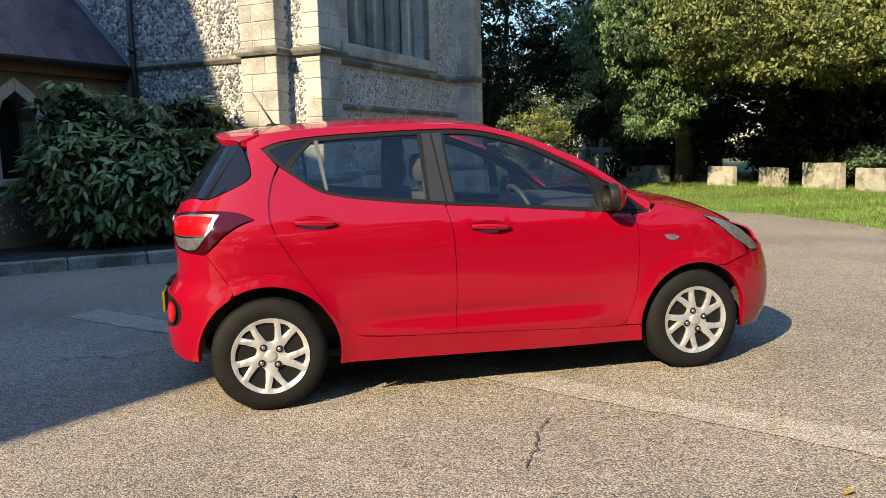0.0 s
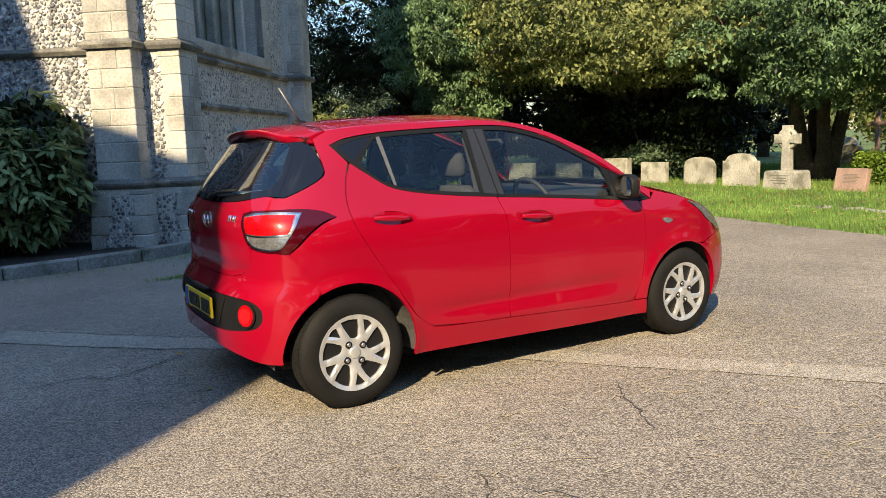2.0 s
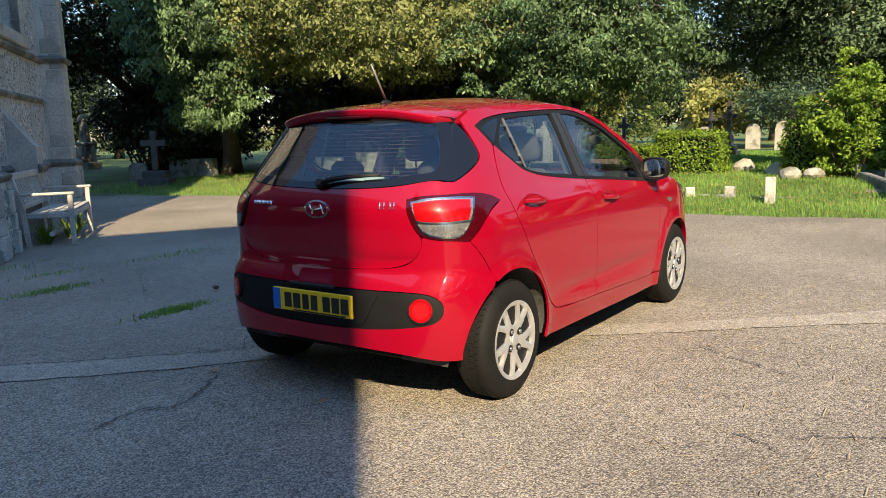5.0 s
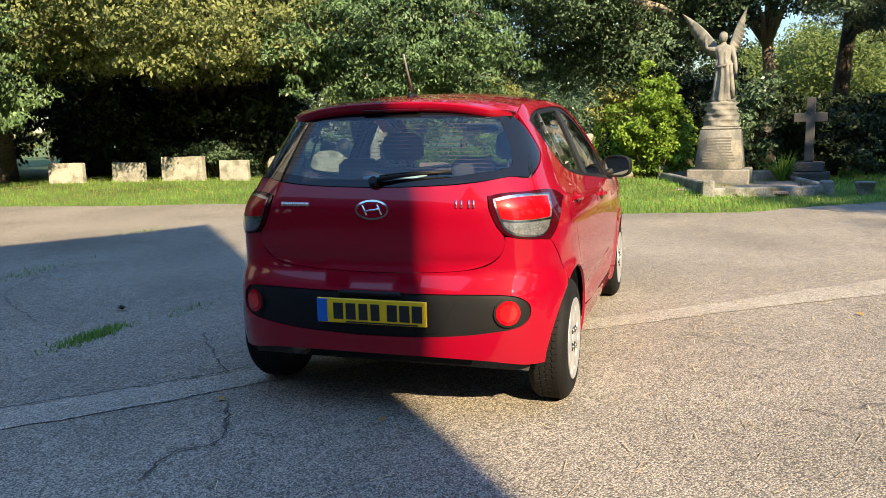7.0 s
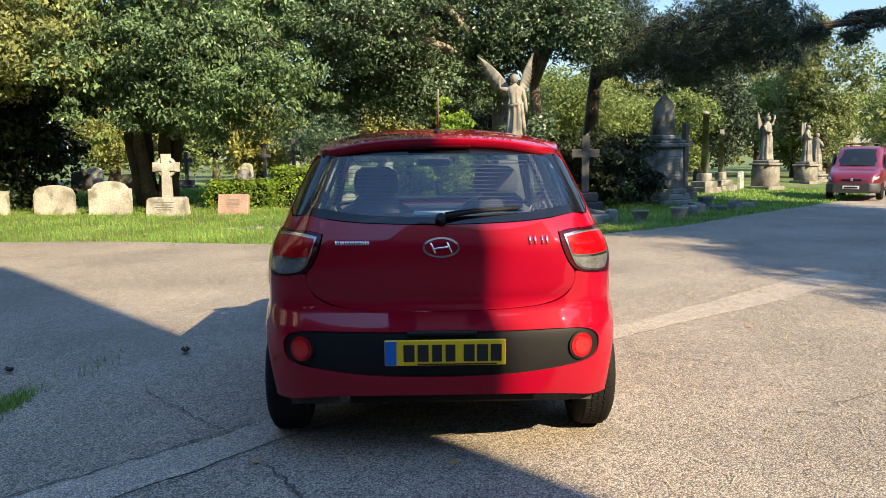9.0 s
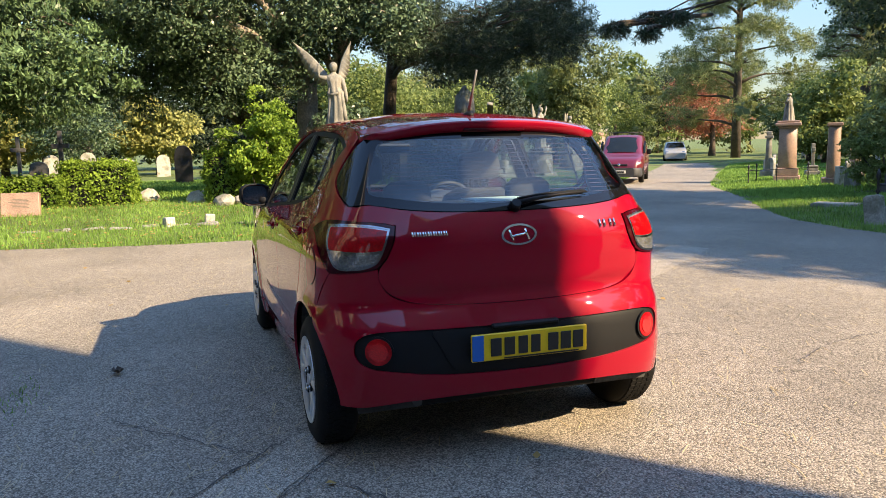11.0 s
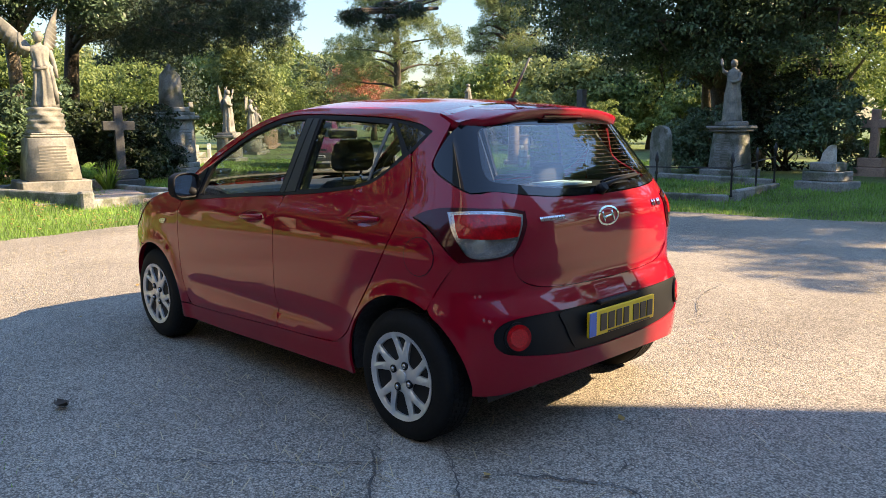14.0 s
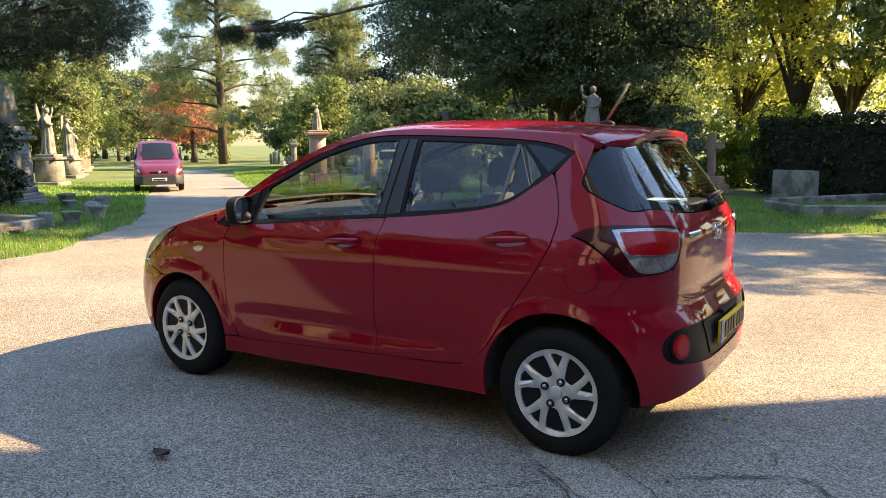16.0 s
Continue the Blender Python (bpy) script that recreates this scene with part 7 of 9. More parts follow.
# stepped base with a broken stump, tomb with headboard, kerbed plot
st = thing("broken_monument", "grey stepped stone base with a broken stump", "monument", stand(2.68, -11.6, 170))
for w, h, z in ((.86, .18, 0), (.66, .17, .18), (.48, .16, .35)):
    part("step", block(w, w * .8, h, .02, (0, 0, z)), GRAVE_GREY, st)
part("stump", prism([(-.13, .50), (.12, .50), (.10, .82), (.02, .80), (-.08, .68)], -.07, .07, .015), GRAVE, st)
headstone(1.0, .62, .16, "square", "broad grey stone headboard before a dark hedge", stand(1.1, -14.3, 155), GRAVE_GREY, 0, "")
grave_kerb("grave_kerb", [(1.25, -11.7), (.55, -10.7), (-1.6, -11.6), (-.6, -14.2)], "low grey stone kerb of a grassy plot", .16, .15, GRAVE_GREY, False)
headstone(.9, .6, .3, "square", "low pale stone tomb at the edge of the lawn", stand(-1.3, -10.6, 165), GRAVE, 0, "")
headstone(.8, .08, .5, "square", "fallen stone slab lying in the grass", stand(7.8, -10.2, 30, -.02), GRAVE, 0, "")


def urn(x, y, s, label="weathered stone flower pot on the lawn edge"):
    g = thing("stone_planter", label, "planter", stand(x, y, rg.uniform(0, 90)), "planters along the lawn")
    part("pot", turned([(.12 * s, 0), (.15 * s, .05 * s), (.13 * s, .1 * s), (.2 * s, .28 * s), (.23 * s, .33 * s), (.21 * s, .34 * s), (.17 * s, .28 * s), (0, .27 * s)], 16), GRAVE_GREY, g)


for x, y, s in ((11.4, -4.2, .8), (12.1, -5.2, .85), (16.6, -7.4, 1.0), (15.2, -6.6, .7)):
    urn(x, y, s)
for x, y in ((13.2, -5.8), (14.0, -6.3), (14.9, -7.1), (15.9, -7.9), (17.5, -8.9), (18.2, -9.3)):
    b = thing("edging_block", "rough stone block on the lawn edge", "stone", stand(x, y, rg.uniform(0, 90)), "blocks along the lawn")
    part("stone", block(rg.uniform(.25, .45), .25, rg.uniform(.15, .3), .04), GRAVE_GREY, b)


# ---- van parked down the drive ----
def van(m):
    """A small panel van, x forward: rounded shell, raked screen, dark bumper, roof rack."""
    v = thing("van", "small dark red van with a grey bumper parked on the drive", "van", m)
    red = mat("dark_red_paint", (.11, .002, .011), rough=.4, var=.05, fine=.03, bump=0, coat=.7)
    top = spline((0, 1.62), (.12, 1.74), (.6, 1.79), (1.5, 1.81), (2.1, 1.79), (2.38, 1.72), (2.75, 1.44), (3.12, 1.12), (3.25, 1.05), (3.6, .99), (3.9, .90), (4.05, .78), (4.14, .58))
    waist = spline((0, 1.05), (2.6, 1.04), (3.1, 1.0), (3.6, .90), (4.0, .74), (4.14, .55))
    half = spline((0, .80), (.15, .835), (3.0, .84), (3.5, .815), (3.85, .75), (4.05, .66), (4.14, .58))

    def section(x):
        t, w, h = float(top(x)), float(waist(x)), float(half(x))
        roof = h * (.80 if t > 1.2 else .90)
        return [(x, -h * .96, .28), (x, -h, .55), (x, -h, w - .05), (x, -h * .985, w), (x, -(roof + .35 * (h - roof)), w + (t - w) * .62), (x, -roof * .985, t - .05 * (t - w)), (x, -roof * .80, t),
                (x, 0, t + .015), (x, roof * .80, t), (x, roof * .985, t - .05 * (t - w)), (x, roof + .35 * (h - roof), w + (t - w) * .62), (x, h * .985, w), (x, h, w - .05), (x, h, .55), (x, h * .96, .28)]
    part("body", loft([section(x) for x in (0, .05, .12, .3, .6, 1.2, 1.8, 2.1, 2.25, 2.38, 2.55, 2.75, 2.95, 3.12, 3.25, 3.45, 3.7, 3.9, 4.0, 4.08, 4.14)]), red, v)
    glass = mat("van_screen", (.010, .014, .018), rough=.06, var=0, fine=0, bump=0, spec=.3)
    rows = []
    for k in np.linspace(0, 1, 7):
        x = 2.42 + .68 * k
        w = .60 + .09 * k
        rows.append([(x + .035 * (1 - (2 * q - 1)**2), w * (2 * q - 1), float(top(x)) + .022 - .045 * (2 * q - 1)**2) for q in np.linspace(0, 1, 9)])
    part("windscreen", loft(rows, close=False, cap=False), glass, v)
    part("bumper", loft([[(x, y * k, z) for y, z in ((-.80, .25), (-.83, .34), (-.82, .52), (-.78, .58), (.78, .58), (.82, .52), (.83, .34), (.80, .25))] for x, k in ((3.78, 1.0), (3.98, .95), (4.14, .80), (4.20, .66))]), mat("grey_bumper", (.035, .036, .04), rough=.6, bump=.1), v)
    part("grille", block(.05, .62, .09, .02, (4.10, 0, .63)), BLACK_TRIM, v)
    part("badge", turned([(.0, 0), (.055, 0), (.05, .012), (.0, .015)], 16), CHROME, v).matrix_basis = pose(4.13, 0, .69, 0, 90, 0)
    part("number_plate", block(.02, .5, .11, .004, (4.20, 0, .38)), mat("white_plate", (.75, .75, .7), rough=.4, bump=0), v)
    part("plate_bar", block(.01, .4, .06, 0, (4.212, 0, .405)), PLATE_K, v)
    for s in (-1, 1):
        part("head_lamp", loft([[(x, s * (y0 + dy * math.cos(a)), z + dz * math.sin(a)) for a in np.linspace(0, 2 * math.pi, 15)[:-1]] for x, y0, z, dy, dz in ((3.78, .66, .77, .13, .07), (3.98, .585, .72, .135, .085), (4.05, .545, .69, .10, .06), (4.07, .53, .68, .05, .03))]), mat("van_lamp", (.55, .56, .56), rough=.15, metal=.6, bump=.3, bscale=60), v)
        part("door_mirror", block(.10, .17, .20, .05, (2.95, s * 1.0, 1.06), 2), BLACK_TRIM, v)
        part("side_window", prism([(2.05, 1.12), (2.10, 1.55), (2.35, 1.56), (2.62, 1.36), (2.90, 1.10)], s * .79, s * .845), glass, v)
        part("roof_rail", tube([(.3, s * .58, 1.90), (2.1, s * .58, 1.90)], .02, 6), IRON, v)
        for x in (.75, 3.3):
            t = part("tyre", turned([(.0, -.1), (.2, -.1), (.29, -.09), (.31, -.05), (.31, .05), (.29, .09), (.0, .1)], 28), RUBBER, v)
            t.matrix_basis = pose(x, s * .755, .31, 90, 0, 0)
            part("rim", turned([(.0, -.012), (.19, -.012), (.20, .0), (.15, .012), (.0, .006)], 20), ALLOY, t).matrix_basis = pose(0, 0, .10 * s, 0, 0, 0)
    for x in (.5, 1.2, 1.9):
        part("roof_bar", tube([(x, -.58, 1.90), (x, .58, 1.90)], .018, 6), IRON, v)
        for s in (-1, 1):
            part("bar_foot", tube([(x, s * .58, 1.76), (x, s * .58, 1.90)], .015, 6), IRON, v)
    return v


van(Matrix.Translation((23.4, -15.4, -.26)) @ pose(0, 0, 0, 0, 0, 143) @ Matrix.Translation((-2.1, 0, 0)))

def far_car(m):
    """A low hatchback shape that stands in for a far-off pickup, x forward."""
    c = thing("car", "silver hatchback shape in place of a pickup farther down the drive", "car", m)
    top = spline((0, .95), (.1, 1.15), (.5, 1.42), (1.6, 1.46), (2.2, 1.30), (2.75, .98), (3.5, .86), (3.8, .62))
    rows = []
    for x in (0, .1, .3, .5, .9, 1.6, 2.0, 2.3, 2.55, 2.8, 3.2, 3.5, 3.7, 3.8):
        t, h = float(top(x)), .82 - .10 * (max(0, x - 3) / .8)**2
        w = min(.88, t - .05)
        rows.append([(x, -h * .95, .22), (x, -h, .5), (x, -h * .98, w), (x, -h * .78, t - .03), (x, 0, t), (x, h * .78, t - .03), (x, h * .98, w), (x, h, .5), (x, h * .95, .22)])
    part("body", loft(rows), mat("silver_paint", (.24, .245, .25), rough=.4, var=.05, fine=.03, bump=0, coat=.7), c)
    part("windscreen", mesh("windscreen", [(2.16, -.55, 1.36), (2.16, .55, 1.36), (2.72, .66, 1.03), (2.72, -.66, 1.03)], [(0, 1, 2, 3)]), BLACK_GLASS, c)
    for s in (-1, 1):
        part("head_lamp", block(.2, .24, .14, .05, (3.58, s * .58, .62), 2), LAMP_CLEAR, c)
        for x in (.6, 3.05):
            part("tyre", turned([(.0, -.09), (.2, -.09), (.27, -.08), (.29, -.04), (.29, .04), (.27, .08), (.0, .09)], 24), RUBBER, c).matrix_basis = pose(x, s * .74, .29, 90, 0, 0)
    return c


far_car(Matrix.Translation((46.5, -34.2, -.27)) @ pose(0, 0, 0, 0, 0, 146) @ Matrix.Translation((-1.9, 0, 0)))

# ---- trees, hedges and grass ----
def rand_dirs(r, n):
    d = r.normal(size=(n, 3))
    return d / np.linalg.norm(d, axis=1)[:, None]


def leaves(points, outward, r, size, narrow=.5, droop=0.0, flat=.6):
    """One small four-cornered leaf at every point, facing roughly outwards."""
    n = len(points)
    nrm = outward * flat + rand_dirs(r, n) * .8 + np.array((0, 0, .35))
    nrm /= np.linalg.norm(nrm, axis=1)[:, None]
    t = rand_dirs(r, n)
    a = np.cross(nrm, t)
    a[:, 2] -= droop
    a /= np.linalg.norm(a, axis=1)[:, None] + 1e-9
    b = np.cross(nrm, a)
    L = size * r.uniform(.6, 1.25, n)[:, None]
    w = L * narrow
    fold = nrm * L * r.uniform(-.1, .12, n)[:, None]
    v = np.stack([points - a * L * .5, points + b * w * .5 + fold, points + a * L * .5, points - b * w * .5 + fold], 1)
    return v.reshape(-1, 3)


def oblong(points, outward, r, size, narrow=.3):
    """One six-cornered oblong leaf at every point, hanging outwards."""
    n = len(points)
    nrm = outward * .5 + rand_dirs(r, n) * .45 + np.array((0, 0, .55))
    nrm /= np.linalg.norm(nrm, axis=1)[:, None]
    a = outward * (1, 1, .3) + rand_dirs(r, n) * .55 + np.array((0, 0, -.25))
    a -= nrm * np.einsum("ij,ij->i", a, nrm)[:, None]
    a /= np.linalg.norm(a, axis=1)[:, None] + 1e-9
    b = np.cross(nrm, a)
    L = size * r.uniform(.7, 1.2, n)[:, None]
    w, drop = L * narrow * .5, np.array((0, 0, -1.0)) * L * .12
    v = np.stack([points, points + a * L * .3 + b * w, points + a * L * .7 + b * w * .9 + drop * .5, points + a * L + drop, points + a * L * .7 - b * w * .9 + drop * .5, points + a * L * .3 - b * w], 1)
    return v.reshape(-1, 3)


def crown_points(lobes, n, r, clump=.4, per=60, shell=.7, zmin=None, sag=.35):
    """Leaf places on sprays spread over the outer part of the lobes (x, y, z, rx, ry, rz), and the way out of each."""
    lobes = np.array(lobes, float)
    vol = (lobes[:, 3] * lobes[:, 4] * lobes[:, 5])**.67
    k = max(1, n // per)
    which = r.choice(len(lobes), k, p=vol / vol.sum())
    d = rand_dirs(r, k)
    rad = shell + (1 - shell) * r.uniform(0, 1, k)**.5
    wob = 1 + .14 * np.sin(d[:, 0] * 5 + which) * np.sin(d[:, 1] * 6 + which * 2) + .1 * np.sin(d[:, 2] * 9 + which)
    c = lobes[which, :3] + d * lobes[which, 3:] * (rad * wob)[:, None]
    size = clump * r.uniform(.55, 1.3, k)
    e = rand_dirs(r, k * per)
    up = r.uniform(0, 1, k * per) < .72
    e[up, 2] = np.abs(e[up, 2])
    R = np.repeat(size, per)[:, None]
    q = e * (.35 + .65 * r.uniform(0, 1, (k * per, 1))**.5)
    p = np.repeat(c, per, 0) + q * R * (1, 1, .5)
    p[:, 2] -= sag * R[:, 0] * (q[:, 0]**2 + q[:, 1]**2)
    o = e * .75 + np.repeat(d, per, 0) * .35
    if zmin is not None:
        ok = np.repeat(c[:, 2] > zmin, per)
        p, o = p[ok], o[ok]
    return p, o


def tree(name, label, base, lobes, n, leaf, material, trunk=.25, lean=(0, 0), seed=1, clump=.42, per=60, narrow=.5, zmin=1.9, droop=.2, stems=1, fork=2.0, category="tree", limbs=True, shell=.66, core=.2, upper=(), bark=None):
    """A tapered trunk with limbs into every lobe of the crown, and a crown of single leaves."""
    r = np.random.RandomState(seed)
    z0 = float(lawn_z(*base)) - .05
    t = thing(name, label, category, Matrix.Translation((base[0], base[1], z0)))
    o = np.array((base[0], base[1], z0))
    heads = []
    for s in range(stems):
        a = 6.28 * s / stems + seed
        sp = (.0 if stems == 1 else .28)
        foot = Vector((sp * math.cos(a), sp * math.sin(a), 0))
        head = Vector((lean[0] + sp * 2.2 * math.cos(a), lean[1] + sp * 2.2 * math.sin(a), fork))
        pts = [foot, foot.lerp(head, .35) + Vector((r.uniform(-.08, .08), r.uniform(-.08, .08), 0)), foot.lerp(head, .7) + Vector((r.uniform(-.1, .1), r.uniform(-.1, .1), 0)), head]
        part("trunk", tube(pts, [trunk * 1.45, trunk * 1.05, trunk * .95, trunk * .85], 12), bark or BARK, t)
        heads.append(head)
    if limbs:
        for i, lb in enumerate(lobes):
            end = Vector((lb[0] - o[0], lb[1] - o[1], lb[2] - o[2]))
            h = heads[i % len(heads)]
            mid = h.lerp(end, .5) + Vector((r.uniform(-.3, .3), r.uniform(-.3, .3), .25))
            bm = tube([h - Vector((0, 0, .15)), h.lerp(mid, .5), mid, end], [trunk * .6, trunk * .45, trunk * .3, trunk * .12], 7)
            for k in range(3):
                q = end + Vector(rand_dirs(r, 1)[0]) * lb[3] * .8
                add_to(bm, tube([mid.lerp(end, .5), end.lerp(q, .5), q], [trunk * .18, trunk * .12, .012], 5))
            part("limb", bm, bark or BARK, t)
    p, d = crown_points(lobes, n, r, clump, per, shell, zmin)
    v = leaves(p - o, d, r, leaf, narrow, droop)
    inner = np.array(lobes) * (1, 1, 1, .6, .6, .6)
    p, d = crown_points(inner, int(n * core), r, clump, 20, .25, zmin)
    v = np.concatenate([v, leaves(p - o, d, r, leaf * 1.25, .6, droop)])
    if upper:
        # unseen top of the crown, in larger sprays, added to block sky and sun
        p, d = crown_points(upper, int(2200 * len(upper)), r, .9, 30, .5, None)
        v = np.concatenate([v, leaves(p - o, d, r, .34, .6, droop)])
    part("crown", cloud_mesh("crown", v, 4), material, t)
    return t


def lobed(center, radii, k, r, size=(.45, .6), zmin=None, front=None):
    """Lobes spread over a large egg-shaped crown."""
    out = [(*center, radii[0] * .62, radii[1] * .62, radii[2] * .62)]
    for d in rand_dirs(r, k):
        s = r.uniform(*size)
        c = np.array(center) + d * np.array(radii) * (1 - s * .55)
        if zmin and c[2] < zmin:
            c[2] = zmin + r.uniform(0, .5)
        out.append((*c, radii[0] * s * .75, radii[1] * s * .75, radii[2] * s * .62))
    return out


rt = np.random.RandomState(77)
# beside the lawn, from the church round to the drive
# yews in shade get the darkened leaf colour, lit ones the plain yew leaves
tree("yew_tree", "dark yew in deep shade behind the church", (8.0, 21.5), lobed((8.0, 21.0, 5.0), (3.4, 3.0, 3.4), 10, rt, zmin=2.8), 20000, .15, SHADE_LEAF, .3, seed=2, zmin=2.4, narrow=.35, upper=[(8.0, 21.5, 9.5, 3.2, 3.2, 3.6), (10.2, 22.5, 11, 3, 3, 3)])
tree("yew_tree", "dark yew in deep shade behind the graves", (13.0, 20.4), lobed((11.6, 19.6, 5.0), (3.0, 3.0, 3.0), 10, rt, zmin=3.6), 24000, .15, SHADE_LEAF, .3, seed=3, zmin=2.5, narrow=.35, upper=[(12.2, 20.4, 9, 3.4, 3.4, 3.4), (14, 19, 11, 3, 3, 3)])
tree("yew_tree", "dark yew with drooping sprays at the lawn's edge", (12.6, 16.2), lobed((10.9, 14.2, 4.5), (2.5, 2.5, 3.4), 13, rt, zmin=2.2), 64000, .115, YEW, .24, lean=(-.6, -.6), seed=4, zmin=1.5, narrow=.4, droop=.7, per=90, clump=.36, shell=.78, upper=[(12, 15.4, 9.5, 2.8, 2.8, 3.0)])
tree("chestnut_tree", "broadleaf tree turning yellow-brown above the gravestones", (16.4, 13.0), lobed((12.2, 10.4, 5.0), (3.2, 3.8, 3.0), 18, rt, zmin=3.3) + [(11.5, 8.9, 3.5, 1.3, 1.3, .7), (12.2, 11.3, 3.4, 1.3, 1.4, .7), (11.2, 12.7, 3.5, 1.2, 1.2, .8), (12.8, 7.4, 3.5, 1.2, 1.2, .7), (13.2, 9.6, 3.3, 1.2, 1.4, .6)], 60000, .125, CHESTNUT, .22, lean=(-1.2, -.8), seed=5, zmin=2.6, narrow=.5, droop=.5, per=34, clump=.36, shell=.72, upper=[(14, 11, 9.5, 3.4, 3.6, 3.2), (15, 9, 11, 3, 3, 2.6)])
tree("yew_tree", "dark evergreen in the shade behind the chestnut", (15.6, 11.6), lobed((15.4, 11.4, 4.2), (2.8, 4.2, 3.4), 12, rt, zmin=2.2), 22000, .17, SHADE_LEAF, .28, seed=15, zmin=1.35, narrow=.35, upper=[(17, 12.5, 10, 3.4, 3.4, 3.4)])
tree("yew_tree", "large spreading green yew with several dark stems", (15.4, 6.6), lobed((14.7, 5.7, 4.7), (3.1, 3.5, 3.3), 20, rt, zmin=2.6) + [(12.9, 4.8, 3.0, 1.3, 1.4, .9), (12.7, 6.8, 3.1, 1.3, 1.4, .9), (13.6, 3.2, 3.0, 1.3, 1.3, .9)], 100000, .11, YEW, .15, seed=6, zmin=1.75, narrow=.4, droop=.5, stems=6, fork=2.2, per=95, clump=.36, shell=.8, upper=[(15.4, 6.2, 9.5, 3.2, 3.4, 3.2), (16.5, 8, 11, 3, 3, 2.6)])
tree("holm_oak", "large dark evergreen oak behind the angel", (18.0, -2.2), lobed((16.4, .6, 5.0), (3.4, 3.6, 3.2), 18, rt, zmin=3.0), 72000, .105, OAK, .30, seed=7, zmin=2.15, narrow=.45, lean=(-.35, .1), fork=3.0, bark=BARK_PALE, upper=[(17, .4, 9.5, 3.4, 3.4, 3.2), (19, -1, 11.5, 3.2, 3.2, 3)])
tree("holm_oak", "dark evergreen oak beyond the angel", (19.9, -1.2), lobed((18.8, 2.0, 5.4), (2.8, 2.8, 2.8), 10, rt, zmin=3.6) + [(17.8, 2.2, 3.2, 1.5, 1.6, 1.0), (17.6, .4, 3.1, 1.5, 1.6, 1.0), (18.4, 3.4, 3.4, 1.4, 1.5, .9), (16.8, -.8, 3.2, 1.3, 1.3, .9)], 60000, .10, OAK, .13, seed=8, zmin=2.15, lean=(-.5, .5), narrow=.45, upper=[(19, 3, 10, 3, 3, 3)])
tree("holm_oak", "gnarled pale limb of evergreen oak over the angel", (19.6, -3.3), lobed((15.8, -2.6, 5.2), (2.2, 2.2, 2.2), 8, rt, zmin=3.8), 30000, .105, OAK, .17, seed=9, zmin=3.1, narrow=.45, lean=(-.9, .2), fork=3.4, bark=BARK_PALE)


def pine(name, label, base, boughs, n, needle, material, trunk, seed, height, lean=(0, 0), spring=None):
    """A pine: bare trunk, crooked boughs, tufts of needles. boughs: (x, y, z, r) of each plate of needles."""
    r = np.random.RandomState(seed)
    z0 = float(lawn_z(*base)) - .05
    t = thing(name, label, "tree", Matrix.Translation((base[0], base[1], z0)))
    o = np.array((base[0], base[1], z0))
    bm = tube([(0, 0, 0), (lean[0] * .3, lean[1] * .3, height * .35), (lean[0] * .7, lean[1] * .7, height * .7), (lean[0], lean[1], height)], [trunk * 1.3, trunk, trunk * .75, trunk * .3], 12)
    part("trunk", bm, BARK, t)
    pts, outs, first = [], [], None
    for x, y, z, rad in boughs:
        end = Vector((x, y, z)) - Vector(o)
        h = spring or min(height * .95, max(1.5, end.z - .15 * math.hypot(end.x, end.y)))
        root = Vector((lean[0] * h / height, lean[1] * h / height, h))
        mid = root.lerp(end, .55) + Vector((r.uniform(-.4, .4), r.uniform(-.4, .4), r.uniform(-.1, .5)))
        if spring and first and rad < .5:
            # a side branch of the first limb
            root, mid = first, first.lerp(end, .55) + Vector((r.uniform(-.15, .15), r.uniform(-.15, .15), r.uniform(.05, .25)))
            bm = tube([root, mid, end], [.022, .018, .01], 6)
        elif spring and rad < .5:
            knees = [root.lerp(end, q) + Vector((r.uniform(-.25, .25), r.uniform(-.3, .3), .9 * math.sin(math.pi * q) + r.uniform(-.12, .12))) for q in (.2, .4, .6, .78, .9)]
            first = knees[-2]
            bm = tube([root, *knees, end], [trunk * .5, trunk * .42, trunk * .36, .036, .03, .022, .012], 7)
        else:
            bm = tube([root, root.lerp(mid, .5) + Vector((0, 0, .15)), mid, end], [trunk * .45, trunk * .35, trunk * .22, .03], 7)
        for k in range(7):
            a = r.uniform(0, 6.28)
            q = end + Vector((rad * .9 * math.cos(a), rad * .9 * math.sin(a), r.uniform(-.2, .4) * rad))
            add_to(bm, tube([mid.lerp(end, .6), end.lerp(q, .5) + Vector((0, 0, .1)), q], [.04, .025, .01], 5))
        part("bough", bm, BARK, t)
        m = int(n * rad**2 / sum(b[3]**2 for b in boughs)) // 22
        d = rand_dirs(r, m)
        c = np.array((x, y, z)) + d * np.array((rad, rad, rad * .55)) * (r.uniform(.25, 1, m)**.6)[:, None]
        out = rand_dirs(r, m * 22)
        pts.append(np.repeat(c, 22, 0) + out * needle * .55)
        outs.append(out)
    p, d = np.concatenate(pts) - o, np.concatenate(outs)
    k = len(p)
    side = np.cross(d, rand_dirs(r, k))
    side /= np.linalg.norm(side, axis=1)[:, None] + 1e-9
    L = needle * r.uniform(.7, 1.2, k)[:, None]
    v = np.stack([p - d * L * .5, p + side * L * .05, p + d * L * .5, p - side * L * .05], 1).reshape(-1, 3)
    part("crown", cloud_mesh("crown", v, 4), material, t)
    return t


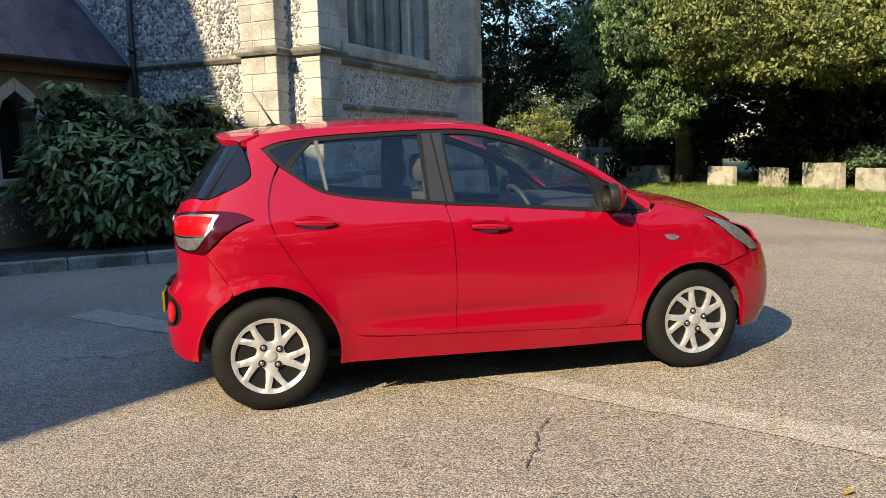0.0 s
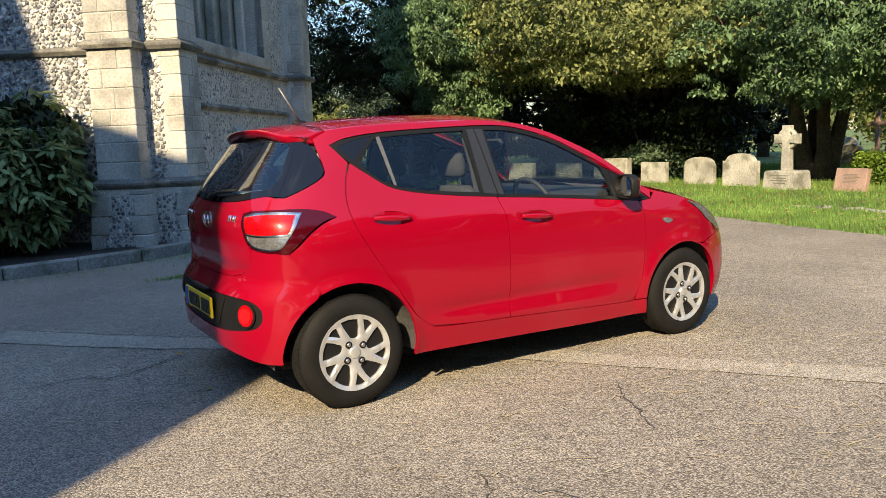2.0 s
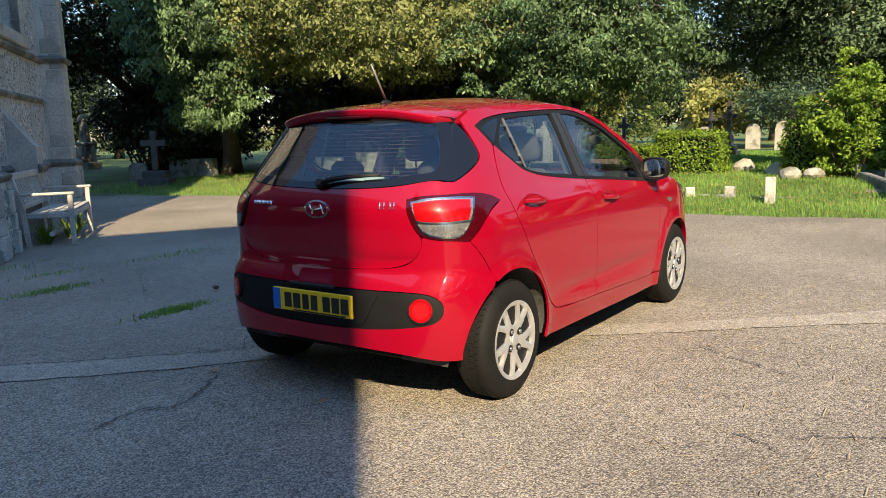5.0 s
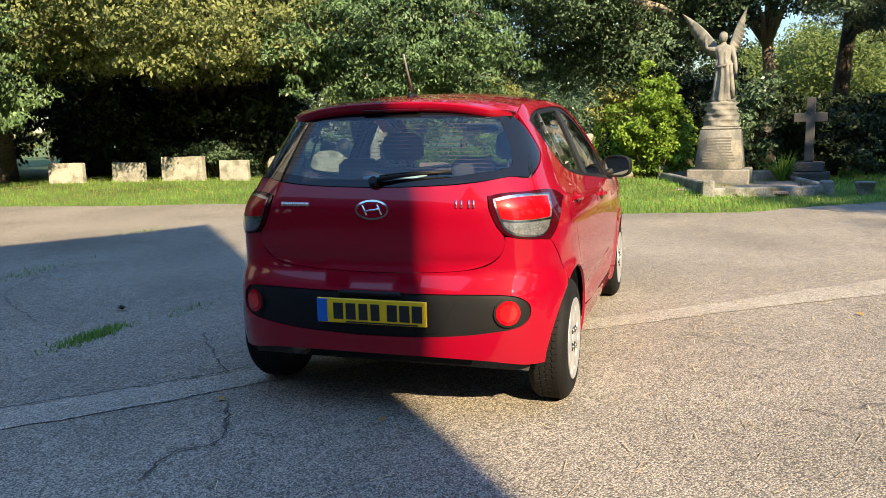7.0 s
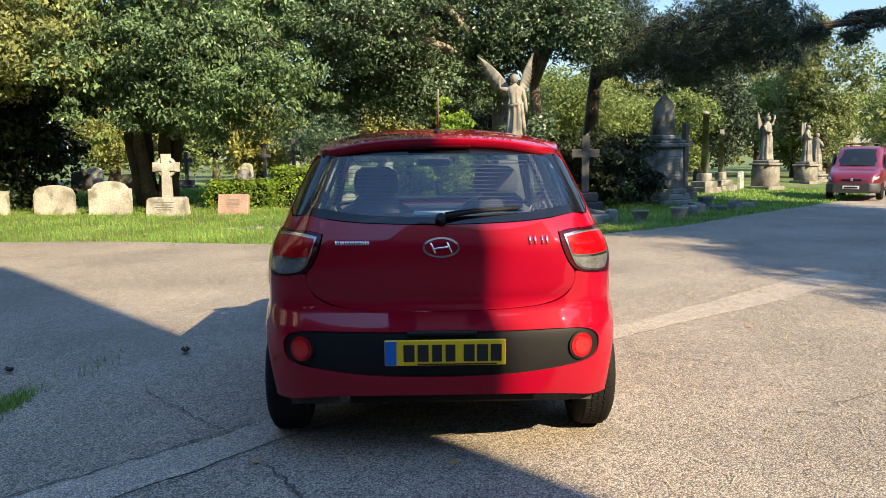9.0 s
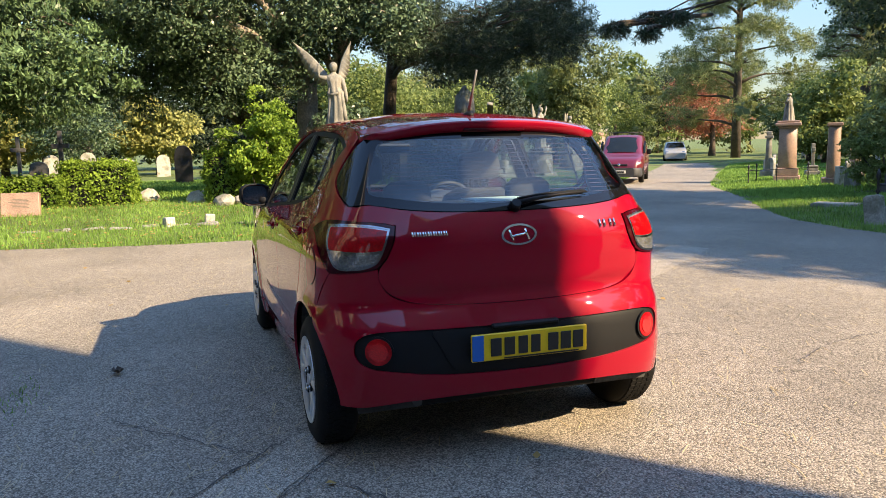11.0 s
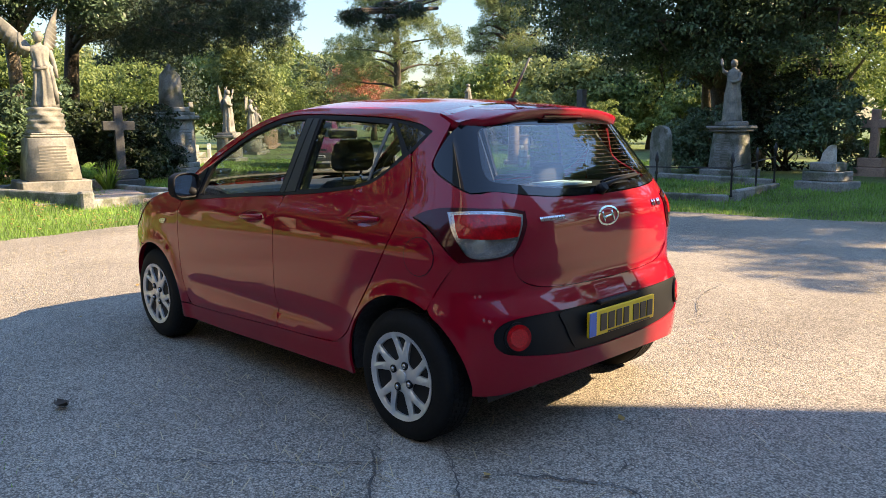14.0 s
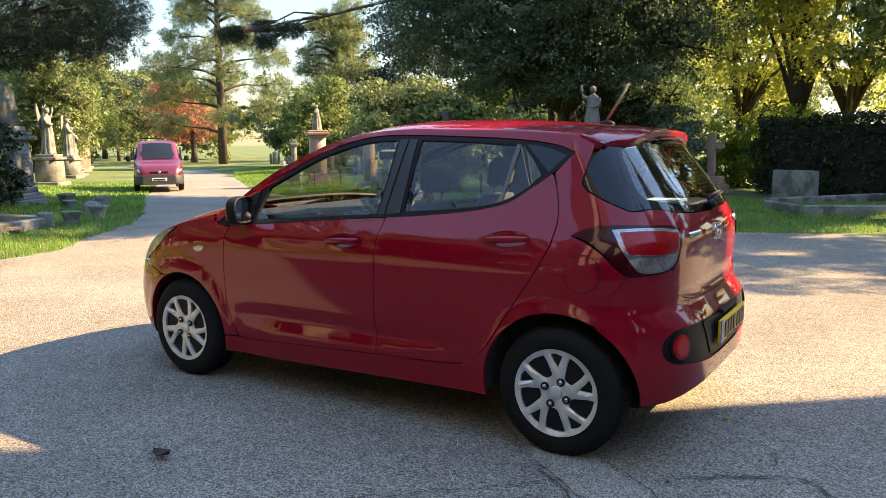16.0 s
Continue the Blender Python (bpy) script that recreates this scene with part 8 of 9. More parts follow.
# backing yews, the dark under the trees put into their leaf colour
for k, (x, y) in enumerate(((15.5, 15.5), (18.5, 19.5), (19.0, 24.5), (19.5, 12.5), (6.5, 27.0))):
    tree("yew_tree", "dark dense yew deep in the shade", (x, y), lobed((x, y, 3.8), (2.9, 2.9, 3.7), 10, rt, zmin=1.0), 8000, .28, SHADE_LEAF, .25, seed=130 + k, zmin=.25, narrow=.4, upper=[(x, y, 9.5, 3.4, 3.4, 3.6)])
pine("pine_tree", "dark pine with drooping boughs over the monuments", (21.5, -5.2),
     [(18.6, -6.6, 3.9, 1.6), (17.4, -5.2, 4.3, 1.6), (16.0, -7.0, 4.5, 1.3), (19.6, -8.2, 4.2, 1.6), (21.5, -7.6, 5.0, 1.8), (18.5, -4.5, 5.6, 2.0), (20.5, -4.2, 6.4, 2.2), (22.5, -5.8, 7.0, 2.2), (17.0, -8.2, 5.2, 1.2), (20.8, -6.0, 4.6, 1.5), (23.5, -9.0, 4.8, 1.6), (19.0, -10.0, 4.5, 1.6), (17.4, -9.3, 4.8, 1.3), (21.5, -11.0, 4.9, 1.7), (15.8, -8.3, 5.0, 1.1)],
     125000, .18, PINE, .2, 31, 8.5, (-.8, -.5))
# the oak's high lobes are out of view, placed to shade drive and monuments
tree("holm_oak", "broad dark evergreen oak above the stone figure", (7.6, -18.6), lobed((7.4, -16.4, 5.2), (4.6, 3.6, 2.9), 22, rt, zmin=3.2) + [(11.5, -15.6, 4.5, 1.7, 1.5, 1.1), (10.8, -14.9, 5.4, 1.7, 1.5, 1.2), (12.3, -16.6, 5.3, 1.6, 1.5, 1.2)], 92000, .11, OAK, .32, seed=41, zmin=2.6, narrow=.45, fork=2.4, stems=2, upper=[(6.2, -17.6, 9.2, 3.6, 3.0, 2.8), (9.6, -17.6, 9.4, 3.4, 3.0, 2.8), (3.6, -17.8, 9.6, 2.8, 2.6, 2.4), (7.5, -18.5, 12, 3.4, 3.2, 2.6), (5.2, -13.8, 8.8, 2.8, 2.6, 1.8), (8.5, -14.0, 9.2, 2.8, 2.6, 2.0), (2.0, -14.2, 9.5, 3.0, 2.8, 2.0)])
pine("pine_tree", "long crooked pine limb reaching over the drive", (9.0, -19.5), [(9.96, -6.78, 3.41, .33), (9.65, -7.3, 3.30, .28), (9.35, -7.7, 3.56, .30), (9.9, -7.5, 3.62, .26), (11.4, -16.6, 6.6, 1.4), (12.0, -18.5, 7.4, 1.6)], 64000, .13, PINE, .13, 42, 7.5, (0, .8), 4.6)

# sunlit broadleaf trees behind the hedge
for k, (x, y, rr, hh, mt) in enumerate(((.6, -19.6, 2.5, 4.2, BROAD_SUN), (-2.4, -18.4, 2.3, 3.8, BROAD_SUN), (3.6, -21.0, 2.6, 4.4, BROAD_SUN), (4.2, -26.0, 3.0, 4.5, BROAD), (-9.5, -21.0, 3.0, 5.6, BROAD), (9.0, -29.0, 3.2, 4.6, BROAD), (1.8, -19.6, 2.0, 6.6, BROAD_SUN), (-1.6, -18.6, 2.0, 6.8, BROAD_SUN))):
    tree("broadleaf_tree", "sunlit broadleaf tree with yellow-green autumn leaves", (x, y), lobed((x, y, hh), (rr, rr, rr * .95), 10, rt, zmin=1.8), 15000 if mt is BROAD_SUN else 16000, .135, mt, .16, seed=50 + k, zmin=.9, narrow=.5, core=.02, per=40)


# high crowns are unseen, placed to throw dappled shade over the drive
for k, (x, y, dx, dy, z) in enumerate(((-6.0, -18.5, -2.0, 1.5, 9.6), (-3.2, -19.0, 2.4, 3.4, 9.8), (-10.5, -17.5, -2.0, 1.0, 9.0), (-5.2, -20.0, .3, 3.0, 10.2))):
    tree("lime_tree", "tall lime tree beside the drive, leaves thinning", (x, y), lobed((x + dx, y + dy, z), (3.3, 3.0, 2.6), 12, rt, zmin=6.5) + [(x + dx * .7, y + dy * .9, 4.3, 2.0, 1.8, 1.7), (x + dx * .1 - 1.4, y + dy * .7, 3.9, 1.8, 1.6, 1.5), (x + 1.5, y + dy * .5, 4.0, 1.8, 1.6, 1.5)], 25000, .21, BROAD, .15, lean=(dx * .6, dy * .6), seed=180 + k, zmin=2.3, narrow=.5, fork=5.5, per=30, core=.03)


def bush(name, label, base, radii, k, n, leaf, material, seed, narrow=.5, category="shrub", z=None, zmin=.12, clump=.22, per=40, group="", shell=.75, droop=.2):
    """A shrub: stems from the ground into a lobed mass of leaves."""
    r = np.random.RandomState(seed)
    z0 = float(lawn_z(*base)) if z is None else z
    t = thing(name, label, category, Matrix.Translation((base[0], base[1], z0)), group)
    lobes = lobed((0, 0, radii[2] * .95), radii, k, r, zmin=.2)
    bm = bmesh.new()
    for lb in lobes:
        add_to(bm, tube([(r.uniform(-.15, .15) * radii[0], r.uniform(-.15, .15) * radii[1], -.05), (lb[0] * .5, lb[1] * .5, lb[2] * .5), (lb[0], lb[1], lb[2])], [.035, .025, .01], 6))
    part("stem", bm, BARK, t)
    p, d = crown_points(lobes, n, r, clump, per, shell, zmin)
    if name == "laurel_bush":
        me = cloud_mesh("foliage", oblong(p, d, r, leaf, narrow), 6)
    else:
        me = cloud_mesh("foliage", leaves(p, d, r, leaf, narrow, droop), 4)
    part("foliage", me, material, t)
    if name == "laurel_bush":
        # added core of darkened leaves, for the shade between the laurel's sprays
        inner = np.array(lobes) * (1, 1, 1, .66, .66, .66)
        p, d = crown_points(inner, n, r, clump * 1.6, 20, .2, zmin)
        part("inner_foliage", cloud_mesh("inner_foliage", leaves(p, d, r, leaf, .5, droop), 4), SHADE_LEAF, t, "inner leaves coloured dark as the shade inside the bush")
    return t


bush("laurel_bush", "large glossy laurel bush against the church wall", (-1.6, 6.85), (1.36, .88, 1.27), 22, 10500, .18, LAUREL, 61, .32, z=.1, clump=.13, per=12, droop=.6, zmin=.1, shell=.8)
bush("privet_bush", "loose light green bush beside the angel", (13.75, -.35), (.75, .85, 1.0), 12, 11000, .10, PRIVET, 63, .5, clump=.17)
bush("privet_bush", "tall sprouting light green bush beside the angel", (13.6, -.6), (.7, .8, 1.35), 8, 12000, .085, PRIVET, 64, .5, clump=.17)
# shrubs by the cross, some with shade put into their leaf colour
bush("shrub", "dark shrub behind the stone cross", (15.3, -4.2), (1.2, 1.4, 1.1), 10, 16000, .11, SHADE_LEAF, 65, .45)
bush("shrub", "dark shrub behind the stone cross", (15.6, -2.6), (1.1, 1.1, 1.15), 9, 9000, .12, OAK, 72, .45)
bush("shrub", "dark shrub behind the stone cross", (16.3, -5.2), (.9, .9, .9), 8, 9000, .10, SHADE_LEAF, 66, .45)
bush("shrub", "dark bush beside the stone figure", (6.6, -14.8), (1.0, 1.0, .95), 10, 12000, .11, OAK, 67, .45)
bush("shrub", "dark bush beside the stone figure", (4.0, -15.6), (1.2, 1.0, 1.05), 10, 14000, .11, OAK, 68, .45)
for k, (x, y, rx, h) in enumerate(((5.4, -16.4, 1.5, 1.5),)):
    bush("shrub", "dark bush behind the stone figure", (x, y), (rx, 1.1, h), 9, 9000, .12, SHADE_LEAF, 240 + k, .45, clump=.3, per=30, zmin=.03, shell=.6)
bush("shrub", "green bushes among the graves", (10.2, -14.2), (1.3, .9, .75), 10, 12000, .10, BROAD, 69, .45)
bush("shrub", "green bushes among the graves", (12.6, -18.5), (1.4, 1.2, 1.1), 10, 10000, .13, BROAD, 70, .45)
bush("shrub", "yellow-green bush beyond the graves", (13.5, -26.5), (2.0, 2.0, 1.6), 10, 9000, .2, BROAD, 71, .45)


# added bushes in near-black leaves fill the shade below the crowns
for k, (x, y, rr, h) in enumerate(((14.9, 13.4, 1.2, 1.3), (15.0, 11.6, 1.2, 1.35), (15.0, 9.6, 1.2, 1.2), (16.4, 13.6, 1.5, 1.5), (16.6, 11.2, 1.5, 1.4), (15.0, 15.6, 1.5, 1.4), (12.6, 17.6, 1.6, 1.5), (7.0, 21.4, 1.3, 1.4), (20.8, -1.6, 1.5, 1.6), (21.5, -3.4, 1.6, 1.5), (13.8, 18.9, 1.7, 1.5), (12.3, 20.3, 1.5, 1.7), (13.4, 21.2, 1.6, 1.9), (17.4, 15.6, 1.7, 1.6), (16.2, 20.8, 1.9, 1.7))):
    bush("holly_bush", "dense added shrub coloured dark to fill the shade under the trees", (x, y), (rr, rr, h), 9, 5200, .16, SHADE_LEAF, 160 + k, .5, zmin=.02, clump=.4, per=24, shell=.5)
bush("elder_bush", "thin dark bush under the trees behind the gravestones", (14.0, 10.6), (.7, 1.2, .55), 8, 3500, .10, OAK, 171, .45)
bush("elder_bush", "thin dark bush under the trees behind the gravestones", (14.2, 12.4), (.6, .9, .5), 7, 2500, .10, OAK, 172, .45)


def hedge(name, label, x, y, sx, sy, h, rz, n, leaf, material, seed):
    """A clipped hedge: leaves thick over a box with soft corners."""
    r = np.random.RandomState(seed)
    t = thing(name, label, "hedge", pose(x, y, float(lawn_z(x, y)) - .02, 0, 0, rz))
    c = (np.array((sx, sy, h)) / 2)
    k = n // 8
    d = r.uniform(-1, 1, (k, 3))
    face = r.randint(0, 5, k)
    for i, (ax, sg) in enumerate(((0, 1), (0, -1), (1, 1), (1, -1), (2, 1))):
        d[face == i, ax] = sg * (1 - np.abs(r.normal(0, .06, (face == i).sum())))
    soft = np.max(np.abs(d), 1)[:, None] * (1 - .05 * (np.abs(d).sum(1)[:, None] - 1).clip(0))
    p = np.repeat(d / np.max(np.abs(d), 1)[:, None] * soft * c * (1 + .05 * np.sin(d * 7).sum(1)[:, None]) + (0, 0, h / 2), 8, 0) + r.normal(0, .05, (k * 8, 3))
    o = np.repeat(d / np.linalg.norm(d, axis=1)[:, None], 8, 0)
    ok = p[:, 2] > .03
    part("foliage", cloud_mesh("foliage", leaves(p[ok], o[ok], r, leaf, .5), 4), material, t)
    bm = bmesh.new()
    for i in range(max(3, int(sx / .5))):
        xx = -sx / 2 + (i + .5) * sx / max(3, int(sx / .5))
        add_to(bm, tube([(xx, 0, -.05), (xx + r.uniform(-.1, .1), 0, h * .5), (xx, r.uniform(-.1, .1), h * .85)], [.03, .02, .01], 6))
    part("stem", bm, BARK, t)
    # solid near-black box: the shade inside the hedge put into its colour
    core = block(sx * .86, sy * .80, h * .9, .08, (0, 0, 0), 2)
    part("hedge_core", core, mat("hedge_inner_shade", (.012, .014, .008), rough=1, bump=.6, bscale=20, depth=.03), t)
    return t


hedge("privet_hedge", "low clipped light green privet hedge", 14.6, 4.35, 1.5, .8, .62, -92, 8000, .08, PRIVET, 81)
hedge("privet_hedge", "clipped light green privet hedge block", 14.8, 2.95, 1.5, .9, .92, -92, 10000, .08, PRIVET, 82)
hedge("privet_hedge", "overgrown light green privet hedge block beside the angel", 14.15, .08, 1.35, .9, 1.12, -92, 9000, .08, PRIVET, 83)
hedge("yew_hedge", "tall dark clipped hedge behind the graves", -.5, -14.9, 5.6, 1.1, 1.75, -24, 26000, .09, SHADE_LEAF, 84)
bush("shrub", "sunlit yellow-green bush behind the brown cross", (3.2, -18.6), (1.3, 1.0, 1.15), 10, 12000, .10, PRIVET, 86, .45)
bush("shrub", "sunlit yellow-green bush behind the brown cross", (1.6, -19.2), (1.3, 1.0, 1.3), 10, 12000, .10, PRIVET, 87, .45)

# strap-leaved plant by the angel, fern tuft by the bench
def straps(name, label, x, y, n, length, seed, z=None, material=None):
    r = np.random.RandomState(seed)
    t = thing(name, label, "plant", Matrix.Translation((x, y, float(lawn_z(x, y)) if z is None else z)))
    v = []
    for k in range(n):
        a, out, L = r.uniform(0, 6.28), r.uniform(.3, 1), length * r.uniform(.6, 1.1)
        d = np.array((math.cos(a), math.sin(a), 0))
        s = np.array((-math.sin(a), math.cos(a), 0)) * .016
        prev = None
        for i in range(5):
            q = i / 4
            c = d * (L * out * .75 * q + .05) + np.array((0, 0, L * (1.15 * q - .75 * out * q * q)))
            w = s * (1 - .85 * q)
            if prev is not None:
                v += [prev[0], prev[1], c + w, c - w]
            prev = (c - w, c + w)
    part("blade", cloud_mesh("blade", np.array(v), 4), material or PRIVET, t)


straps("iris_clump", "clump of long strap-like green leaves beside the plot", 13.2, -3.05, 130, .72, 91)
straps("fern_clump", "dark green fern tuft under the bench", 2.55, 7.6, 90, .42, 92, 0)
straps("fern_clump", "dark green fern tuft beside the buttress", 2.0, 7.25, 70, .34, 93, 0)

# far trees round the cemetery
def far_tree(name, label, x, y, rx, rz_, z, n, leaf, material, seed, trunk=.25):
    r = np.random.RandomState(seed)
    return tree(name, label, (x, y), lobed((x, y, z), (rx, rx, rz_), 12, r, zmin=1.0), n, leaf, material, trunk, seed=seed, zmin=.5, core=.04, clump=rx * .22, limbs=False, fork=max(1.2, z * .7), per=40)


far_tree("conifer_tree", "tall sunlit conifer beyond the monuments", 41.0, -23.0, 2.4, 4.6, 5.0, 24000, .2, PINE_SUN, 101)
def layered(name, label, x, y, height, spread, n, needle, material, seed, low=.35):
    """A pine with loose storeys of boughs."""
    r = np.random.RandomState(seed)
    boughs = []
    for k in range(34):
        q = low + (1 - low) * (k / 33)
        a, d = k * 2.4 + r.uniform(-.4, .4), spread * (1.05 - q) * r.uniform(.6, 1.2) + .2 * spread
        boughs.append((x + d * math.cos(a), y + d * math.sin(a), height * (q + r.uniform(-.05, .03)), spread * r.uniform(.22, .38)))
    return pine(name, label, (x, y), boughs, n, needle, material, .3, seed, height * .98)


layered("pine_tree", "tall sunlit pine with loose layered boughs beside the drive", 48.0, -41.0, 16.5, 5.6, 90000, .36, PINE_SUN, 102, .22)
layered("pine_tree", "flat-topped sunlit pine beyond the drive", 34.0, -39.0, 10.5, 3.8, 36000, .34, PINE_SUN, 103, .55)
far_tree("pine_tree", "dark pine beyond the drive", 28.0, -40.0, 4.2, 3.4, 5.6, 20000, .24, PINE, 104)
far_tree("maple_tree", "thin red autumn tree beyond the drive", 58.0, -46.5, 4.4, 3.2, 4.6, 9000, .24, RED_LEAF, 105)
far_tree("broadleaf_tree", "pale green tree at the end of the drive", 84.0, -55.0, 7.0, 5.5, 6.5, 12000, .6, BROAD, 106)
far_tree("broadleaf_tree", "olive tree at the end of the drive", 96.0, -70.0, 9.0, 6.0, 7.0, 12000, .7, PINE_SUN, 107)
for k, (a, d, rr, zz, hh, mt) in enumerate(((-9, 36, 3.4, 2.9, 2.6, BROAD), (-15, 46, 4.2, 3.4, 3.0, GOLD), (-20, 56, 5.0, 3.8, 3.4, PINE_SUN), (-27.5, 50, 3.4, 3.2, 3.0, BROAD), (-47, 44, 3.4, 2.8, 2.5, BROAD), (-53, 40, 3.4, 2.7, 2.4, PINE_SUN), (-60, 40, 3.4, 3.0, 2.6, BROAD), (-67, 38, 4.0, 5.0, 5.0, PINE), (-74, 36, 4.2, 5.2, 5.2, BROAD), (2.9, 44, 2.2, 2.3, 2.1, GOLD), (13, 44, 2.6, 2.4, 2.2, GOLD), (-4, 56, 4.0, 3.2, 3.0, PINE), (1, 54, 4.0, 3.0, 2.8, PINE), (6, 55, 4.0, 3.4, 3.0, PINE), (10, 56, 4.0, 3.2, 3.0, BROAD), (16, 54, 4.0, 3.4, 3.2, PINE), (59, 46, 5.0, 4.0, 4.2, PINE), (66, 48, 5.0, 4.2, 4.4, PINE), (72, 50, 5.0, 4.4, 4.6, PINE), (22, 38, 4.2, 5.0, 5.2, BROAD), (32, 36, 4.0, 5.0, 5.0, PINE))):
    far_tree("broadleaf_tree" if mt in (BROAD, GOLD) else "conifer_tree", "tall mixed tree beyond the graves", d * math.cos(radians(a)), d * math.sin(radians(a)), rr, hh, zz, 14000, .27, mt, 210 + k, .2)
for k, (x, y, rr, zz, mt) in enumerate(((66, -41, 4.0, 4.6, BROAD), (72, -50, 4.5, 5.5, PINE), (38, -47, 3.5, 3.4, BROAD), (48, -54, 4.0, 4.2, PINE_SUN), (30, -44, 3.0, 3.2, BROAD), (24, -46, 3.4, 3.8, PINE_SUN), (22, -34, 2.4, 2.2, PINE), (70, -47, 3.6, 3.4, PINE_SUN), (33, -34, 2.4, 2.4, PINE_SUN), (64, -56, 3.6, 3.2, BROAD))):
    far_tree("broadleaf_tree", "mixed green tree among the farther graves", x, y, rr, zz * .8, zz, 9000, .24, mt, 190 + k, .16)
far_tree("golden_tree", "golden autumn tree beyond the yews", 34.0, 15.0, 2.6, 2.2, 2.6, 14000, .16, GOLD, 108)
far_tree("evergreen_tree", "dark green tree beyond the lawn", 40.0, 5.6, 2.8, 2.2, 2.8, 14000, .16, OAK, 109)
far_tree("golden_tree", "golden autumn tree behind the church", 14.5, 34.0, 1.8, 1.8, 2.2, 9000, .16, GOLD, 110)
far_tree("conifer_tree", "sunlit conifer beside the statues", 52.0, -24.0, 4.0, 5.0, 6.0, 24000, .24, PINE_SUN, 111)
far_tree("conifer_tree", "dark conifer beside the statues", 37.0, -14.5, 3.0, 4.2, 4.6, 18000, .22, PINE, 112)
far_tree("broadleaf_tree", "yellow-green tree behind the dark shrubs", 31.0, -6.0, 3.6, 2.4, 3.0, 22000, .17, BROAD, 113)
far_tree("broadleaf_tree", "yellow-green tree behind the obelisk", 33.0, -11.0, 3.0, 2.2, 2.6, 16000, .17, BROAD, 114)
rw = np.random.RandomState(5)
woods, p, o = [], [], []
for a in np.arange(-96, 124, 1.5):
    d = rw.uniform(52, 95)
    h = d * rw.uniform(.06, .12)
    woods += [(d * math.cos(radians(a)), d * math.sin(radians(a)), h * .5, d * .05, d * .05, h * .6)]
behind = [(60 * math.cos(radians(a)), 60 * math.sin(radians(a)), 4, 5, 5, 4.5) for a in np.arange(126, 264, 5)]
for lobes, n, per in ((woods, 40000, 50), (behind, 6000, 30)):
    q, e = crown_points(lobes, n, rw, 1.2, per, .55, .0)
    p.append(leaves(q, e, rw, .62 if lobes is woods else 1.6, .6))
p = np.concatenate(p)
part("far_woods", cloud_mesh("far_woods", p, 4), leaf_mat("far_leaves", (.05, .07, .022), (.22, .24, .085)))
tagged(bpy.data.objects["far_woods"], "distant mixed autumn woodland round the cemetery", "woodland", kind="stuff")

# grass blades on the lawn beside the yard
def blades(name, label, pts, r, lo, hi, width, material):
    n = len(pts)
    z = lawn_z(pts[:, 0], pts[:, 1]) - .005
    h = r.uniform(lo, hi, n)
    a = r.uniform(0, 6.28, n)
    lean = r.uniform(.1, .7, n) * h
    base = np.column_stack([pts, z])
    s = np.column_stack([-np.sin(a), np.cos(a), np.zeros(n)]) * width
    tip = base + np.column_stack([np.cos(a) * lean, np.sin(a) * lean, h])
    v = np.stack([base - s, base + s, tip], 1).reshape(-1, 3)
    ob = part(name, cloud_mesh(name, v, 3), material)
    return tagged(ob, label, "grass", kind="stuff")


rgb_ = np.random.RandomState(9)
cand = np.column_stack([rgb_.uniform(7.8, 17, 190000), rgb_.uniform(-7, 17, 190000)])
dens = np.exp(-np.maximum(0, np.hypot(cand[:, 0] + 1, cand[:, 1]) - 11) / 6)
cand = cand[rgb_.uniform(0, 1, len(cand)) < dens]
cand = cand[~within(cand, yard - (.06, 0))]
blades("lawn_grass", "rough green autumn grass east of the yard", cand, rgb_, .03, .11, .0055, GRASS)
cand = np.column_stack([rgb_.uniform(-3, 11, 70000), rgb_.uniform(-13, -6.8, 70000)])
cand = cand[~within(cand, yard + (0, .05))]
blades("lawn_grass", "rough green autumn grass south of the drive", cand, rgb_, .03, .10, .006, GRASS)
cand = np.column_stack([rgb_.uniform(13, 30, 40000), rgb_.uniform(-18, -4, 40000)])
cand = cand[~within(cand, yard)]
blades("lawn_grass", "green grass beside the drive", cand, rgb_, .04, .12, .016, GRASS)
q = rgb_.uniform(0, 1, 60000)
cand = np.column_stack([11 + 24 * q + rgb_.uniform(-1, 1, 60000), -11.5 - 17.5 * q - 9 * rgb_.uniform(0, 1, 60000)**1.6])
cand = cand[~within(cand, yard)]
blades("lawn_grass", "green grass under the monuments beyond the drive", cand, rgb_, .05, .14, .018, GRASS)
cand = np.column_stack([rgb_.uniform(16, 34, 50000), rgb_.uniform(-3, 13, 50000)])
blades("lawn_grass", "green grass of the lawn behind the hedges", cand, rgb_, .05, .13, .02, GRASS)
# weeds in the yard
for x, y, rad, n in ((.34, 4.07, .20, 900), (1.16, 2.2, .2, 120), (2.15, 4.81, .35, 300), (.36, 2.38, .16, 1500), (4.98, 5.8, .3, 240), (.74, 4.9, .2, 160), (-.6, 5.2, .5, 300), (.5, 5.75, .5, 300), (-2.0, 4.9, .5, 200)):
    r = np.random.RandomState(int(x * 100) % 97)
    pts = np.column_stack([x + r.normal(0, rad, n), y + r.normal(0, rad * .3, n)])
    ob = blades("weed_patch", "flat green weed tuft growing from the tarmac", pts, r, .015, .06, .005, GRASS)
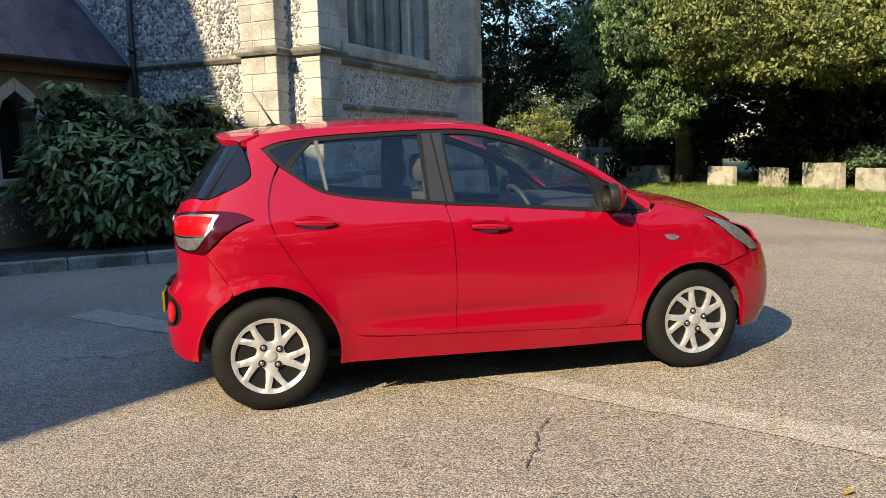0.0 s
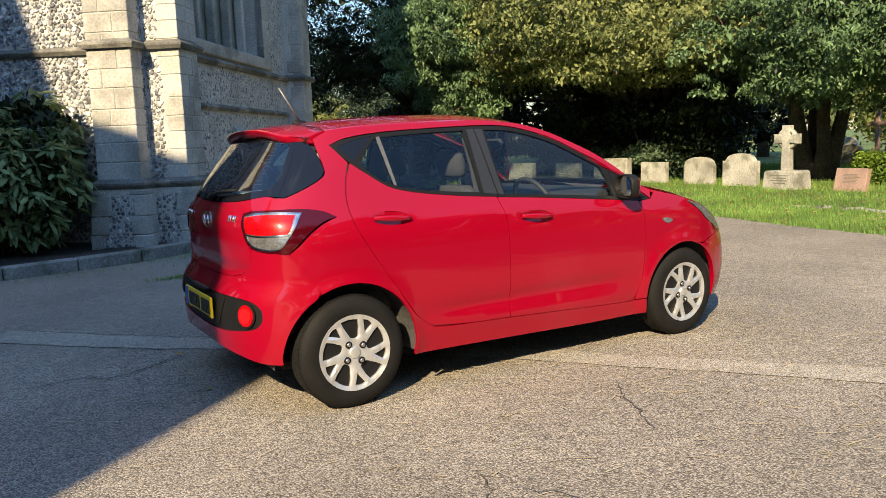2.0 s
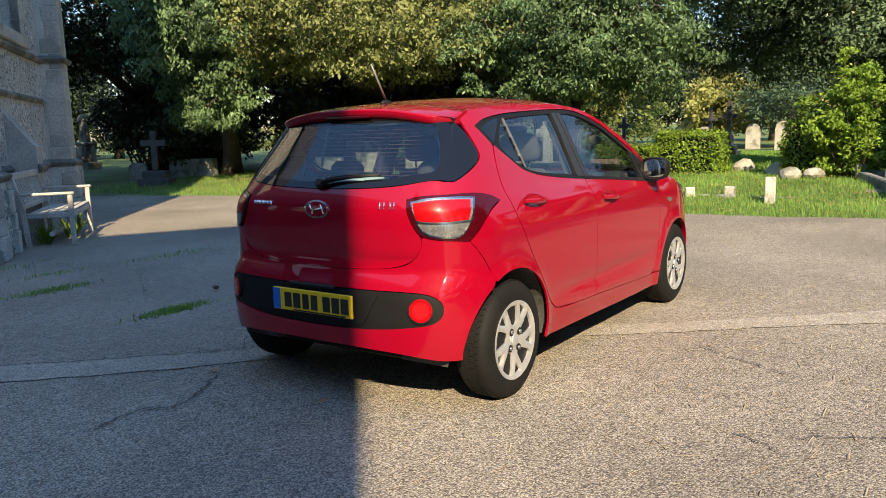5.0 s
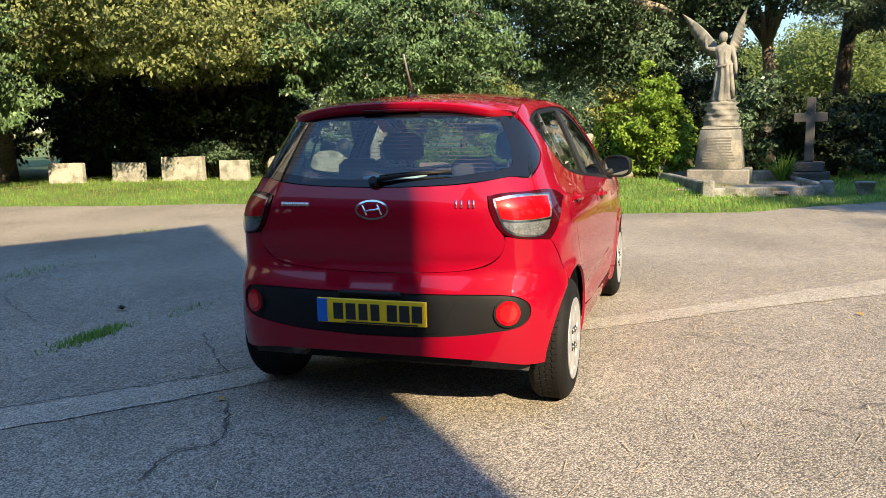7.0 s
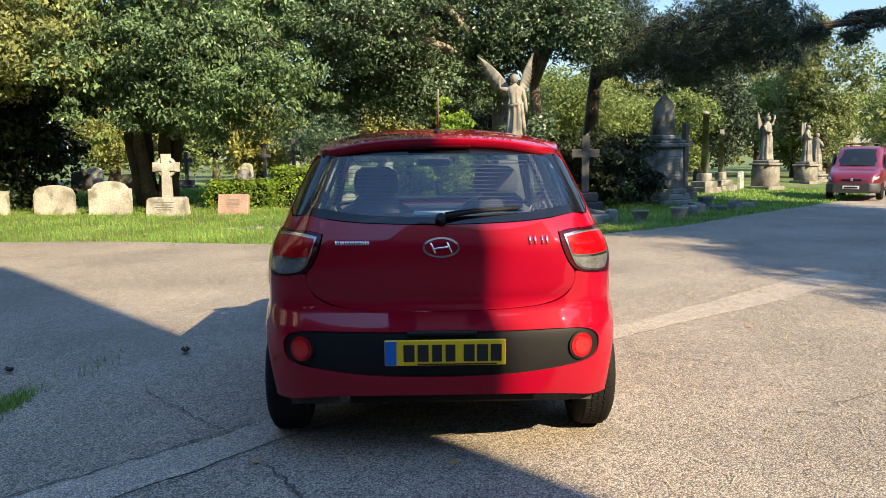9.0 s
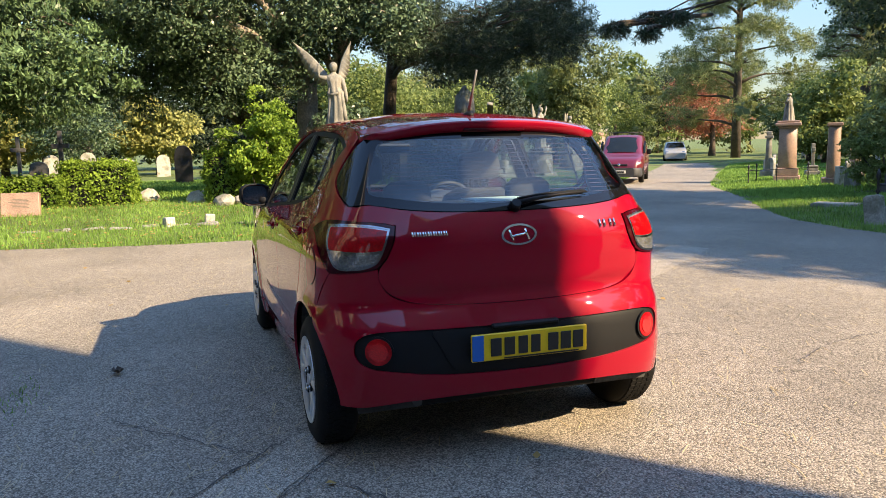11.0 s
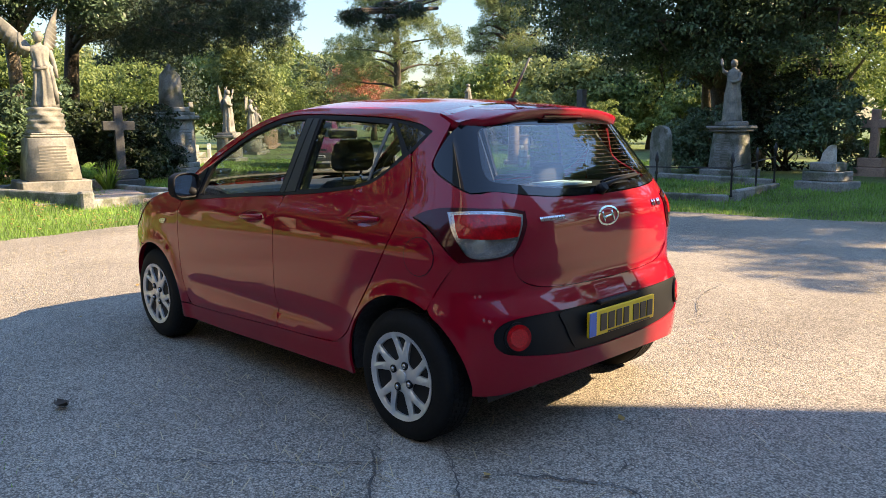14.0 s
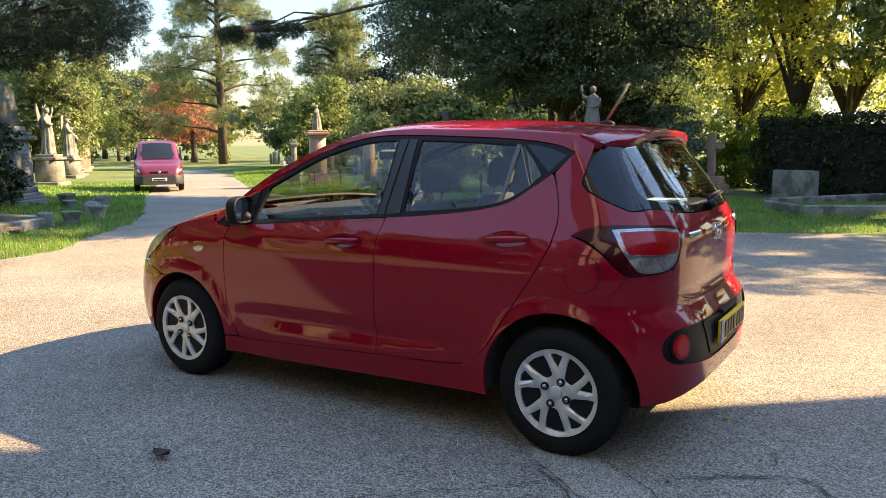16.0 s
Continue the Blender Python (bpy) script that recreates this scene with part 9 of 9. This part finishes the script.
# straw and needles strewn on the tarmac
r = np.random.RandomState(14)
n = 21000
pts = np.column_stack([r.uniform(-3.5, 9.5, n), r.uniform(-8, 7, n)])
pts = pts[r.uniform(0, 1, n) < np.clip(.62 - .14 * (pts[:, 1] - .4 * pts[:, 0]), .05, 1)]
n = len(pts)
pts = pts[(r.uniform(0, 1, n) < .35 + .65 * (np.sin(pts[:, 0] * 1.3 + pts[:, 1] * .8) > .1)) & within(pts, yard)]
n = len(pts)
a = r.normal(-.35, .5, n)
L = r.uniform(.03, .12, n)
d = np.column_stack([np.cos(a), np.sin(a), np.zeros(n)]) * L[:, None] / 2
s = np.column_stack([-np.sin(a), np.cos(a), np.zeros(n)]) * .0019
c = np.column_stack([pts, yard_z(pts[:, 0], pts[:, 1]) + .007 + r.uniform(0, .003, n)])
straw = part("straw", cloud_mesh("straw", np.stack([c - d - s, c + d - s, c + d + s, c - d + s], 1).reshape(-1, 3), 4), leaf_mat("straw_stalks", (.25, .19, .10), (.62, .52, .32), .7, .1))
tagged(straw, "thin dry pine needles and straw strewn on the tarmac", "straw", kind="stuff")
# fallen leaves
n = 5200
pts = np.column_stack([r.uniform(8.2, 16, n), r.uniform(-4, 16, n)])
pts = np.concatenate([pts, np.column_stack([r.uniform(-3, 9, 260), r.uniform(-7, 6, 260)])])
pts = pts[~within(pts, yard) | (r.uniform(0, 1, len(pts)) < .16)]
zz = np.where(within(pts, yard), .012, lawn_z(pts[:, 0], pts[:, 1]) + .05)
up = np.tile(np.array((0, 0, 1.0)), (len(pts), 1))
ob = part("fallen_leaves", cloud_mesh("fallen_leaves", leaves(np.column_stack([pts, zz]), up, r, .055, .7, flat=2.5), 4), LITTER)
tagged(ob, "yellow and brown fallen leaves on grass and tarmac", "leaves", kind="stuff")

# two dry curled leaves lying apart on the tarmac
for x, y, turn, size in ((1.47, 1.73, 20, .085), (1.03, 2.70, 70, .075)):
    curl = thing("dead_leaf", "dark curled dead leaf lying on the tarmac", "leaf", pose(x, y, float(yard_z(x, y)) + .006, 0, 0, turn), "dead leaves on the yard")
    rows = []
    for i in range(7):
        q = i / 6
        w = size * .42 * math.sin(math.pi * (.08 + .84 * q))
        rows.append([(size * (q - .5), w * v, .006 + .018 * abs(v)**1.5 + .014 * (2 * q - 1)**2) for v in (-1, -.5, 0, .5, 1)])
    part("blade", loft(rows, close=False, cap=False), DEAD_LEAF, curl)
    part("stalk", tube([(size * .48, 0, .02), (size * .75, .006, .012)], .0018, 5), DEAD_LEAF, curl)
